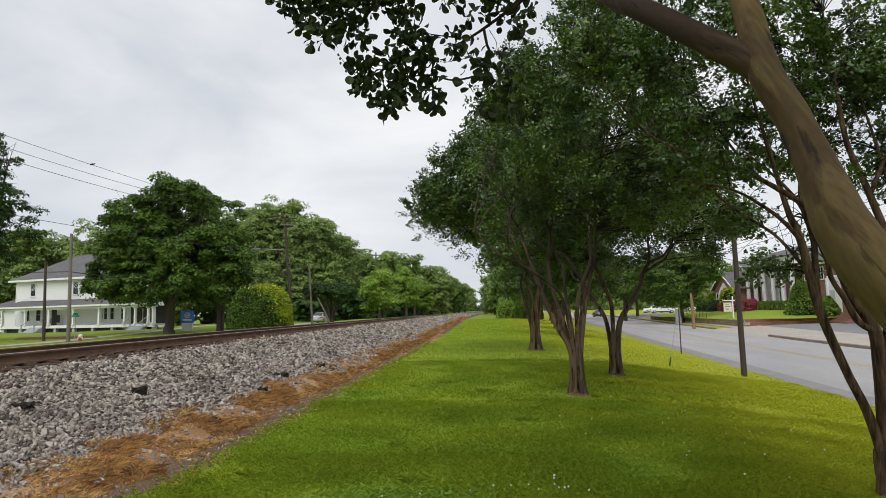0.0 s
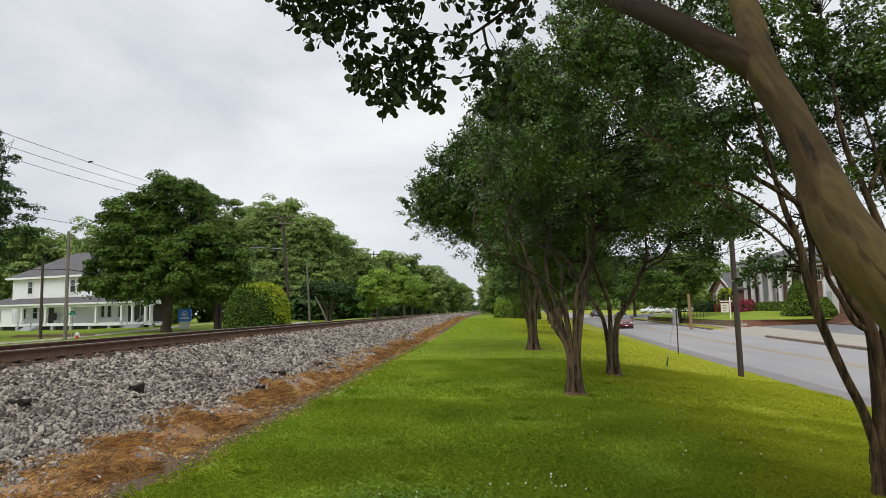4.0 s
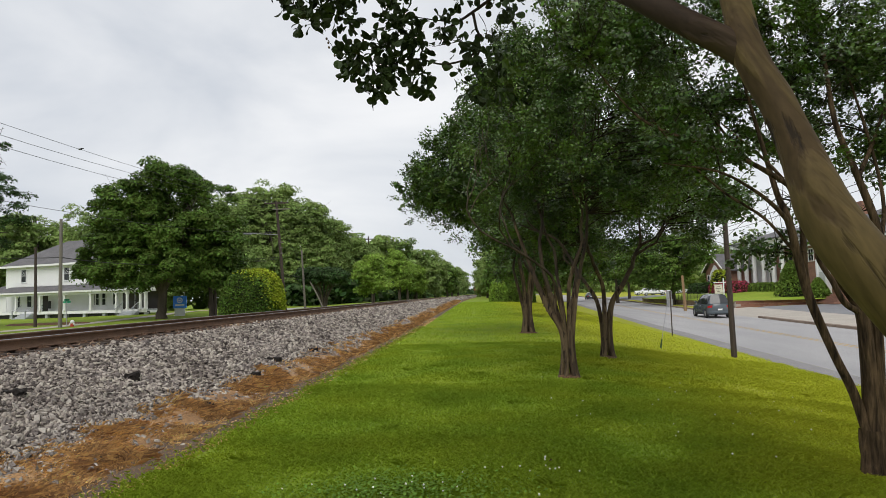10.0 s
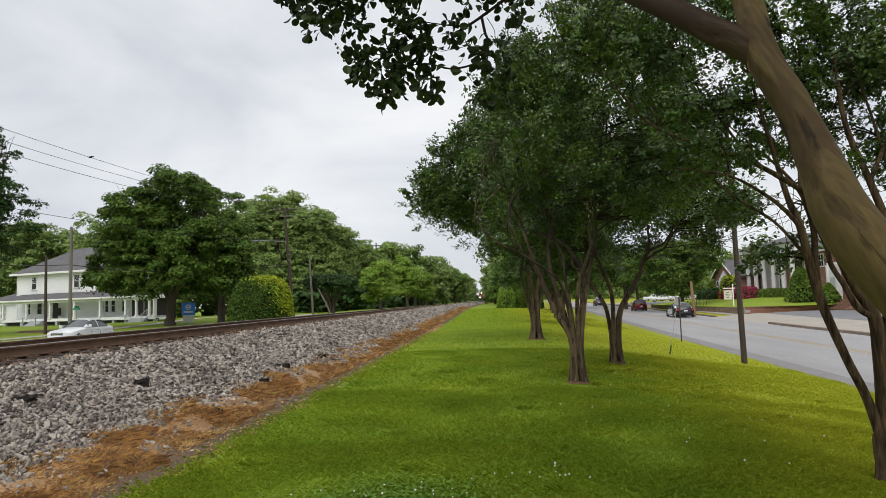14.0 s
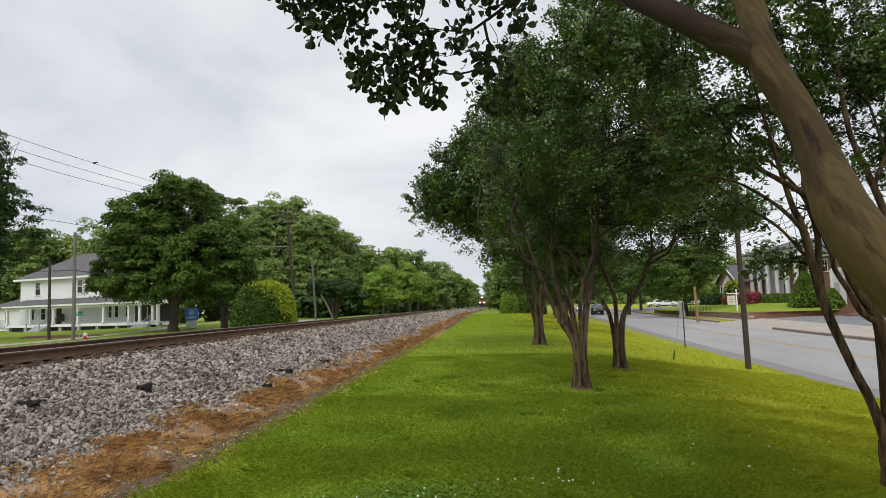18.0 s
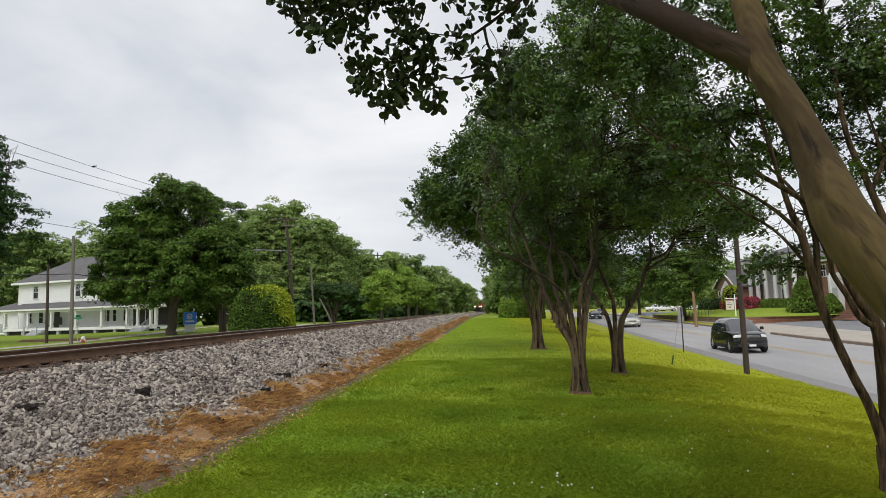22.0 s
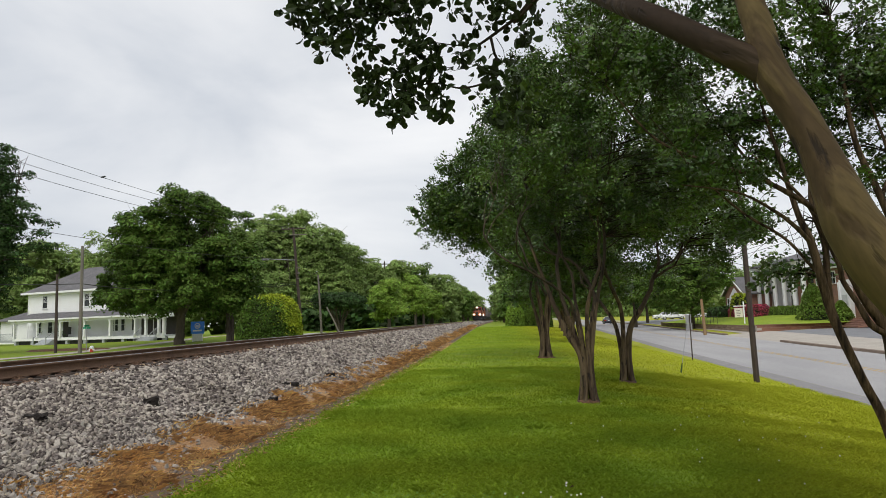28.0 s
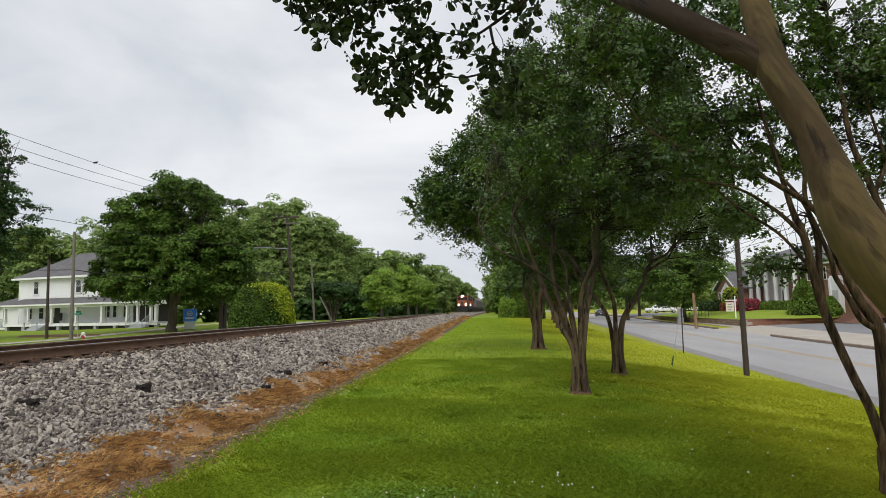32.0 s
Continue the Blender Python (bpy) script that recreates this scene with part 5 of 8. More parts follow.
def white_house():
    h = thing("house", "white two-storey wooden house with a grey hip roof and wide porch", "house", at=(-59.6, 78.0, 0.12), rz=-18.87)
    part("wall", box(0, 0, 0, 15.6, 9.5, 6.35), M["white"], h, "white clapboard upper walls")
    # boards of the upper storey
    for k in range(12):
        z = 3.95 + k * 0.195
        part("clapboard", prism([(0.0, z), (-0.028, z), (-0.004, z + 0.195), (0.0, z + 0.195)], "x", 0.06, 15.54), M["white"], h)
    for x in (0.0, 15.5):
        part("corner_board", box(x - 0.02, -0.05, 0.0, x + 0.12, 0.1, 6.35), M["white"], h)
    roof = part("roof", hip(-0.6, -0.6, 16.2, 10.1, 6.45, 9.75, 5.2), M["roof"], h, "grey shingle hip roof")
    part("fascia", box(-0.62, -0.66, 6.24, 16.22, -0.6, 6.47), M["white"], roof)
    part("soffit", box(-0.6, -0.6, 6.26, 16.2, 10.1, 6.30), M["white"], roof)
    for x in (3.25, 10.8):
        w = window(h, x, -0.03, 4.45, 0.85, 1.5, grid=(1, 2))
        lattice(w, x, 5.2, 0.85, 0.75)
    lattice(window(h, 14.6, -0.03, 4.45, 0.85, 1.5), 14.6, 5.2, 0.85, 0.75)
    # low wings
    part("wing_wall", box(-9.5, 2.6, 0, -0.02, 9.0, 3.1), M["white"], h)
    part("wing_roof", hip(-10.2, 2.0, 0.6, 9.6, 3.15, 4.6, 3.0), M["roof"], h)
    for x in (-6.5, -3.2):
        window(h, x, 2.6, 1.0, 0.85, 1.5)
    part("side_wall", box(15.62, 0.02, 0, 20.3, 3.0, 3.6), M["white"], h)
    part("side_roof", hip(15.65, -0.2, 20.9, 3.5, 3.75, 4.5, 1.6), M["roof"], h)
    for x in (4.3, 2.2, 15.7, 16.9, 18.75):
        window(h, x, 0 if x < 15.6 else 0.02, 1.35, 0.8 if x != 16.9 else 0.55, 1.5)
    d = part("door", box(6.72, -0.06, 0.74, 7.66, 0.02, 2.8), M["brown_door"], h, "open dark doorway")
    part("door_frame", box(6.58, -0.05, 0.74, 6.72, 0.02, 2.92, bm=box(7.66, -0.05, 0.74, 7.8, 0.02, 2.92)), M["white"], d)
    part("porch_seat_back", box(8.2, -0.5, 1.1, 8.7, -0.42, 2.0, 0.03), M["loco_dark"], h, "dark hanging porch seat")
    # porch
    porch = part("porch_floor", box(1.2, -2.6, 0.66, 26.3, -0.01, 0.78), M["fence_grey"], h)
    part("skirt_board", box(1.2, -2.64, 0.46, 26.3, -2.6, 0.79), M["white"], porch)
    for k in range(9):
        part("pier", box(1.4 + 3.05 * k, -2.55, -0.2, 1.8 + 3.05 * k, -2.2, 0.5), M["fence_grey"], porch)
    part("crawl_wall", box(1.3, -2.2, -0.2, 26.2, -2.1, 0.6), M["loco_dark"], porch)
    pr = part("porch_roof", prism([(-3.0, 3.05), (0.0, 3.85), (0.0, 3.72), (-3.0, 2.92)], "x", 0.9, 26.8), M["roof"], h)
    part("porch_beam", box(1.0, -2.75, 2.62, 26.7, -2.5, 2.95), M["white"], pr)
    part("gutter", box(0.9, -3.06, 2.88, 26.8, -3.0, 3.06), M["white"], pr)
    part("porch_ceiling", box(1.0, -2.5, 2.80, 26.6, -0.02, 2.84), M["white"], pr)
    for x in (1.5, 5.7, 9.8, 13.9, 18.0, 21.9, 23.5, 25.4, 26.1):
        p = part("porch_post", box(x - 0.12, -2.74, 0.78, x + 0.12, -2.5, 2.64, 0.015), M["white"], h)
        part("post_cap", box(x - 0.17, -2.79, 2.5, x + 0.17, -2.45, 2.62), M["white"], p)
        part("post_base", box(x - 0.16, -2.78, 0.79, x + 0.16, -2.46, 0.95), M["white"], p)
    st = part("stairs", box(6.8, -2.95, -0.1, 8.9, -2.66, 0.6), M["fence_grey"], h, "grey painted front stairs")
    for k in range(3):
        part("step", box(6.8, -3.24 - 0.29 * k, -0.1, 8.9, -2.955 - 0.29 * k, 0.43 - 0.17 * k), M["fence_grey"], st)
    for x in (6.75, 8.95):
        part("handrail", cyl((x, -2.7, 1.55), (x, -3.8, 0.8), 0.035), M["fence_grey"], st)
        part("newel", box(x - 0.05, -3.85, -0.1, x + 0.05, -3.75, 0.95), M["fence_grey"], st)
    for k in range(3):
        part("porch_screen", box(20.4 + 1.9 * k, -0.5, 0.8, 22.15 + 1.9 * k, -0.44, 2.75), M["brown_door"], h, "dark insect screen of the side porch")
    st = part("stairs", box(23.0, -2.95, -0.1, 25.2, -2.66, 0.6), M["fence_grey"], h, "grey side stairs with railings")
    for k in range(3):
        part("step", box(23.0, -3.24 - 0.29 * k, -0.1, 25.2, -2.955 - 0.29 * k, 0.43 - 0.17 * k), M["fence_grey"], st)
    for x in (22.95, 25.25):
        part("handrail", cyl((x, -2.7, 1.6), (x, -3.8, 0.85), 0.035), M["fence_grey"], st)
        for k in range(7):
            y = -2.75 - 0.16 * k
            part("baluster", cyl((x, y, 0.3 - 0.08 * k), (x, y, 1.55 - 0.11 * k), 0.02, sides=6), M["fence_grey"], st)
    ramp = part("ramp", box(-8.5, -2.4, 0.3, 1.1, -1.0, 0.5), M["fence_grey"], h, "grey access ramp with picket railing")
    part("rail_top", box(-8.5, -2.45, 1.35, 1.1, -2.37, 1.42), M["fence_grey"], ramp)
    part("rail_low", box(-8.5, -2.44, 0.55, 1.1, -2.38, 0.61), M["fence_grey"], ramp)
    for k in range(48):
        part("baluster", box(-8.45 + 0.2 * k, -2.43, 0.5, -8.41 + 0.2 * k, -2.39, 1.38), M["fence_grey"], ramp)
    part("porch_plant", shrub_ball(0.45, 3), M["leaf_dark"], h).matrix_local = pose(8.0, -1.2, 1.15)


def shrub_ball(r, seed):
    rg = np.random.default_rng(seed)
    bm = bmesh.new()
    p = rg.normal(0, r * 0.45, (90, 3))
    for q in p:
        d = Vector(rg.normal(size=3)).normalized() * r * 0.3
        s = d.cross(Vector(rg.normal(size=3))).normalized() * r * 0.12
        a = Vector(q)
        bm.faces.new([bm.verts.new(a + s), bm.verts.new(a + d), bm.verts.new(a - s), bm.verts.new(a - d * 0.3)])
    return bm


white_house()
sheet("pavement_west", lambda y: np.linspace(-33.6, -31.8, 3), np.arange(20, 90, 2.0), lambda x, y: west_z(x, y) + 0.03, M["concrete"], "pale concrete footpath by the white house")


# ---- poles, wires and signs beyond the railway ----
def pole(name, label, x, y, z, top, r, material, lean=(0, 0), category="pole"):
    root = thing(name, label, category, at=(x, y, z))
    v, f = tube(spline([(0, 0, -0.3), (lean[0] * 0.5, lean[1] * 0.5, (top - z) / 2), (lean[0], lean[1], top - z)], 8), np.linspace(r, r * 0.7, 9), 10)
    raw("shaft", v, f, M[material], root, smooth=True)
    part("cap", cyl((lean[0], lean[1], top - z - 0.02), (lean[0], lean[1], top - z + 0.02), r * 0.72), M[material], root)
    return root


p = pole("utility_pole", "tall dark wooden utility pole with crossarm and street light", -19.63, 64, 0.5, 11.45, 0.17, "pole_wood", (-0.82, 0))
part("crossarm", box(-2.05, -0.06, 10.72, 0.45, 0.06, 10.86), M["pole_wood"], p)
part("crossarm", box(-1.2, -0.16, 10.1, 0.6, -0.05, 10.2), M["pole_pale"], p).rotation_euler = (0, 0, 0)
for x in (-1.95, -1.3, -0.3, 0.35):
    part("insulator", cyl((x, 0, 10.86), (x, 0, 11.02), 0.05, 0.03, 8), M["metal_grey"], p)
arm = part("light_arm", cyl((-0.62, -0.1, 7.55), (-3.4, -0.3, 7.75), 0.035), M["metal_grey"], p)
part("lamp_head", box(-4.1, -0.45, 7.62, -3.3, -0.15, 7.8, 0.05), M["metal_grey"], arm)
for k in range(3):
    part("bracket", box(-0.42, -0.22, 5.6 + 0.55 * k, -0.12, -0.14, 5.72 + 0.55 * k), M["pole_pale"], p)
p0 = p
p = pole("stub_pole", "short pale wooden pole", -19.25, 70, 0.4, 6.9, 0.13, "pole_pale", (-0.33, 0))
p = pole("guy_pole", "slanted pale brace pole", -16.9, 69, 0.4, 3.3, 0.10, "pole_pale", (-1.5, 0))
p = pole("street_light_pole", "grey wooden pole with a curved light arm", -31.66, 47, -0.12, 8.1, 0.15, "pole_pale", (0.0, 0))
part("light_arm", cyl((0, 0, 8.0), (1.3, -0.2, 8.45), 0.03), M["metal_grey"], p)
p = pole("utility_pole", "slim dark wooden pole by the street", -35.03, 49, -0.1, 6.2, 0.13, "pole_wood", (-0.05, 0))
p = pole("utility_pole", "far wooden utility pole above the trees", -20.5, 118, 0.4, 12.6, 0.15, "pole_wood", (0.1, 0))
part("crossarm", box(-1.3, -0.05, 11.6, 1.4, 0.05, 11.75), M["pole_wood"], p)


def wire(label, a, b, sag, r=0.012, n=18):
    s = np.linspace(0, 1, n + 1)
    pts = np.array(a) + (np.array(b) - np.array(a)) * s[:, None]
    pts[:, 2] -= sag * 4 * s * (1 - s)
    v, f = tube(pts, np.full(n + 1, r), 5)
    return tagged(raw("overhead_wire", v, f, M["wire"], smooth=True), label, "wire", "overhead wires")


for dx, zp, sag in ((-1.9, 11.5, 1.39), (-1.2, 11.5, 2.2), (-0.3, 10.8, 2.3), (-1.0, 8.3, 2.0)):
    wire("thin black overhead wire from pole to pole", (-19.63 + dx, 64, zp), (-20.6 + dx, -14, zp), sag)
for dx, zp in ((-1.9, 11.5), (0.3, 11.5)):
    wire("thin black overhead wire from pole to pole", (-19.63 + dx, 64, zp), (-20.5 + dx * 0.6, 118, 12.2), 1.0)
wire("thick dark service cable near the white house", (-58, 49, 7.5), (-31.6, 47, 5.2), 0.5, 0.03)
wire("thick dark service cable near the white house", (-31.6, 47, 5.2), (-24, 58, 5.4), 0.5, 0.03)
for z in (4.2, 3.9):
    wire("pale service cable between the poles", (-19.8, 64, z), (-19.3, 70, z - 0.3), 0.15, 0.02)
wire("guy wire from the dark pole", (-20.3, 64, 9.8), (-18.3, 69, 3.2), 0.1, 0.015)
for z in (5.8, 5.6):
    wire("pale service cable from the pole", (-20.1, 64, z), (-34, 60, z + 0.4), 0.4, 0.02)

for x0, z0 in ((0.0, 6.9), (0.35, 6.6)):
    wire("dark overhead cable across the street front", (27.5 + x0, 135, z0 + 0.4), (19.2 + x0, 4, z0 + 0.6), 0.5, 0.02)
s = thing("blue_sign", "blue and white lawn sign with a round emblem", "sign", at=(-29.56, 62, 0.2), rz=20)
part("base", box(-0.48, -0.12, 0, 0.48, 0.12, 0.75, 0.01), M["sign_white"], s)
bd = part("board", box(-0.62, -0.14, 0.75, 0.62, 0.14, 1.95, 0.02), M["blue"], s, "blue board")
part("emblem", cyl((0, -0.145, 1.52), (0, -0.165, 1.52), 0.27, sides=24), M["sign_white"], bd)
part("emblem_inner", cyl((0, -0.166, 1.52), (0, -0.172, 1.52), 0.19, sides=24), M["blue"], bd)
part("emblem_bar", box(-0.12, -0.18, 1.44, 0.12, -0.173, 1.58), M["sign_white"], bd)
part("text_bar", box(-0.42, -0.155, 0.98, 0.42, -0.141, 1.14), M["sign_white"], bd)

hy = thing("fire_hydrant", "red fire hydrant with a pale top", "hydrant", at=(-31.5, 48.2, -0.28))
part("barrel", cyl((0, 0, 0), (0, 0, 0.5), 0.14, 0.12, 14), M["hydrant_red"], hy)
bm = bmesh.new()
bmesh.ops.create_uvsphere(bm, u_segments=12, v_segments=8, radius=0.16, matrix=Matrix.Translation((0, 0, 0.55)))
part("bonnet", bm, M["sign_white"], hy, smooth=True)
for sx in (-1, 1):
    part("nozzle", cyl((0, 0, 0.4), (sx * 0.2, 0, 0.4), 0.06, sides=10), M["sign_white"], hy)
sg = thing("street_name_sign", "small green street name sign on a post", "sign", at=(-32.8, 49.5, -0.35))
part("post", cyl((0, 0, 0), (0, 0, 2.3), 0.03), M["metal_grey"], sg)
part("blade", box(-0.3, -0.02, 2.1, 0.3, 0.02, 2.26), M["green_sign"], sg)
part("blade", box(-0.02, -0.3, 2.28, 0.02, 0.3, 2.42), M["green_sign"], sg)


# ---- street side: posts, brick building, lawn, lot ----
p = pole("utility_pole", "dark wooden pole at the edge of the street", 8.72, 23.1, gz(8.72, 23.1), 8.6, 0.098, "pole_wood", (-0.10, 0))
sp = thing("sign_post", "thin grey steel sign post seen from behind", "sign", at=(9.95, 34.6, gz(9.95, 34.6)))
part("post", cyl((0, 0, -0.1), (0, 0, 2.35), 0.03, sides=6), M["pole_wood"], sp)
part("plate", box(-0.20, 0.03, 1.90, 0.08, 0.042, 2.34, 0.005), M["metal_grey"], sp)
gw = thing("guy_anchor", "slim guy wire with a dark weedy anchor", "wire", at=(6.3, 23.4, gz(6.3, 23.4)))
part("rod", cyl((0, 0, 0), (0.75, 1.3, 1.9), 0.010, sides=5), M["metal_grey"], gw)
part("anchor", cyl((0, 0, -0.02), (0.12, 0.2, 0.32), 0.035, 0.02, 6), M["leaf_dark"], gw)
p = pole("wooden_post", "leaning short tan wooden post by the footpath", 20.39, 66, gz(20.39, 66), 2.7, 0.17, "pole_tan", (-0.15, 0))
ub = thing("utility_box", "pale grey utility box on the far verge", "box", at=(22.3, 78, gz(22.3, 78)))
part("cabinet", box(-0.3, -0.3, -0.1, 0.3, 0.3, 0.9, 0.02), M["metal_grey"], ub)
part("lid", box(-0.33, -0.33, 0.9, 0.33, 0.33, 0.96), M["metal_grey"], ub)


def lawn_z(x, y):
    return np.interp(x, (24.6, 26, 34, 60), (-0.05, 0.1, 0.85, 1.1)) * np.clip((np.asarray(y, float) - 63.5) / 9, 0.0, 1) + 0.02


sheet("lawn", lambda y: np.array([24.6, 26, 28, 30, 32, 34, 38, 48, 60]), np.arange(64.0, 101, 2.0), lawn_z, M["lawn_grass"], "raised mown lawn before the brick building")
sheet("parking_lot", lambda y: np.concatenate([[23.6], np.arange(24, 72, 3.0)]), np.arange(12, 63.1, 1.5), lambda x, y: ground_z(x, y) + 0.05, M["lot_asphalt"], "grey asphalt parking lot")
sheet("pavement_east", lambda y: road_edge(y) + np.linspace(9.6, 13.6, 6), np.arange(8, 50, 1.0), lambda x, y: ground_z(x, y) + 0.11, M["concrete"], "wide pale concrete pavement along the lot")
sheet("driveway", lambda y: road_edge(y) + np.linspace(9.25, 13.6, 6), np.arange(49, 64.5, 1.0), lambda x, y: ground_z(x, y) + 0.07, M["concrete"], "pale concrete driveway apron")
sheet("parking_lot_north", lambda y: np.linspace(26.5, 70, 12), np.arange(102, 150, 4.0), lambda x, y: ground_z(x, y) + 0.06, M["lot_asphalt"], "grey parking lot beyond the lawn")
sheet("pavement_north", lambda y: road_edge(y) + np.linspace(11.2, 12.6, 3), np.arange(64, 190, 2.0), lambda x, y: ground_z(x, y) + 0.05, M["concrete"], "concrete footpath beside the lawn")
for name, ya, yb in (("kerb", 8, 50), ("kerb", 64, 200)):
    root = thing(name, "weathered concrete kerb at the far side of the street", "kerb", kind="structure")
    n = 14 if yb < 60 else 30
    for k in range(n):
        a, b = ya + (yb - ya) * k / n + 0.02, ya + (yb - ya) * (k + 1) / n - 0.02
        bm = bmesh.new()
        q = [(road_edge(y) + o, y, float(road_z(y)) + h) for y in (a, b) for o, h in ((9.32, -0.05), (9.6, -0.05), (9.6, 0.16), (9.36, 0.15))]
        vv = [bm.verts.new(c) for c in q]
        for i in range(4):
            bm.faces.new((vv[i], vv[(i + 1) % 4], vv[4 + (i + 1) % 4], vv[4 + i]))
        bm.faces.new(vv[:4]), bm.faces.new(vv[4:][::-1])
        part("kerb_stone", bm, M["kerb"], root)


def brick_wall(root, x0, y0, x1, y1, z0, z1, thick=0.25, course=0.2, length=0.9, piece="brick_piece"):
    """A low wall of large brick blocks in courses between two points."""
    a, b = Vector((x0, y0, 0)), Vector((x1, y1, 0))
    d = b - a
    n = max(1, int(d.length / length))
    ang = math.degrees(math.atan2(d.y, d.x))
    rows = max(1, round((z1 - z0) / course))
    me = None
    for r in range(rows):
        for k in range(n):
            s = (k + 0.5 * (r % 2)) / n
            if s + 1 / n > 1.001:
                continue
            if me is None:
                bm = box(0.008, -thick / 2, 0.008, d.length / n - 0.008, thick / 2, (z1 - z0) / rows - 0.006)
                me = bpy.data.meshes.new("brick_block")
                bm.to_mesh(me)
                bm.free()
                me.materials.append(M[piece])
            ob = new("brick_block", me)
            ob.parent = root
            ob.matrix_local = pose(*(a + d * s).to_tuple()[:2], z0 + (z1 - z0) * r / rows, 0, 0, ang)
    c = part("coping", box(0, -thick / 2 - 0.03, 0, d.length, thick / 2 + 0.03, 0.07), M["brick"] if piece == "brick_piece" else M[piece], root)
    c.matrix_local = pose(x0, y0, z1, 0, 0, ang)
    m = part("mortar_core", box(0, -thick / 2 + 0.02, 0, d.length, thick / 2 - 0.02, z1 - z0), M["concrete"], root)
    m.matrix_local = pose(x0, y0, z0, 0, 0, ang)


M["brick_piece"] = mat("brick_piece", (0.25, 0.11, 0.075), 0.9, vary=0.4, scale=2, grain=0.25, grain_scale=30, tint=(0.17, 0.08, 0.06), per_object=0.25)
rw = thing("retaining_wall", "low red brick retaining wall round the lawn", "wall", kind="structure")
brick_wall(rw, 24.5, 64.0, 38.5, 65.5, -0.7, 0.0)
brick_wall(rw, 25.6, 104.0, 24.6, 64.2, -0.6, -0.08, piece="wall_tan")
bs = thing("brick_steps", "wide red brick steps and stoop", "steps", at=(32.4, 61.5, -0.4))
for k in range(5):
    part("step", box(0.32 * k, 0, 0.17 * k, 4.5, 3.2, 0.17 * k + 0.165), M["brick"], bs)


def brick_building():
    """Street front at x = 34.7, facing -x; y falls towards the viewer."""
    b = thing("brick_building", "red brick building with tall white columns and grey roof", "building")
    X = 36.3
    part("wall", box(X, 75.2, 0.2, 48, 89.0, 6.4), M["brick"], b, "red-brown brick front behind the columns")
    part("wall_panel", box(X - 0.03, 81.2, 0.92, X - 0.002, 88.7, 5.9), M["porch_dark"], b, "pale grey boarded wall behind the columns")
    part("porch_slab", box(34.2, 75.2, 0.2, X, 89.0, 0.9), M["brick"], b)
    part("entablature", box(34.25, 75.0, 5.95, X + 0.1, 89.2, 6.65), M["white"], b, "white painted beam over the columns")
    part("cornice", box(34.05, 74.8, 6.65, X + 0.2, 89.4, 6.85), M["white"], b)
    part("roof", hip(33.9, 74.6, 49, 89.6, 6.98, 8.5, 4.5), M["roof"], b)
    for s in (0.35, 2.75, 5.3, 7.95, 10.6, 13.0):
        y = 89 - s
        c = part("column", cyl((34.7, y, 1.05), (34.7, y, 5.8), 0.27, 0.23, 20), M["white"], b, "round white column")
        part("column_base", box(34.35, y - 0.35, 0.9, 35.05, y + 0.35, 1.06), M["white"], c)
        part("column_capital", box(34.37, y - 0.33, 5.78, 35.03, y + 0.33, 5.96), M["white"], c)
    for s in (1.5, 4.0, 9.3):
        y = 89 - s
        for z in (1.4, 4.2):
            window(b, y, X, z, 1.0, 1.75 if z < 2 else 1.4, grid=(2, 2), along="y")
    for s in (6.6, 11.8):
        y = 89 - s
        d = part("door_panel", box(X - 0.08, y - 0.85, 0.9, X - 0.005, y + 0.85, 5.3), M["white"], b, "white panelled doorway")
        part("door", box(X - 0.12, y - 0.5, 0.92, X - 0.085, y + 0.5, 3.2), M["porch_dark"], d)
        for k in (-0.22, 0.22):
            part("pane", box(X - 0.135, y + k - 0.13, 1.6, X - 0.121, y + k + 0.13, 3.0), M["glass"], d)
        part("transom", box(X - 0.115, y - 0.5, 4.0, X - 0.085, y + 0.5, 5.1), M["glass"], d)
    # wing nearer the lot
    part("wing_wall", box(35.4, 52.0, 0.0, 48, 75.18, 5.7), M["brick"], b)
    part("wing_roof", hip(34.8, 51.4, 48.6, 75.8, 5.85, 9.3, 6.0), M["roof"], b)
    part("wing_eave", box(34.85, 51.45, 5.55, 35.4, 75.15, 5.85), M["white"], b)
    for s in (15.0, 23.5, 27.6, 31.5):
        window(b, 89 - s, 35.4, 1.6, 1.1, 1.7, grid=(2, 2), along="y")
    for s in (15.0, 18.0, 23.5, 27.6, 31.5):
        window(b, 89 - s, 35.4, 4.0, 1.0, 1.2, grid=(2, 2), along="y")
    d = part("side_entry", box(35.0, 67.3, 0.4, 35.38, 69.2, 4.2), M["white"], b, "white framed side entrance")
    part("entry_door", box(34.96, 67.75, 0.4, 34.995, 68.75, 2.7), M["porch_dark"], d)
    for y in (67.35, 69.05):
        part("pilaster", box(34.85, y - 0.14, 0.4, 35.0, y + 0.14, 4.0), M["white"], d)
    part("chimney", box(41, 71.0, 6.5, 42.2, 72.2, 10.2), M["brick"], b)
    # gabled wing at the far end
    part("gable_wall", prism([(88.9, 0.8), (96.4, 0.8), (96.4, 3.7), (92.65, 5.75), (88.9, 3.7)], "x", 33.0, 40.0), M["brick"], b)
    g = part("gable_roof", prism([(88.4, 3.50), (92.65, 5.83), (96.9, 3.50), (96.9, 3.68), (92.65, 6.03), (88.4, 3.68)], "x", 32.6, 42.0), M["roof"], b)
    part("rake_trim", prism([(88.35, 3.42), (92.65, 5.77), (96.95, 3.42), (96.95, 3.62), (92.65, 5.98), (88.35, 3.62)], "x", 32.5, 32.6), M["white"], g)
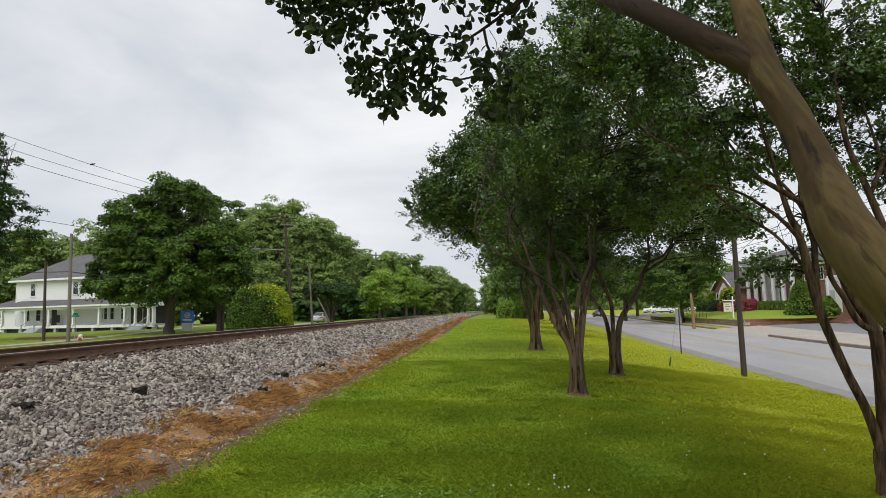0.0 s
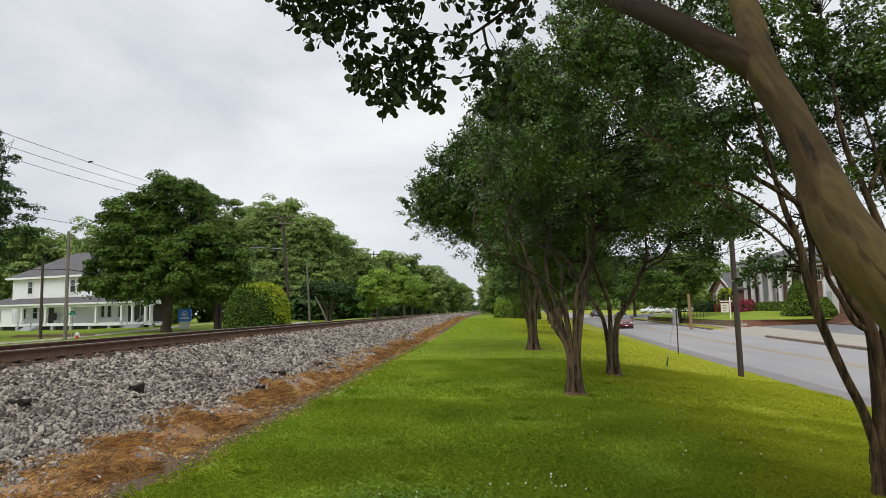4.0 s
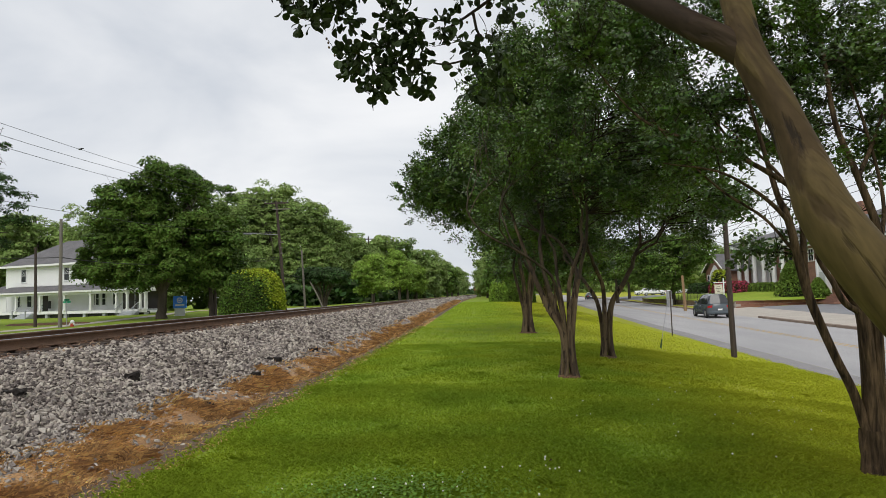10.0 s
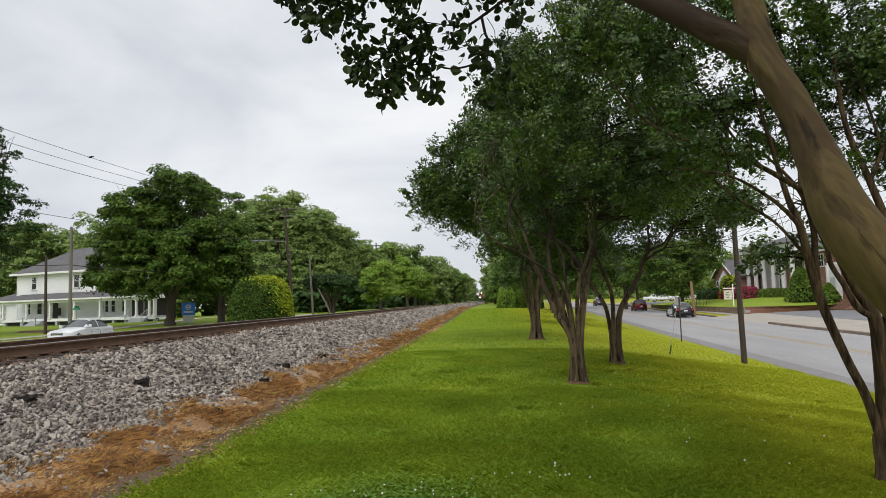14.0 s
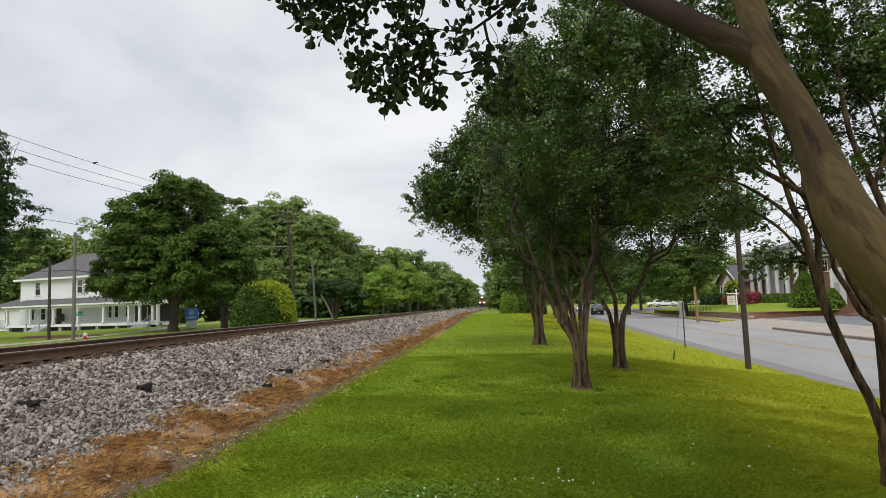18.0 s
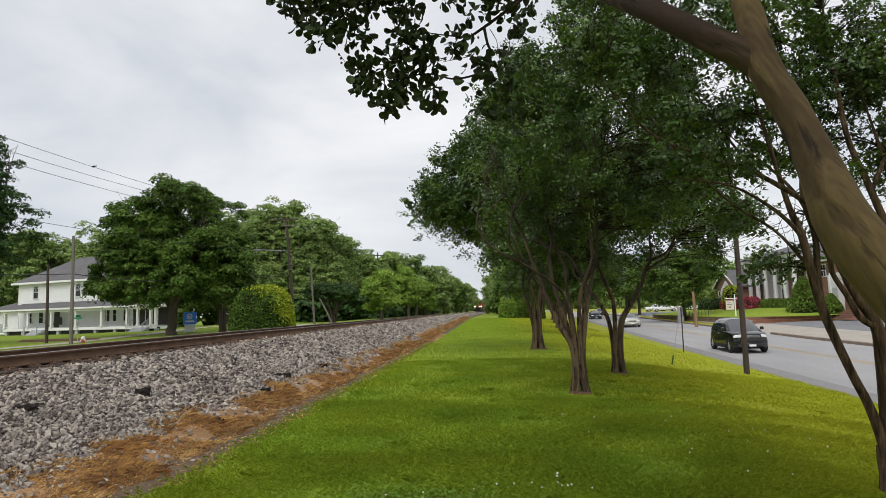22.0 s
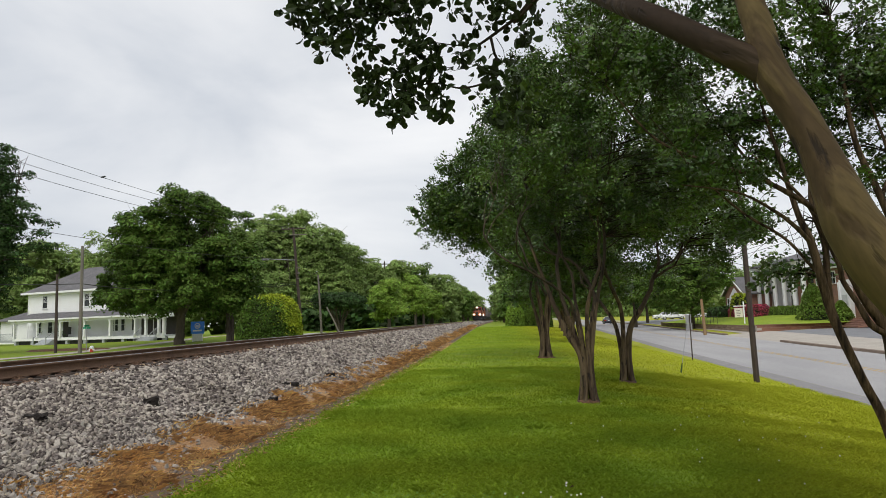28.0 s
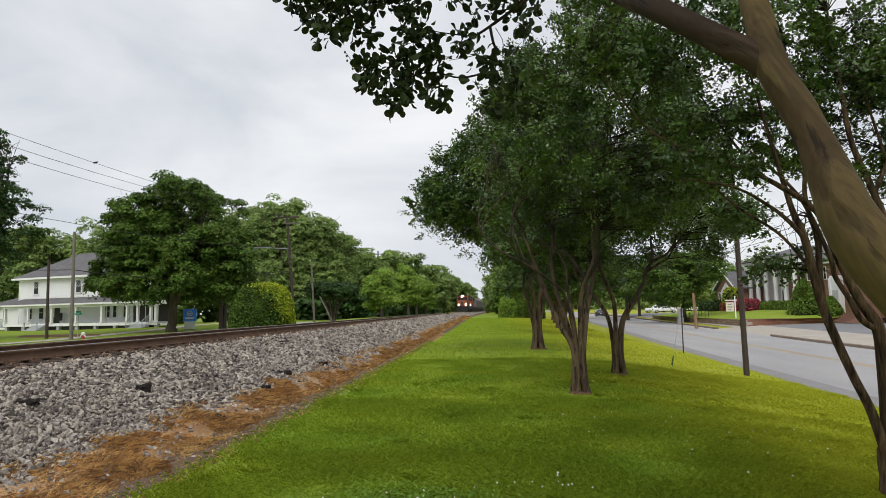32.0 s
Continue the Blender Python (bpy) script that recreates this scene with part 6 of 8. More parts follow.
    d = part("gable_entry", prism([(90.9, 0.8), (94.4, 0.8), (94.4, 3.4), (92.65, 4.5), (90.9, 3.4)], "x", 32.86, 32.99), M["white"], b, "white pointed entrance surround")
    part("gable_door", box(32.80, 92.0, 0.85, 32.855, 93.3, 3.0), M["porch_dark"], d)
    for y in (89.6, 95.3):
        window(b, y, 33.0, 1.6, 0.7, 1.5, along="y")


brick_building()
sg = thing("lawn_sign", "cream hanging sign board on a white post", "sign", at=(25.2, 70, float(lawn_z(25.2, 70))), rz=-25)
part("post", box(0.42, -0.06, -0.1, 0.54, 0.06, 2.35, 0.01), M["white"], sg)
part("arm", box(-0.5, -0.04, 1.85, 0.7, 0.04, 1.95), M["white"], sg)
bd = part("board", box(-0.42, -0.035, 0.72, 0.36, 0.035, 1.68, 0.01), M["cream"], sg)
for k, w in enumerate((0.35, 0.5, 0.4, 0.25)):
    part("text_bar", box(-0.05 - w / 2, -0.042, 1.42 - 0.17 * k, -0.05 + w / 2, -0.037, 1.47 - 0.17 * k), M["bark_grey"], bd)

ROWS = "shrubs before the brick building"
for k in range(8):
    shrub("round_shrub", "small clipped dark green shrub by the columns", 33.2, 82.2 - 1.3 * k, 0.60, 0.56, 1.12, 30 + k, M["leaf_shrub"], 1300, 0.09, ROWS, square=2.3, base_z=0.72)
for k in range(5):
    shrub("azalea_bush", "azalea bush covered in crimson bloom", 32.2 - 0.3 * (k % 2), 90.0 - 1.9 * k, 1.1, 1.1, 1.55, 50 + k, M["leaf_red"], 2000, 0.11, "crimson azaleas", base_z=0.62)
def cone_shrub(x, y, r, h, seed, label):
    rg = np.random.default_rng(seed)
    root = thing("conical_evergreen", label, "shrub", at=(x, y, float(lawn_z(x, y)) - 0.1))
    n = 5200
    t = rg.uniform(0, 1, n) ** 0.7
    a = rg.uniform(0, 6.28, n)
    rr = r * (1.02 - t) ** 0.65 * (0.85 + 0.18 * rg.uniform(0, 1, n) + 0.08 * np.sin(a * 5 + t * 9))
    p = np.stack([rr * np.cos(a), rr * np.sin(a), 0.05 + t * h], 1)
    v, f = leaves(p, 0.15, rg, up=0.4)
    raw("foliage", v, f, M["leaf_shrub"], root)["kind"] = "stuff"
    # dark cone in place of the shade behind the leaves
    part("shade_core", cyl((0, 0, 0), (0, 0, h * 0.9), r * 0.82, 0.05, 12), M["core"], root)
    part("stem", cyl((0, 0, -0.2), (0, 0, 0.4), 0.08), M["bark_grey"], root)


cone_shrub(31.9, 68.2, 1.65, 3.6, 1, "tall conical green evergreen before the building")
cone_shrub(33.2, 65.6, 1.1, 1.9, 2, "low wide green bush by the brick steps")
shrub("round_shrub", "large light green shrub by the gabled wing", 32.2, 88.6, 1.3, 1.3, 3.2, 71, M["leaf_hedge"], 900, 0.2, ROWS, base_z=0.6)
for k in range(3):
    shrub("round_shrub", "dark green shrub before the gabled wing", 31.4, 92 + 2.4 * k, 1.0, 1.0, 1.5, 74 + k, M["leaf_dark"], 500, 0.18, ROWS, base_z=0.55)
hr = thing("hand_railing", "black iron handrail on the lawn steps", "railing", at=(24.9, 76, -0.1))
for k in range(9):
    part("picket", cyl((0, 1.2 * k, 0), (0, 1.2 * k, 0.95), 0.02, sides=6), M["wire"], hr)
part("top_rail", cyl((0, 0, 0.95), (0, 9.6, 0.95), 0.025, sides=6), M["wire"], hr)

# low woods and hedges that close the distance
def thicket(label, pts, seed, leaf_mat, n=5200, leaf=0.7, height=7.0):
    rg = np.random.default_rng(seed)
    p = np.array(pts, float)
    seg = rg.integers(0, len(p) - 1, n)
    u = rg.uniform(0, 1, n)
    xy = p[seg] + (p[seg + 1] - p[seg]) * u[:, None] + rg.normal(0, 1.6, (n, 2))
    tops = np.array([height * (0.72 + 0.5 * noise.noise((a * 0.09, b * 0.09, seed))) for a, b in xy])
    z = rg.uniform(0, 1, n) ** 0.8 * tops
    v, f = leaves(np.stack([xy[:, 0], xy[:, 1], z + ground_z(xy[:, 0], xy[:, 1])], 1), leaf, rg, up=0.3)
    ob = raw("thicket", v, f, leaf_mat)
    return tagged(ob, label, "thicket", kind="stuff")


thicket("dense green thicket behind the white house", [(-150, 70), (-110, 88), (-75, 104), (-40, 112), (-20, 122)], 1, M["leaf_wood"], 9000, 0.9, 10.0)
# dark leaves here paint the deep shade under the far trees
thicket("shady hedge row along the far street", [(-30, 92), (-21, 104), (-19, 130), (-18, 170), (-17, 230), (-14, 300), (-10, 420), (4, 520)], 2, M["leaf_dark"], 9000, 0.7, 5.0)
thicket("dense green wood at the end of the street", [(3, 540), (40, 480), (60, 300), (70, 160), (90, 120), (140, 90), (200, 30)], 3, M["leaf_wood"], 16000, 1.6, 12.0)
thicket("green thicket along the end of the verge", [(9, 150), (9, 210), (10, 300), (14, 420)], 4, M["leaf_maple"], 5000, 0.8, 6.0)
thicket("dense green wood on the far left", [(-150, 70), (-170, 20), (-160, -60)], 5, M["leaf_wood"], 3000, 1.3, 12.0)

dt = thing("dead_branch", "bare dead twigs at the top of the dark oak", "branch", at=(-39.5, 49, 12.0))
rg = np.random.default_rng(9)
tw = []
for k in range(14):
    a = rg.uniform(-0.6, 0.9)
    e = np.array([2.6 * math.sin(a) + rg.normal(0, 0.3), rg.normal(0, 0.6), 2.0 + 1.6 * math.cos(a) + rg.normal(0, 0.3)])
    ln = limb_to((rg.normal(0, 0.5), 0, -1.0), e, rg, 0.1)
    tw.append(tube(ln, np.linspace(0.05, 0.012, len(ln)), 5))
    for j in range(4):
        i = rg.integers(2, len(ln))
        tw.append(tube(limb_to(ln[i], ln[i] + rg.normal(0, 0.45, 3) + np.array([0.1, 0, 0.3]), rg, 0.05, 4), np.linspace(0.02, 0.008, 5), 4))
v, f = merged(tw)
raw("bare_branchwork", v, f, M["bark_grey"], dt)["kind"] = "stuff"


# ---- vehicles ----
def paint(name, color, tint=None):
    return mat(name, color, 0.2, vary=0.12, scale=1.5, grain=0.03, spec=0.4, coat=0.5, tint=tint)


def loft_x(outline, slices):
    """Side outline of (y, z) repeated at several x, each drawn in by (dy, dz) about the middle."""
    bm = bmesh.new()
    rings = []
    ys, zs = [p[0] for p in outline], [p[1] for p in outline]
    cy, cz = (min(ys) + max(ys)) / 2, (min(zs) + max(zs)) / 2
    for x, k in slices:
        rings.append([bm.verts.new((x, cy + (y - cy) * (1 - k * 0.5), cz + (z - cz) * (1 - k))) for y, z in outline])
    n = len(outline)
    for a, b in zip(rings, rings[1:]):
        for i in range(n):
            bm.faces.new((a[i], a[(i + 1) % n], b[(i + 1) % n], b[i]))
    bm.faces.new(rings[0][::-1]), bm.faces.new(rings[-1])
    bmesh.ops.recalc_face_normals(bm, faces=bm.faces)
    return bm


def arch(y, r, z0, n=7):
    return [(y - r * math.cos(math.pi * i / (n - 1)), z0 + r * math.sin(math.pi * i / (n - 1))) for i in range(n)]


def wheel_mesh(r, w):
    bm = bmesh.new()
    prof = [(-w / 2, r * 0.62), (-w / 2, r * 0.92), (-w * 0.36, r), (w * 0.36, r), (w / 2, r * 0.92), (w / 2, r * 0.62)]
    n = 20
    rings = [[bm.verts.new((x, q * math.cos(6.2832 * k / n), q * math.sin(6.2832 * k / n))) for k in range(n)] for x, q in prof]
    for a, b in zip(rings, rings[1:]):
        for k in range(n):
            bm.faces.new((a[k], a[(k + 1) % n], b[(k + 1) % n], b[k]))
    bmesh.ops.recalc_face_normals(bm, faces=bm.faces)
    return bm


def rim_mesh(r, w, spokes=5):
    bm = bmesh.new()
    for sx in (-1, 1):
        cyl((sx * w * 0.30, 0, 0), (sx * w * 0.36, 0, 0), r * 0.64, r * 0.62, 20, bm)
        for k in range(spokes):
            a = 6.2832 * k / spokes
            m = Matrix.Rotation(a, 4, "X")
            bmesh.ops.create_cube(bm, size=1.0, matrix=m @ Matrix.Translation((sx * w * 0.40, 0, r * 0.33)) @ Matrix.Diagonal((w * 0.1, r * 0.14, r * 0.5, 1)))
        cyl((sx * w * 0.36, 0, 0), (sx * w * 0.46, 0, 0), r * 0.14, r * 0.12, 10, bm)
    return bm


def bumper(x0, y0, z0, x1, y1, z1):
    """A long rounded bar, cut across so that it can follow the body's curve."""
    bm = box(x0, y0, z0, x1, y1, z1, 0.035)
    for t in np.linspace(x0, x1, 11)[1:-1]:
        bmesh.ops.bisect_plane(bm, geom=bm.verts[:] + bm.edges[:] + bm.faces[:], plane_co=(t, 0, 0), plane_no=(1, 0, 0))
    return bm


def car(name, label, color, L=4.6, W=1.78, H=1.45, hood=0.92, tail=0.98, cab=(0.95, 0.25, -1.15, -1.85), r=0.32, two_tone=None, category="car", rack=False, clear=0.2, hood_front=0.74):
    """Forward is +y, the ground z = 0. cab: where the windscreen starts, where the roof begins and ends, where the rear glass ends."""
    root = thing(name, label, category, "passing cars" if name != "parked_car" else "parked cars")
    f, b = L / 2, -L / 2
    wf, wb = f - 0.82, b + 0.80
    belt = hood + 0.06
    out = [(b + 0.03, clear + 0.12)] + [(b + 0.25, clear)] + arch(wb, r + 0.06, clear) + arch(wf, r + 0.06, clear) + [(f - 0.25, clear), (f - 0.03, clear + 0.12), (f, 0.55), (f - 0.06, hood_front), (f - 0.35, hood_front + 0.10)]
    out += [(cab[0] + 0.25, hood), (cab[0], belt), (cab[3], belt + 0.02), (b + 0.10, tail), (b, tail - 0.18), (b - 0.02, 0.55)]
    def shaped(bm):
        """Plan taper, rounded corners, tumblehome and crowned panels of a car body."""
        for q in bm.verts:
            x, y, z = q.co
            e = max(0.0, (abs(y) - (L / 2 - 1.0)) / 1.0)
            x *= 1 - 0.10 * e * e - (0.075 * ((z - 0.62) / (belt - 0.62)) ** 1.4 if z > 0.62 else 0.0) - (0.25 * (0.36 - z) if z < 0.36 else 0.0)
            k = abs(q.co.x) / (W / 2)
            y -= math.copysign(0.30 * k ** 3.5 * min(1.0, e), y)
            if z > 0.62:
                z -= 0.07 * k ** 3 * min(1.0, (z - 0.62) / 0.2)
            q.co = (x, y, z)
        return bm

    slabs = [(-W / 2, 0.075), (-W / 2 + 0.02, 0.028), (-W / 2 + 0.07, 0.0)] + [(t * W, 0.0) for t in (-0.38, -0.25, -0.12, 0.0, 0.12, 0.25, 0.38)] + [(W / 2 - 0.07, 0.0), (W / 2 - 0.02, 0.028), (W / 2, 0.075)]
    body = part("body", shaped(loft_x(out, slabs)), color, root, smooth=True)
    z0, w0, w1 = belt - 0.05, W / 2 - 0.095, W / 2 - 0.26
    # a rounded cabin in stations along y, with its glass a little proud of it
    mid = (cab[1] + cab[2]) / 2
    ys = list(np.linspace(cab[0], cab[1], 5)) + list(np.linspace(cab[1], mid + 0.04, 4)[1:]) + [mid - 0.04] + list(np.linspace(mid - 0.04, cab[2], 4)[1:]) + list(np.linspace(cab[2], cab[3], 5)[1:])
    K = 17
    G = []
    for y in ys:
        u = min(1.0, max(0.0, (cab[0] - y) / (cab[0] - cab[1])), max(0.0, (y - cab[3]) / (cab[2] - cab[3])))
        crown = 0.05 * (1 - ((y - mid) / (cab[1] - cab[2]) * 2) ** 2) if cab[2] <= y <= cab[1] else 0.0
        h = (H - 0.05 - z0) * u ** 0.92 + crown + 0.012
        sec = []
        for k in range(K):
            a = math.pi * k / (K - 1)
            c, s = math.cos(a), math.sin(a)
            z = h * abs(s) ** 0.62
            x = -math.copysign(abs(c) ** 0.5, c) * (w0 + (w1 - w0) * z / (H - z0))
            e = max(0.0, (abs(y) - (L / 2 - 1.0)) / 1.0)
            x *= 1 - 0.10 * e * e
            sec.append(Vector((x, y - math.copysign(0.30 * (abs(x) / (W / 2)) ** 3.5 * min(1.0, e), y), z0 + z)))
        G.append(sec)

    def skin(cells, lift):
        bm, at = bmesh.new(), {}
        for i, k in cells:
            q = []
            for p in ((i, k), (i, k + 1), (i + 1, k + 1), (i + 1, k)):
                if p not in at:
                    g = G[p[0]][p[1]]
                    o = Vector((g.x, (g.y - mid) * 0.35, (g.z - z0) * 1.2 + 0.05)).normalized()
                    at[p] = bm.verts.new(g + o * lift)
                q.append(at[p])
            bm.faces.new(q)
        return bm

    n = len(ys) - 1
    bm = skin([(i, k) for i in range(n) for k in range(K - 1)], 0.0)
    bmesh.ops.recalc_face_normals(bm, faces=bm.faces)
    part("cabin", bm, two_tone or color, root, smooth=True)
    part("windscreen", skin([(i, k) for i in range(0, 4) for k in range(4, K - 5)], 0.008), M["windscreen"], root, smooth=True)
    part("rear_window", skin([(i, k) for i in range(n - 4, n) for k in range(4, K - 5)], 0.008), M["car_glass"], root, smooth=True)
    for s in "lr":
        ks = range(0, 4) if s == "l" else range(K - 5, K - 1)
        for i0, i1 in ((2, 7), (8, n - 2)):
            part("side_window", skin([(i, k) for i in range(i0, i1) for k in ks], 0.008), M["car_glass"], root, smooth=True)
        sx = -1 if s == "l" else 1
        part("mirror", box(sx * W / 2 - 0.02 - 0.1 * (sx < 0) + 0.0, cab[0] - 0.35, belt - 0.02, sx * W / 2 + 0.10 + 0.02 * (sx < 0) - 0.08 * (sx < 0), cab[0] - 0.22, belt + 0.13, 0.02), color, root)
        part("headlight", shaped(box(sx * (W / 2 - 0.22) - 0.19, f - 0.36, hood_front - 0.155, sx * (W / 2 - 0.22) + 0.19, f + 0.004, hood_front - 0.01, 0.045)), M["lamp_white"], root)
        part("tail_light", shaped(box(sx * (W / 2 - 0.17) - 0.16, b - 0.022, tail - 0.30, sx * (W / 2 - 0.17) + 0.16, b + 0.22, tail - 0.12, 0.03)), M["lamp_red"], root)
        for y in (wf, wb):
            wh = part("wheel", wheel_mesh(r, 0.2), M["black"], root)
            wh.matrix_local = pose(sx * (W / 2 - 0.13), y, r)
            part("rim", rim_mesh(r, 0.2), M["alloy"], wh)
        part("door_handle", shaped(box(sx * (W / 2 - 0.005) - 0.012, -0.35, belt - 0.16, sx * (W / 2 - 0.005) + 0.012, -0.17, belt - 0.12)), M["metal_grey"] if not two_tone else color, root)
        part("sill", box(sx * (W / 2 - 0.10) - 0.05, wb + 0.45, clear - 0.02, sx * (W / 2 - 0.10) + 0.05, wf - 0.45, clear + 0.08), M["black"], root)
        for y in (cab[0] - 0.55, (cab[1] + cab[2]) / 2 - 0.1):
            part("door_seam", shaped(box(sx * (W / 2 - 0.006) - 0.006, y - 0.005, 0.36, sx * (W / 2 - 0.006) + 0.007, y + 0.005, 0.62, bm=box(sx * (W / 2 - 0.006) - 0.006, y - 0.005, 0.62, sx * (W / 2 - 0.006) + 0.007, y + 0.005, belt - 0.10))), M["loco_dark"], root)
        if clear > 0.23:
            part("cladding", box(sx * (W / 2 - 0.01) - 0.02, wb + r + 0.08, clear + 0.02, sx * (W / 2 - 0.01) + 0.02, wf - r - 0.08, clear + 0.16, 0.01), M["black"], root)
        part("fog_lamp", shaped(box(sx * (W / 2 - 0.30) - 0.10, f - 0.05, 0.33, sx * (W / 2 - 0.30) + 0.10, f + 0.032, 0.41, 0.02)), M["loco_dark"], root)
    gr = part("grille", shaped(box(-0.40, f - 0.10, hood_front - 0.19, 0.40, f + 0.012, hood_front - 0.05, 0.03)), M["loco_dark"], root)
    for k in range(3):
        part("grille_bar", box(-0.37, f - 0.02, hood_front - 0.165 + 0.042 * k, 0.37, f + 0.018, hood_front - 0.15 + 0.042 * k), M["chrome"], gr)
    part("lower_intake", shaped(box(-0.48, f - 0.06, clear + 0.07, 0.48, f + 0.028, clear + 0.16, 0.02)), M["black"], root)
    part("front_bumper", shaped(bumper(-W / 2 + 0.05, f - 0.22, 0.30, W / 2 - 0.05, f + 0.025, 0.50)), color, root, smooth=True)
    part("rear_bumper", shaped(bumper(-W / 2 + 0.05, b - 0.05, 0.34, W / 2 - 0.05, b + 0.22, 0.56)), color, root, smooth=True)
    part("number_plate", box(-0.16, b - 0.062, 0.60, 0.16, b - 0.02, 0.72), M["sign_white"], root)
    part("front_plate", box(-0.16, f + 0.026, 0.34, 0.16, f + 0.034, 0.44), M["sign_white"], root)
    part("underbody", box(-W / 2 + 0.24, b + 0.3, clear - 0.03, W / 2 - 0.24, f - 0.3, clear + 0.32), M["black"], root)
    if rack:
        for sx in (-1, 1):
            part("roof_rail", cyl((sx * (w1 - 0.08), cab[1] - 0.15, H + 0.05), (sx * (w1 - 0.08), cab[2] + 0.2, H + 0.05), 0.02, sides=6), M["metal_grey"], root)
    if two_tone:
        for sx in (-1, 1):
            part("door_panel", shaped(box(sx * (W / 2 + 0.002) - 0.006, -0.95, 0.36, sx * (W / 2 + 0.002) + 0.006, 0.95, 0.62, bm=box(sx * (W / 2 + 0.002) - 0.006, -0.95, 0.62, sx * (W / 2 + 0.002) + 0.006, 0.95, belt - 0.06))), two_tone, root, "white front and rear doors")
    return root


RED, DARK_RED = paint("deep_red_paint", (0.13, 0.008, 0.012)), paint("cherry_red_paint", (0.17, 0.008, 0.012))
SLATE, BLACK = paint("slate_blue_grey_paint", (0.085, 0.105, 0.12)), paint("black_paint", (0.006, 0.0065, 0.008))
BEIGE, WHITE_CAR, NAVY = paint("pale_champagne_paint", (0.50, 0.50, 0.44)), paint("white_car_paint", (0.72, 0.73, 0.75)), paint("dark_blue_grey_paint", (0.035, 0.04, 0.05))
CARS = {
    "red_sedan": car("sedan", "deep red four-door sedan on the street", DARK_RED, 4.75, 1.8, 1.42, cab=(0.95, 0.2, -0.95, -1.75)),
    "suv": car("suv", "slate grey off-road wagon with a roof rack", SLATE, 4.75, 1.88, 1.86, hood=1.08, tail=1.12, cab=(1.0, 0.35, -1.95, -2.3), r=0.38, rack=True, clear=0.27, hood_front=0.95),
    "wagon": car("hatchback", "cherry red high-roofed retro hatchback", RED, 4.3, 1.72, 1.6, hood=1.0, tail=1.05, cab=(0.75, 0.2, -1.5, -2.0), r=0.32),
    "patrol": car("sedan", "black sedan with white doors and roof", BLACK, 5.05, 1.9, 1.48, cab=(1.0, 0.25, -0.95, -1.85), two_tone=WHITE_CAR),
    "hatch": car("hatchback", "dark red small hatchback facing oncoming", RED, 4.14, 1.7, 1.53, hood=0.98, tail=1.05, cab=(1.05, 0.2, -1.45, -1.95), r=0.3),
    "black_suv": car("suv", "black compact sport utility car", BLACK, 4.55, 1.82, 1.68, hood=1.06, tail=1.12, cab=(1.15, 0.42, -1.75, -2.15), r=0.36, clear=0.24, hood_front=0.95),
    "beige": car("sedan", "pale champagne four-door sedan", BEIGE, 4.95, 1.85, 1.46, hood=0.94, cab=(1.02, 0.22, -1.05, -1.95), hood_front=0.76),
    "dark": car("sedan", "dark blue-grey four-door sedan", NAVY, 4.7, 1.8, 1.46, hood=0.95, cab=(1.05, 0.22, -1.05, -1.95), hood_front=0.78),
    "white": car("sedan", "white four-door sedan on the street beyond the rails", WHITE_CAR, 4.8, 1.82, 1.45, cab=(0.95, 0.25, -1.0, -1.8)),
    "silver": car("sedan", "silver sedan going away beyond the rails", paint("silver_paint", (0.42, 0.43, 0.44)), 4.6, 1.78, 1.45),
}
src = car("parked_car", "white pickup-like wagon parked far down the street", WHITE_CAR, 5.3, 1.9, 1.75, hood=1.1, tail=1.15, cab=(0.9, 0.3, -0.8, -1.1), r=0.37, clear=0.3, hood_front=0.98)
src.matrix_world = pose(39.5, 150, gz(39.5, 150) + 0.01, 0, 0, 85)
for x, y, rz in ((45.5, 152, 88), (40.0, 160, 92), (50.5, 156, 95)):
    copy_thing(src, pose(x, y, gz(x, y) + 0.01, 0, 0, rz))
par = car("parked_car", "dark car waiting far down the street", NAVY, 4.6, 1.8, 1.5)
par.matrix_world = pose(road_edge(140) + 6.5, 140, float(road_z(140)) + 0.015, 0, 0, -3)


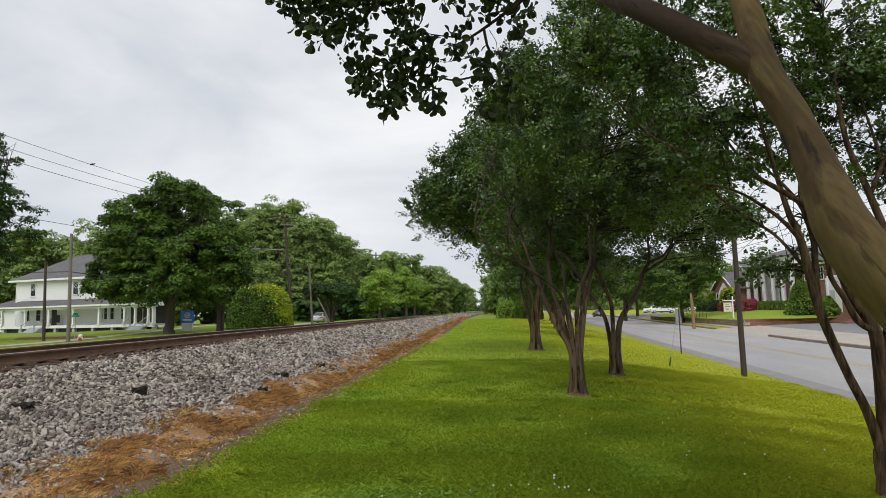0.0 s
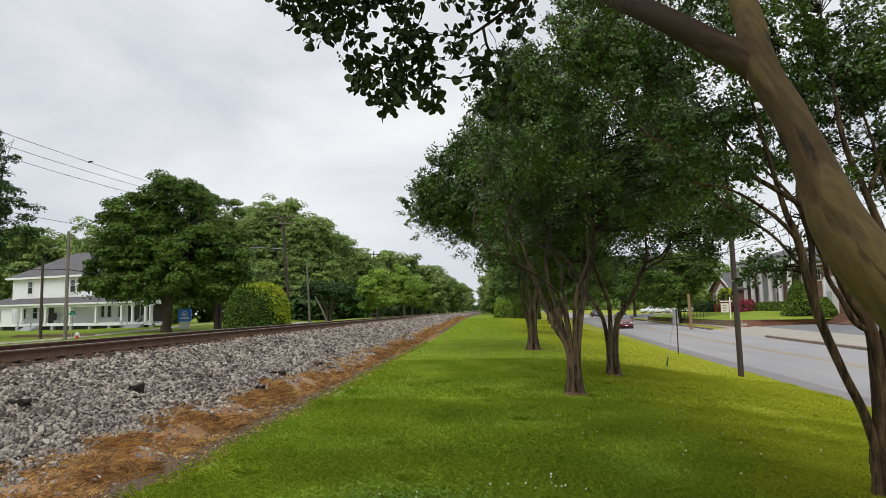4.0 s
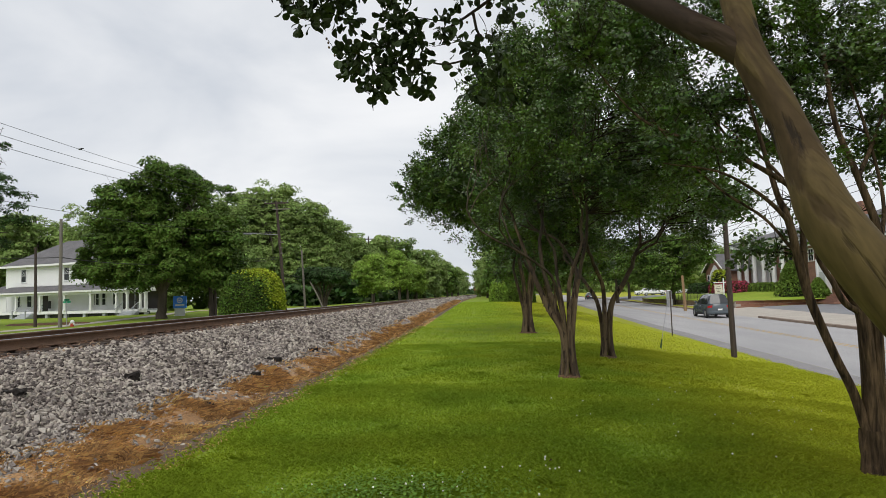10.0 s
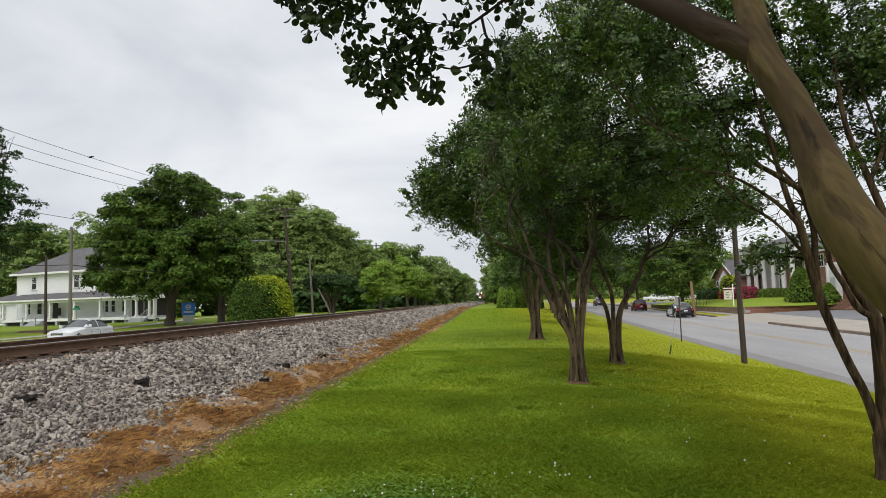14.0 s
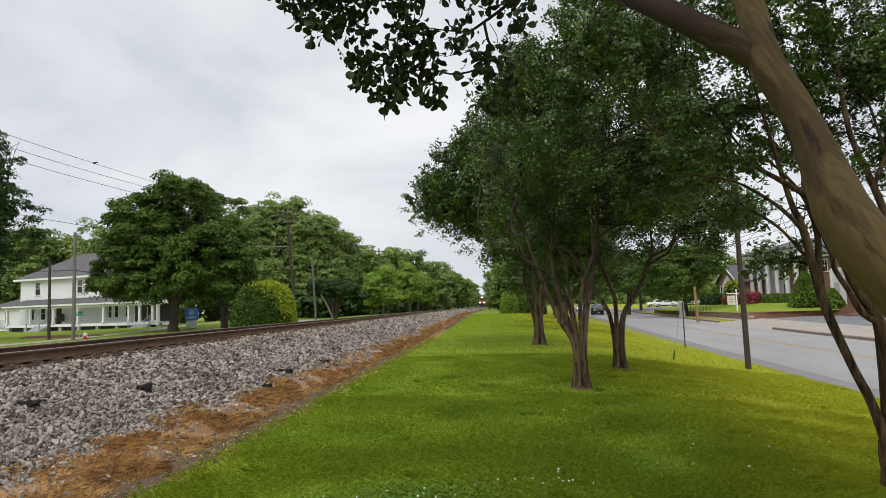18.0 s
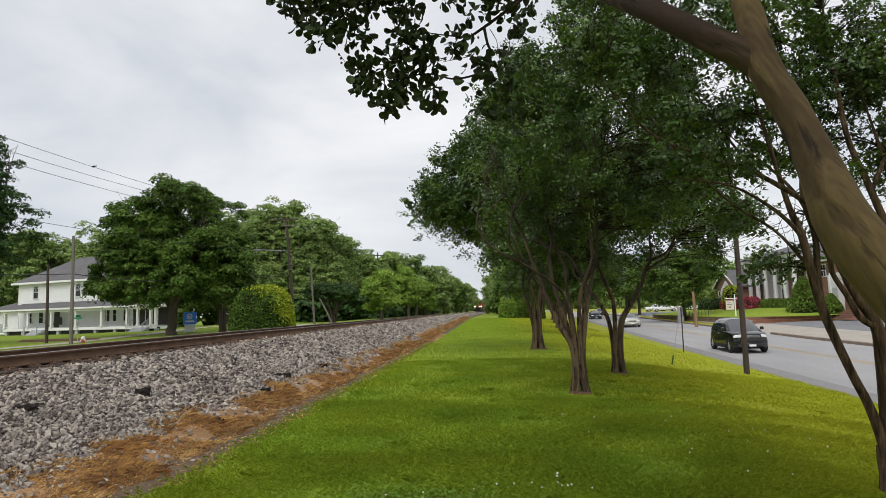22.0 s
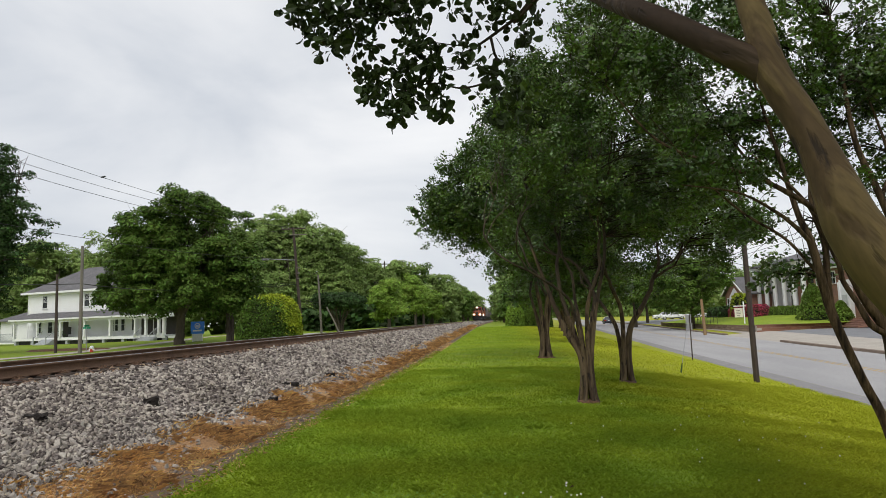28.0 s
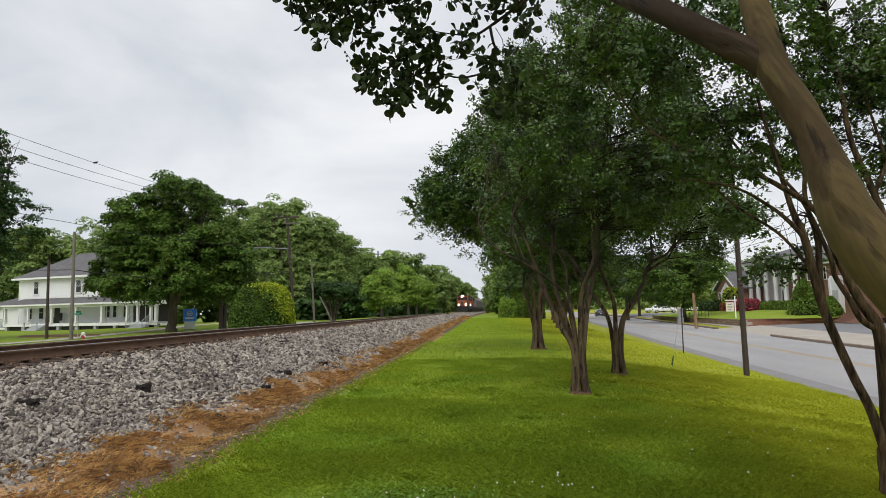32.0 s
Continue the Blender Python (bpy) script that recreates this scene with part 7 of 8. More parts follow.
# ---- train ----
def locomotive():
    t = thing("locomotive", "dirty orange-red diesel locomotive with lit headlights", "locomotive")
    part("frame", box(-1.5, -22, 0.9, 1.5, 0.0, 1.55, 0.04), M["loco_dark"], t)
    n = part("nose", box(-1.15, -2.0, 1.55, 1.15, -0.5, 3.05, 0.15), M["loco_red"], t, "orange-red short nose")
    part("nose_door", box(-0.3, -0.5, 1.6, 0.3, -0.46, 2.8), M["loco_dark"], n)
    c = part("cab", box(-1.5, -4.8, 1.55, 1.5, -2.0, 4.45, 0.12), M["loco_red"], t)
    for x in (-0.85, 0.0, 0.85):
        part("cab_window", box(x - 0.36, -2.0, 3.25, x + 0.36, -1.97, 3.95, 0.01), M["glass"], c)
    part("cab_roof", prism([(-1.55, 4.3), (-0.9, 4.62), (0.9, 4.62), (1.55, 4.3)], "y", -4.9, -1.9), M["loco_dark"], c)
    part("headlight_box", box(-0.36, -2.0, 4.05, 0.36, -1.85, 4.42, 0.03), M["loco_dark"], c)
    for x in (-0.17, 0.17):
        part("headlight", cyl((x, -1.86, 4.23), (x, -1.80, 4.23), 0.17, sides=14), M["lamp_on"], c)
    for x in (-0.95, 0.95):
        part("ditch_light", cyl((x, -0.14, 1.95), (x, 0.0, 1.95), 0.17, sides=14), M["lamp_on"], t)
        part("ladder", box(x * 1.45 - 0.06, -0.6, 0.4, x * 1.45 + 0.06, -0.3, 1.5), M["metal_grey"], t)
        part("handrail", cyl((x * 1.2, -0.05, 1.55), (x * 1.2, -0.05, 2.6), 0.025, sides=6), M["sign_white"], t)
    h = part("long_hood", box(-1.0, -21.2, 1.55, 1.0, -4.8, 4.35, 0.12), M["loco_red"], t)
    for k in range(8):
        part("hood_door", box(1.0, -6.6 - 1.7 * k, 1.8, 1.02, -5.1 - 1.7 * k, 3.6), M["loco_red"], h)
    part("radiator", box(-1.35, -20.5, 3.5, 1.35, -15.5, 4.5, 0.1), M["loco_dark"], h)
    part("fuel_tank", box(-1.3, -14, 0.35, 1.3, -8, 0.9, 0.1), M["loco_dark"], t)
    part("plow", prism([(-1.45, 0.15), (1.45, 0.15), (1.3, 0.95), (-1.3, 0.95)], "y", -0.1, 0.35), M["loco_dark"], t)
    part("anticlimber", box(-1.0, -0.1, 1.2, 1.0, 0.2, 1.5), M["loco_dark"], t)
    part("coupler", box(-0.12, 0.2, 0.75, 0.12, 0.75, 1.0, 0.03), M["rail_side"], t)
    for y in (-4.6, -17.4):
        b = part("bogie", box(-1.15, y - 2.2, 0.35, 1.15, y + 2.2, 0.85, 0.05), M["loco_dark"], t)
        for k in (-1.7, 0, 1.7):
            for x in (-0.755, 0.755):
                part("wheel", cyl((x - 0.06, y + k, 0.5), (x + 0.06, y + k, 0.5), 0.5, sides=18), M["rail_side"], b)
    return t


def wagon():
    t = thing("freight_wagon", "weathered grey covered hopper wagon", "wagon", "wagons of the train")
    part("hull", prism([(-1.55, 1.3), (1.55, 1.3), (1.6, 1.7), (1.6, 3.9), (1.1, 4.55), (-1.1, 4.55), (-1.6, 3.9), (-1.6, 1.7)], "y", -16.5, -1.0), M["hopper"], t)
    for k in range(9):
        for s in (-1, 1):
            part("side_rib", box(s * 1.62 - 0.05, -2.2 - 1.7 * k, 1.4, s * 1.62 + 0.05, -2.1 - 1.7 * k, 3.9), M["hopper"], t)
    part("underframe", box(-1.3, -17.3, 0.85, 1.3, -0.2, 1.3), M["loco_dark"], t)
    for y in (-2.8, -14.7):
        b = part("bogie", box(-1.15, y - 1.3, 0.35, 1.15, y + 1.3, 0.85, 0.05), M["loco_dark"], t)
        for k in (-0.9, 0.9):
            for x in (-0.755, 0.755):
                part("wheel", cyl((x - 0.06, y + k, 0.42), (x + 0.06, y + k, 0.42), 0.42, sides=16), M["rail_side"], b)
    return t


TRAIN = [(locomotive(), 0.0)]
TRAIN.append((copy_thing(TRAIN[0][0], Matrix.Identity(4)), 23.0))
tagged(TRAIN[1][0], "second dirty orange-red diesel locomotive behind the first")
w0 = wagon()
TRAIN.append((w0, 46.0))
for k in range(9):
    TRAIN.append((copy_thing(w0, Matrix.Identity(4)), 46.0 + 17.8 * (k + 1)))


# ---- birds ----
def bird(label, perched=False, size=0.42):
    t = thing("bird", label, "bird")
    bm = bmesh.new()
    bmesh.ops.create_uvsphere(bm, u_segments=10, v_segments=8, radius=1.0, matrix=Matrix.Diagonal((0.11, 0.34, 0.10, 1)))
    part("body", bm, M["bird"], t, smooth=True).scale = (size,) * 3
    bm = bmesh.new()
    bmesh.ops.create_uvsphere(bm, u_segments=8, v_segments=6, radius=0.085, matrix=Matrix.Translation((0, 0.34, 0.04)))
    cyl((0, 0.4, 0.04), (0, 0.52, 0.03), 0.03, 0.005, 6, bm)
    part("head", bm, M["bird"], t, smooth=True).scale = (size,) * 3
    part("tail", prism([(-0.06, 0.0), (0.06, 0.0), (0.09, 0.02), (-0.09, 0.02)], "y", -0.62, -0.28), M["bird"], t).scale = (size,) * 3
    for s in (-1, 1):
        bm = bmesh.new()
        up = 0.02 if perched else 0.3
        q = [(0.06 * s, 0.16, 0.04), (0.06 * s, -0.16, 0.04), (0.5 * s, -0.14, 0.04 + up * 0.8), (0.95 * s, -0.1, 0.04 + up), (0.9 * s, 0.02, 0.05 + up), (0.45 * s, 0.2, 0.05 + up * 0.8)]
        if perched:
            q = [(0.1 * s, 0.2, 0.05), (0.1 * s, -0.1, 0.05), (0.09 * s, -0.45, 0.02), (0.11 * s, -0.45, 0.0), (0.13 * s, -0.05, -0.03), (0.12 * s, 0.18, 0.0)]
        vv = [bm.verts.new(p) for p in q]
        bm.faces.new(vv)
        bmesh.ops.solidify(bm, geom=bm.faces[:], thickness=0.02)
        part("wing", bm, M["bird"], t).scale = (size,) * 3
    return t


BIRDS = [bird("dark bird flying over the wires"), bird("dark bird flying over the wires")]
perch = bird("small dark bird perched on a wire", True, 0.5)
perch.matrix_world = pose(-21.95, 34.2, 10.24, 0, 0, 60)


# ---- ties, stones, dead grass and turf ----
tie_me = bpy.data.meshes.new("tie")
bm = box(-1.3, -0.115, -0.18, 1.3, 0.115, 0.0, 0.012)
bm.to_mesh(tie_me), bm.free()
tie_me.materials.append(M["tie"])
plate_me = bpy.data.meshes.new("tie_plate")
bm = box(-0.17, -0.09, 0.0, 0.17, 0.09, 0.018)
for sx in (-0.11, 0.11):
    for sy in (-0.05, 0.05):
        box(sx - 0.014, sy - 0.014, 0.018, sx + 0.014, sy + 0.014, 0.05, bm=bm)
bm.to_mesh(plate_me), bm.free()
plate_me.materials.append(M["rail_side"])
rg = np.random.default_rng(5)
for k in range(125):
    y = 3.0 + 0.53 * k + rg.uniform(-0.03, 0.03)
    t = tagged(new("railway_tie", tie_me), "weathered creosoted wooden railway tie", "railway tie", "ties under the rails")
    t.matrix_world = pose(float(track_x(y)) + rg.uniform(-0.05, 0.05), y, float(rail_z(y)) - 0.196, 0, 0, rg.uniform(-1, 1))
    for sx in (-0.755, 0.755):
        pl = new("tie_plate", plate_me)
        pl.parent = t
        pl.matrix_local = pose(sx, 0, 0.0)


def rock_forms(n, seed):
    """A few angular stones: blocks with pushed corners."""
    rg = np.random.default_rng(seed)
    bm = bmesh.new()
    bmesh.ops.create_cube(bm, size=0.85)
    bmesh.ops.triangulate(bm, faces=bm.faces[:])
    bm.verts.ensure_lookup_table()
    v = np.array([q.co for q in bm.verts])
    f = np.array([[q.index for q in t.verts] for t in bm.faces])
    bm.free()
    return [((v + rg.uniform(-0.24, 0.24, v.shape)) * rg.uniform(0.7, 1.2, 3) * np.array([1.25, 0.95, 0.46]), f) for _ in range(n)]


def scatter(x, y, z, size, forms, rg):
    """Joined copies of the forms at the given places."""
    vs, fs, o = [], [], 0
    pick = rg.integers(0, len(forms), len(x))
    for k, (v, f) in enumerate(forms):
        i = np.nonzero(pick == k)[0]
        if not len(i):
            continue
        q = rg.normal(size=(len(i), 4)) * np.array([1, 0.3, 0.3, 1])
        q /= np.linalg.norm(q, axis=1)[:, None]
        a, b, c, d = q.T
        R = np.stack([1 - 2 * (c * c + d * d), 2 * (b * c - a * d), 2 * (b * d + a * c), 2 * (b * c + a * d), 1 - 2 * (b * b + d * d), 2 * (c * d - a * b), 2 * (b * d - a * c), 2 * (c * d + a * b), 1 - 2 * (b * b + c * c)], -1).reshape(-1, 3, 3)
        w = np.einsum("nij,vj->nvi", R, v) * size[i][:, None, None] + np.stack([x[i], y[i], z[i]], 1)[:, None, :]
        vs.append(w.reshape(-1, 3))
        fs.append((f[None] + (np.arange(len(i)) * len(v))[:, None, None]).reshape(-1, 3) + o)
        o += len(i) * len(v)
    return np.vstack(vs), np.vstack(fs)


forms = rock_forms(14, 3)
bed = bpy.data.objects["ballast_bed"]
rg = np.random.default_rng(21)


def bed_z(x, y):
    return ground_z(x, y) + 0.012


for y0, y1, dens, size in ((3.6, 9.0, 1150, 0.051), (9.0, 17.0, 560, 0.066), (17.0, 32.0, 300, 0.086), (32.0, 60.0, 120, 0.115), (60.0, 115.0, 45, 0.17), (115.0, 200.0, 16, 0.25)):
    n = int((y1 - y0) * 3.5 * dens)
    off = -7.3 + 3.5 * rg.uniform(0, 1, n) ** 0.95
    y = rg.uniform(y0, y1, n)
    edge = -3.95 + 0.22 * np.array([noise.noise((q * 0.9, 5.0, 0.0)) for q in y])
    keep = off < edge + rg.normal(0, 0.06, n)
    off, y = off[keep], y[keep]
    x = off + track_x(y) + 8.15
    s = size * rg.uniform(0.6, 1.35, len(x))
    z = bed_z(x, y) + s * rg.uniform(-0.05, 0.4, len(x))
    rusty = off + rg.normal(0, 0.16, len(off)) < -6.85
    for name, some, stone in (("ballast_stones", ~rusty, "stone"), ("stained_stones", rusty, "stone_rusty")):
        v, f = scatter(x[some], y[some], z[some], s[some], forms, rg)
        raw(name, v, f, M[stone], bed)["kind"] = "stuff"
# stones that lie singly, nearest the view
stone_mes = []
for v, f in forms:
    me = bpy.data.meshes.new("stone")
    me.from_pydata((v * 0.066).tolist(), [], f.tolist())
    me.materials.append(M["stone_part"])
    stone_mes.append(me)
for k in range(290):
    o = rg.uniform(-5.4, -3.75)
    y = rg.uniform(4.4, 8.5)
    ob = new("stone", stone_mes[k % len(stone_mes)])
    ob.parent = bed
    ob.matrix_local = pose(o, y, float(bed_z(o, y)) + 0.035, *rg.uniform(0, 360, 3))


def debris(label, x, y, size, rz, kind="board"):
    t = thing("tie_fragment", label, "debris", "broken tie pieces on the ballast", at=(x, y, float(bed_z(x, y)) + 0.05), rz=rz)
    r = np.random.default_rng(int(abs(x * 100)))
    bm = box(-size[0] / 2, -size[1] / 2, -size[2] / 2, size[0] / 2, size[1] / 2, size[2] / 2)
    bmesh.ops.subdivide_edges(bm, edges=bm.edges[:], cuts=3, use_grid_fill=True)
    for q in bm.verts:
        q.co += Vector(r.normal(0, 0.012, 3))
    part("splintered_wood", bm, M["charred"], t)


debris("dark splintered piece of railway tie on the stones", -4.62, 14.05, (0.42, 0.12, 0.08), -8)
debris("dark splintered piece of railway tie on the stones", -5.26, 9.5, (0.20, 0.13, 0.12), 30)
debris("dark splintered piece of railway tie on the stones", -5.58, 7.45, (0.32, 0.07, 0.05), -12)
debris("dark stone-like lump at the ballast edge", -4.25, 12.0, (0.16, 0.14, 0.13), 15)
debris("dark splintered piece of railway tie on the stones", -4.48, 16.9, (0.3, 0.1, 0.08), 20)
debris("grey broken lump at the edge of the stones", -3.95, 9.2, (0.25, 0.1, 0.09), -50)


def blades(x, y, z, h, w, lean, rg, simple=False):
    """Single bent blades, one quad-and-tip each, or plain tapered ones."""
    n = len(x)
    a = rg.uniform(0, 6.2832, n)
    d = np.stack([np.cos(a), np.sin(a), np.zeros(n)], 1)
    s = np.stack([-np.sin(a), np.cos(a), np.zeros(n)], 1)
    b = np.stack([x, y, z], 1)
    hh, ww = h[:, None], w[:, None]
    l = (lean * rg.uniform(0.2, 1.2, n))[:, None]
    up = np.array([0, 0, 1.0])
    m = b + up * hh * 0.55 + d * hh * l * 0.35
    t = b + up * hh * (1 - 0.25 * l) + d * hh * l
    if simple:
        return np.stack([b - s * ww / 2, b + s * ww / 2, t], 1).reshape(-1, 3), np.arange(3 * n).reshape(-1, 3)
    v = np.stack([b - s * ww / 2, b + s * ww / 2, m + s * ww * 0.4, t, m - s * ww * 0.4], 1).reshape(-1, 3)
    return v, np.arange(5 * n).reshape(-1, 5)


def turf_points(y0, y1, n, rg, x0=-3.4, x1=10.0):
    x = rg.uniform(x0, x1, n)
    y = y0 + (y1 - y0) * rg.uniform(0, 1, n)
    keep = (np.abs(x / y) < 0.72) & (x < road_edge(y) + 0.06) & (x > -3.12 + 0.26 * np.array([noise.noise((q * 0.8, 9.0, 0.0)) for q in y]) + np.abs(rg.normal(0, 0.11, n)))
    return x[keep], y[keep]


rg = np.random.default_rng(77)
for y0, y1, n, h, w in ((4.6, 7.5, 110000, 0.050, 0.0072), (7.5, 12.0, 120000, 0.048, 0.0095), (12.0, 22.0, 100000, 0.046, 0.016), (22.0, 45.0, 60000, 0.050, 0.032), (45.0, 100.0, 45000, 0.06, 0.08)):
    x, y = turf_points(y0, y1, n, rg)
    k = np.array([noise.noise((a * 0.9, b * 0.9, 2.0)) for a, b in zip(x, y)])
    hh = h * (0.75 + 0.5 * rg.uniform(0, 1, len(x))) * (1 + 0.7 * k)
    v, f = blades(x, y, ground_z(x, y) - 0.004, hh, np.full(len(x), w * (1.0 if y0 < 20 else 1.2)), 1.35, rg, simple=y0 > 20)
    tagged(raw("turf", v, f, M["blade"]), "short green mown grass blades", "grass", kind="stuff")
# taller tufts
x, y = turf_points(5.0, 16.0, 60, rg)
pts = np.repeat(np.stack([x, y], 1), 34, axis=0) + rg.normal(0, 0.05, (len(x) * 34, 2))
v, f = blades(pts[:, 0], pts[:, 1], ground_z(pts[:, 0], pts[:, 1]), rg.uniform(0.06, 0.10, len(pts)), np.full(len(pts), 0.008), 1.3, rg)
tagged(raw("grass_tufts", v, f, M["blade"]), "taller tufts in the mown grass", "grass", kind="stuff")
# brown dead grass beside the stones
n = 150000
y = 4.0 + 106 * rg.uniform(0, 1, n) ** 2.4
off = rg.normal(-3.97, 0.22, n)
d = np.array([noise.noise((a * 1.6, b * 1.6, 7.0)) for a, b in zip(off, y)])
keep = (d > -0.14 + 0.14 * rg.normal(size=n)) & (off < -3.45) & (off > -4.6)
off, y, d = off[keep], y[keep], d[keep]
x = off + track_x(y) + 8.15
v, f = blades(x, y, ground_z(x, y) + 0.01, rg.uniform(0.025, 0.085, len(x)) * (1 + 1.6 * np.maximum(d, -0.3)) * (1 + y / 60), 0.0030 * (1 + y / 9), 1.5, rg)
tagged(raw("dead_grass", v, f, M["dead"]), "brown sprayed dead grass beside the ballast", "grass", kind="stuff")
# thin straw and a few green blades over the dirt
n = 4500
y = 4.0 + 40 * rg.uniform(0, 1, n) ** 2.0
off = rg.uniform(-3.75, -3.0, n)
x = off + track_x(y) + 8.15
v, f = blades(x, y, ground_z(x, y) + 0.012, rg.uniform(0.015, 0.05, n) * (1 + y / 60), 0.005 * (1 + y / 9), 2.2, rg)
tagged(raw("straw", v, f, M["dead"]), "thin dry straw on the dirt strip", "straw", kind="stuff")
n = 5000
y = 4.2 + 30 * rg.uniform(0, 1, n) ** 1.8
off = -3.0 - np.abs(rg.normal(0, 0.18, n))
x = off + track_x(y) + 8.15
v, f = blades(x, y, ground_z(x, y) + 0.01, rg.uniform(0.03, 0.07, n), 0.006 * (1 + y / 10), 1.2, rg)
tagged(raw("edge_grass", v, f, M["blade"]), "sparse green blades at the edge of the dirt", "grass", kind="stuff")
# pebbles on the dirt
n = 380
y = 4.2 + 20 * rg.uniform(0, 1, n) ** 1.6
off = rg.normal(-3.6, 0.22, n)
x = off + track_x(y) + 8.15
s = 0.045 * rg.uniform(0.4, 1.4, n)
v, f = scatter(x, y, ground_z(x, y) + 0.02, s, forms, rg)
tagged(raw("pebbles", v, f, M["stone"]), "loose grey pebbles on the dirt strip", "stones", kind="stuff")
# clover with white flower heads
cx, cy = rg.normal(-0.75, 0.45, 1900), rg.normal(5.35, 0.28, 1900)
v, f = leaves(np.stack([cx, cy, ground_z(cx, cy) + rg.uniform(0.045, 0.075, 1900)], 1), 0.022, rg, up=2.5, length=1.1)
tagged(raw("clover_patch", v, f, M["clover"]), "pale green clover leaves in the grass", "clover", kind="stuff")
bm = bmesh.new()
fl = [(rg.normal(-0.75, 0.4), rg.normal(5.4, 0.2)) for _ in range(18)] + [(rg.normal(0.35, 0.18), rg.normal(5.95, 0.12)) for _ in range(12)] + [(rg.uniform(1.0, 5.5), rg.uniform(6.0, 12.0)) for _ in range(34)]
for a, b in fl:
    bmesh.ops.create_icosphere(bm, subdivisions=1, radius=rg.uniform(0.007, 0.011), matrix=Matrix.Translation((a, b, gz(a, b) + rg.uniform(0.06, 0.1))))
tagged(part("clover_flowers", bm, M["clover_flower"]), "white clover flower heads in the grass", "flowers", kind="stuff")
lf = thing("fallen_leaf", "single brown curled leaf on the grass", "leaf", at=(0.58, 6.06, gz(0.58, 6.06) + 0.07))
bm = bmesh.new()
big_leaves([(0, 0, 0)], [(0.7, 0.4, 0.2)], 0.055, rg, bm)
part("blade", bm, M["red_soil"], lf)

# bare soil round the feet of the row's trunks
for x, y, r in ((1.67, 12.7, 0.27), (3.22, 17.08, 0.33), (1.93, 27.2, 0.45)):
    soil = thing("soil_ring", "bare reddish soil round the foot of a trunk", "soil", "bare soil at the trunks", at=(x, y, gz(x, y)))
    bm = bmesh.new()
    c = bm.verts.new((0, 0, 0.07))
    rings = []
    for q, h in ((0.5, 0.05), (0.75, 0.03), (1.0, -0.04)):
        rings.append([bm.verts.new((r * q * math.cos(a) * (1 + 0.4 * noise.noise((a * 2, x, q))), r * q * math.sin(a), h + 0.012 * noise.noise((a * 3, y, q)))) for a in np.arange(22) * 6.2832 / 22])
    for k in range(22):
        bm.faces.new((c, rings[0][k], rings[0][(k + 1) % 22]))
        for p, q in zip(rings, rings[1:]):
            bm.faces.new((p[k], q[k], q[(k + 1) % 22], p[(k + 1) % 22]))
    part("soil", bm, M["red_soil"], soil, smooth=True)

# turned earth before the house
bed_of_soil = thing("flower_bed", "bare brown flower bed along the porch", "flower bed", at=(-36.2, 52.3, gz(-36.2, 52.3)), rz=0)
bm = bmesh.new()
n = 26
top = [bm.verts.new((3.4 * math.cos(6.2832 * k / n), 0.75 * math.sin(6.2832 * k / n), 0.13 + 0.05 * noise.noise((k * 0.9, 2.0, 1.0)))) for k in range(n)]
foot = [bm.verts.new((3.9 * math.cos(6.2832 * k / n) * (1 + 0.06 * noise.noise((k * 1.3, 5.0, 0.0))), 1.05 * math.sin(6.2832 * k / n), -0.05)) for k in range(n)]
c = bm.verts.new((0, 0, 0.17))
for k in range(n):
    bm.faces.new((c, top[k], top[(k + 1) % n]))
    bm.faces.new((top[k], foot[k], foot[(k + 1) % n], top[(k + 1) % n]))
part("soil", bm, M["red_soil"], bed_of_soil, smooth=True)


# ---- what moves ----
def lane_pose(off, y, heading):
    return pose(road_edge(y) + off, y, float(road_z(y)) + 0.016, 0, 0, heading)


def drive(ob, off, keys, heading, speed):
    """keys: (seconds, y). Before and after them the car keeps its speed, within the street's length."""
    (t0, y0), (t1, y1) = keys[0], keys[-1]
    s = 1 if heading < 90 else -1
    rows = list(keys)
    if t0 > 0:
        far = y0 - s * speed * t0
        lim = min(330.0, far) if s < 0 else max(-70.0, far)
        tl = t0 - abs(lim - y0) / speed
        if tl > 0.2:
            rows = [(0.0, lim), (tl, lim)] + rows
        else:
            rows = [(0.0, lim)] + rows
    if t1 < 32:
        end = y1 + s * speed * (32 - t1)
        lim = max(-70.0, end) if s < 0 else min(330.0, end)
        tl = t1 + abs(lim - y1) / speed
        rows += [(tl, lim), (32.0, lim)] if tl < 31.8 else [(32.0, lim)]
    walk(ob, [(t, lane_pose(off, y, heading)) for t, y in rows])


def roll_wheels(ob, ta, tb):
    """Wheels turn while the car is in view."""
    for w in [c for c in ob.children if c.name.startswith("wheel")]:
        base = w.matrix_basis.copy()
        rows, a = [(0.0, base)], 0.0
        n = int((tb - ta) * 30)
        for k in range(n + 1):
            rows.append((ta + k / 30, base @ pose(0, 0, 0, -80.0 * k)))
        last = rows[-1][1]
        if tb < 32:
            rows.append((32.0, last))
        walk(w, rows)


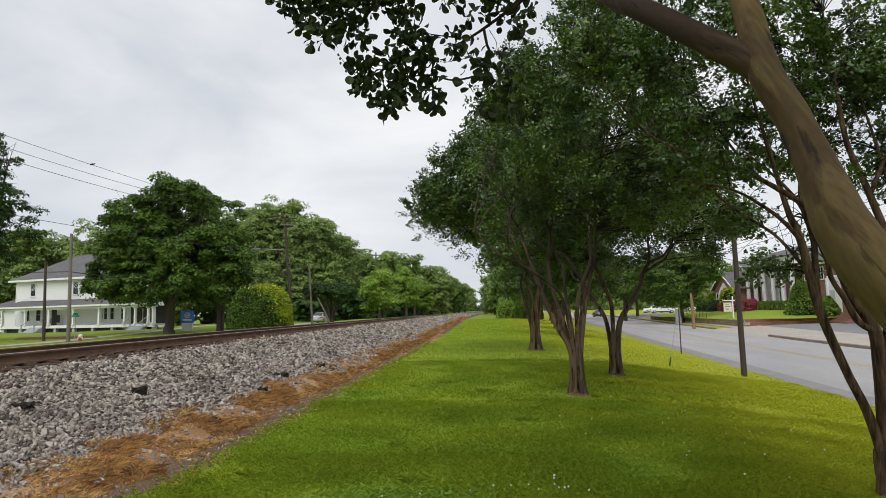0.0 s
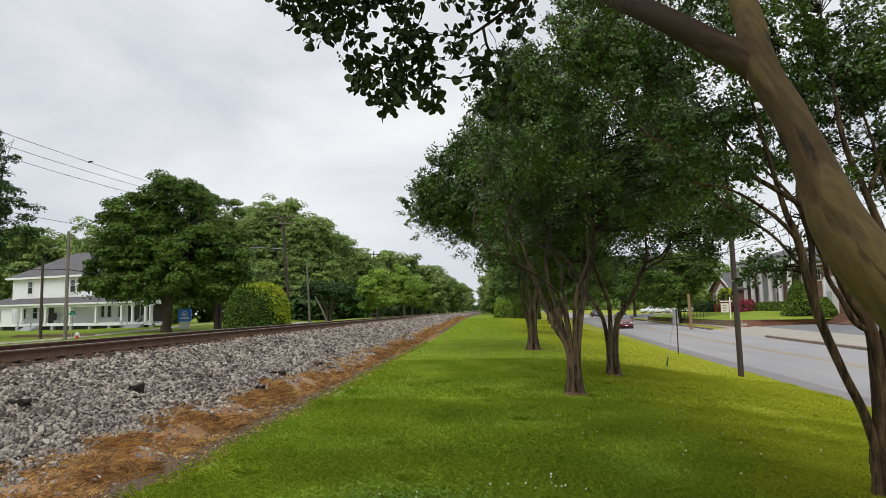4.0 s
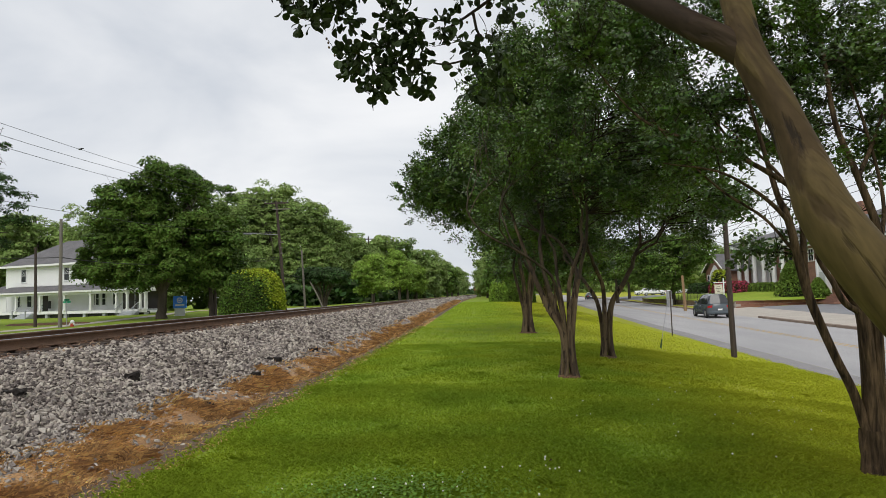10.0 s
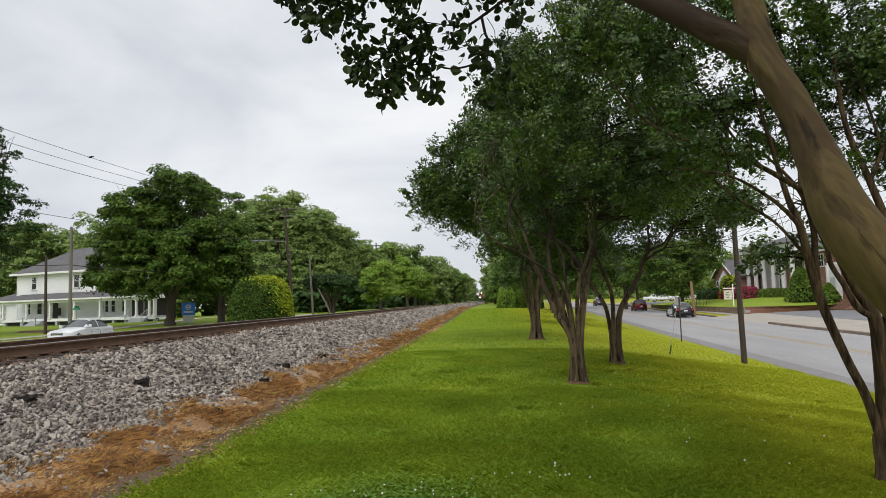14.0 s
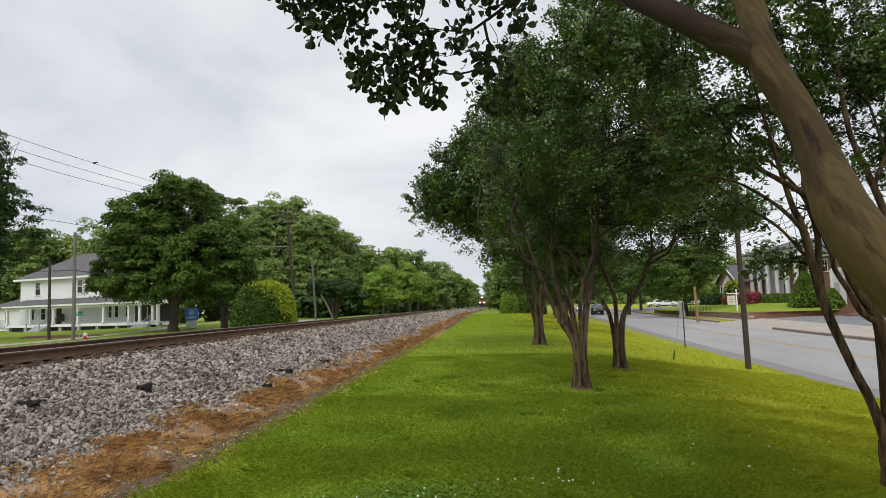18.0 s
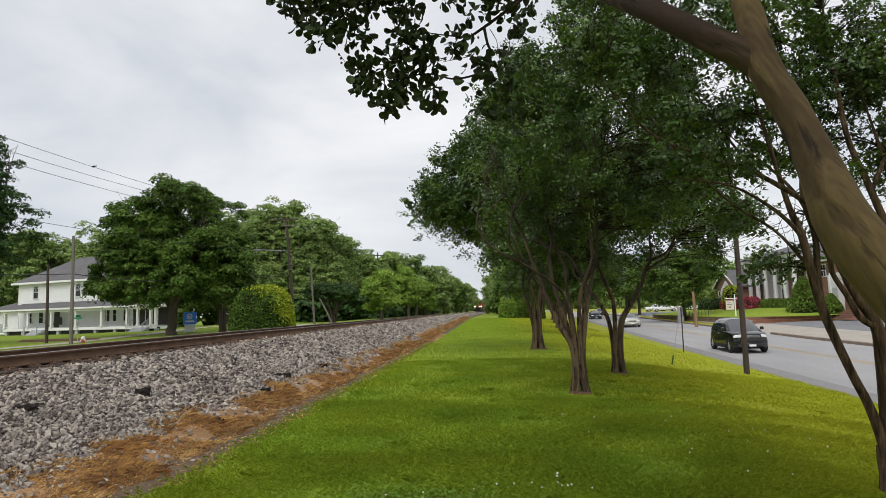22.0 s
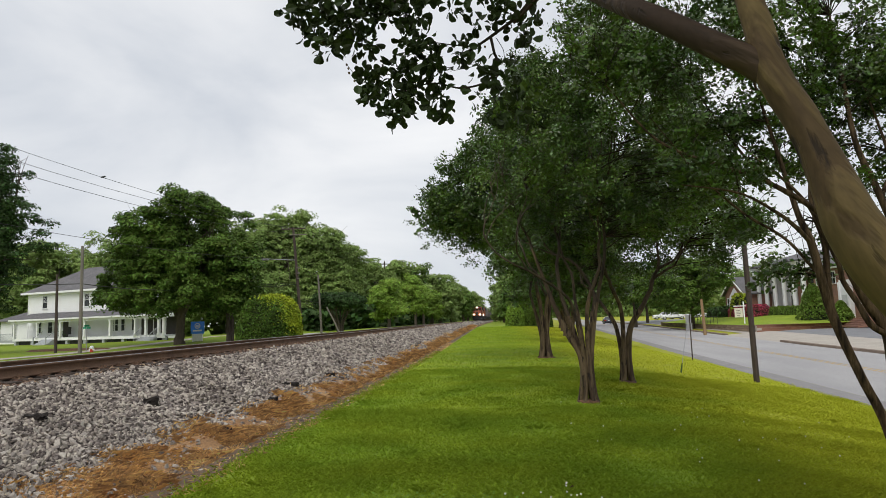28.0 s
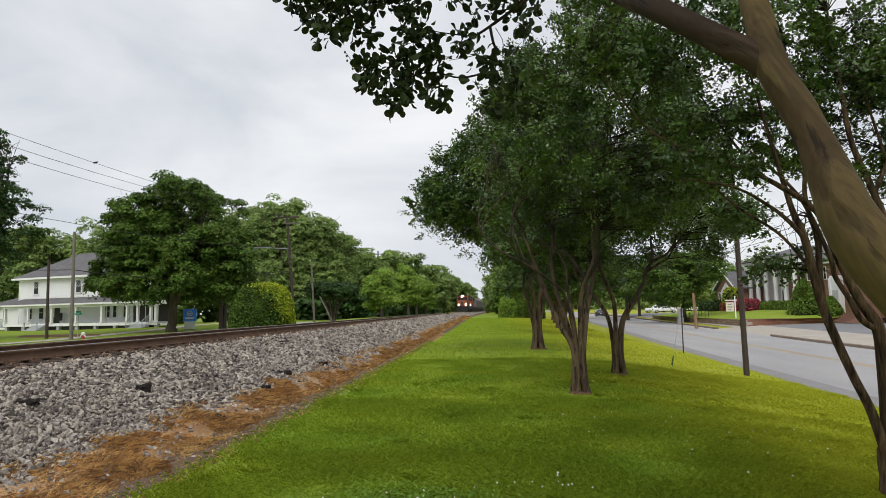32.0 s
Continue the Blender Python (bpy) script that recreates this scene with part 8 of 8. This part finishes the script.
def motions():
    away, near = 6.85, 2.35
    drive(CARS["red_sedan"], away, [(0.0, 19.5), (0.5, 28.8), (1.0, 38.1), (1.5, 47.2), (2.0, 57.5), (2.5, 69.0), (3.0, 80.4)], -3.4, 23)
    drive(CARS["suv"], away, [(8.5, 29.0), (9.0, 36.7), (9.5, 44.7), (10.0, 53.2), (10.5, 61.9), (11.0, 71.8), (11.5, 82.0), (12.0, 92.6), (12.5, 103.9)], -3.4, 20)
    drive(CARS["wagon"], away, [(10.5, 28.0), (11.0, 35.3), (11.5, 43.5), (12.0, 52.2), (12.5, 60.8), (13.0, 70.1), (13.5, 80.4), (14.0, 91.2), (14.5, 101.5)], -3.4, 19)
    drive(CARS["patrol"], away, [(11.5, 25.0), (12.0, 32.4), (12.5, 40.0), (13.0, 48.4), (13.5, 57.3), (14.0, 67.1), (14.5, 77.2)], -3.4, 18)
    drive(CARS["hatch"], near, [(5.5, 45.3), (6.0, 36.0), (6.5, 27.6), (7.0, 20.1)], 176.6, 17)
    drive(CARS["black_suv"], near, [(19.5, 77.5), (20.0, 68.0), (20.5, 59.2), (21.0, 50.6), (21.5, 42.5), (22.0, 35.0), (22.5, 28.2), (23.0, 21.8)], 176.6, 15)
    drive(CARS["beige"], near, [(22.0, 72.0), (22.5, 63.6), (23.0, 54.8), (23.5, 46.0), (24.0, 38.0), (24.5, 30.6), (25.0, 24.2), (25.5, 18.7)], 176.6, 14)
    drive(CARS["dark"], near, [(24.0, 70.6), (24.5, 62.0), (25.0, 53.2), (25.5, 44.7)], 176.6, 16.5)
    for who, ta, tb in (("red_sedan", 0.0, 3.5), ("suv", 8.2, 11.5), ("wagon", 10.3, 13.5), ("patrol", 11.5, 14.5), ("hatch", 5.0, 7.5), ("black_suv", 20.0, 23.4), ("beige", 22.5, 26.0), ("dark", 24.0, 27.5)):
        roll_wheels(CARS[who], ta, tb)
    rows = [(0.0, 262.0), (1.5, 250.0)] + [(9.0, 124.4), (10.0, 107.8), (11.0, 90.2), (12.0, 70.6), (13.0, 54.0), (13.5, 46.6), (14.0, 38.9), (14.5, 31.4), (17.0, -8.0), (19.0, -28.0), (32.0, -28.0)]
    walk(CARS["white"], [(t, pose(-25.4, y, float(west_z(-24, y)) - 0.19, 0, 0, 180)) for t, y in rows])
    walk(CARS["silver"], [(t, pose(-22.8, y, float(west_z(-24, y)) - 0.19, 0, 0, 0)) for t, y in ((0.0, 87.0), (1.0, 103.0), (2.0, 119.0), (6.0, 183.0), (10.0, 225.0), (32.0, 225.0))])
    for ob, back in TRAIN:
        rows = []
        for k in range(17):
            t = 2.0 * k
            y = 170.0 + 9.2 * (32 - t) + back
            turn = math.degrees(math.atan2(float(track_x(y + 8) - track_x(y - 8)), -16))
            rows.append((t, pose(float(track_x(y)), y, float(rail_z(y)), 0, 0, turn)))
        walk(ob, rows)
    walk(BIRDS[0], [(0.0, pose(-60, 43, 20, 0, 15, -70)), (19.4, pose(-40, 44, 20.2, 0, 15, -70)), (19.8, pose(-35.3, 45, 18.7, 5, 20, -75)), (20.2, pose(-27.9, 45, 15.3, -10, -15, -75)), (20.4, pose(-25.0, 45, 13.7, -10, 20, -75)), (20.6, pose(-22.9, 45, 12.5, -10, -10, -75)), (21.2, pose(-19.0, 52, 9.0, -10, 0, -60)), (32.0, pose(-19.0, 110, 6.0, 0, 0, -20))])
    walk(BIRDS[1], [(0.0, pose(-64, 43, 20, 0, 15, -70)), (20.4, pose(-42, 44, 19.4, 0, 15, -70)), (20.8, pose(-34.0, 45, 16.7, 5, 10, -75)), (21.0, pose(-30.9, 45, 14.9, 0, -20, -80)), (21.2, pose(-28.3, 45, 13.2, 0, 15, -80)), (22.0, pose(-20.0, 46, 9.0, -5, 0, -70)), (32.0, pose(-14.0, 110, 6.0, 0, 0, -20))])


motions()
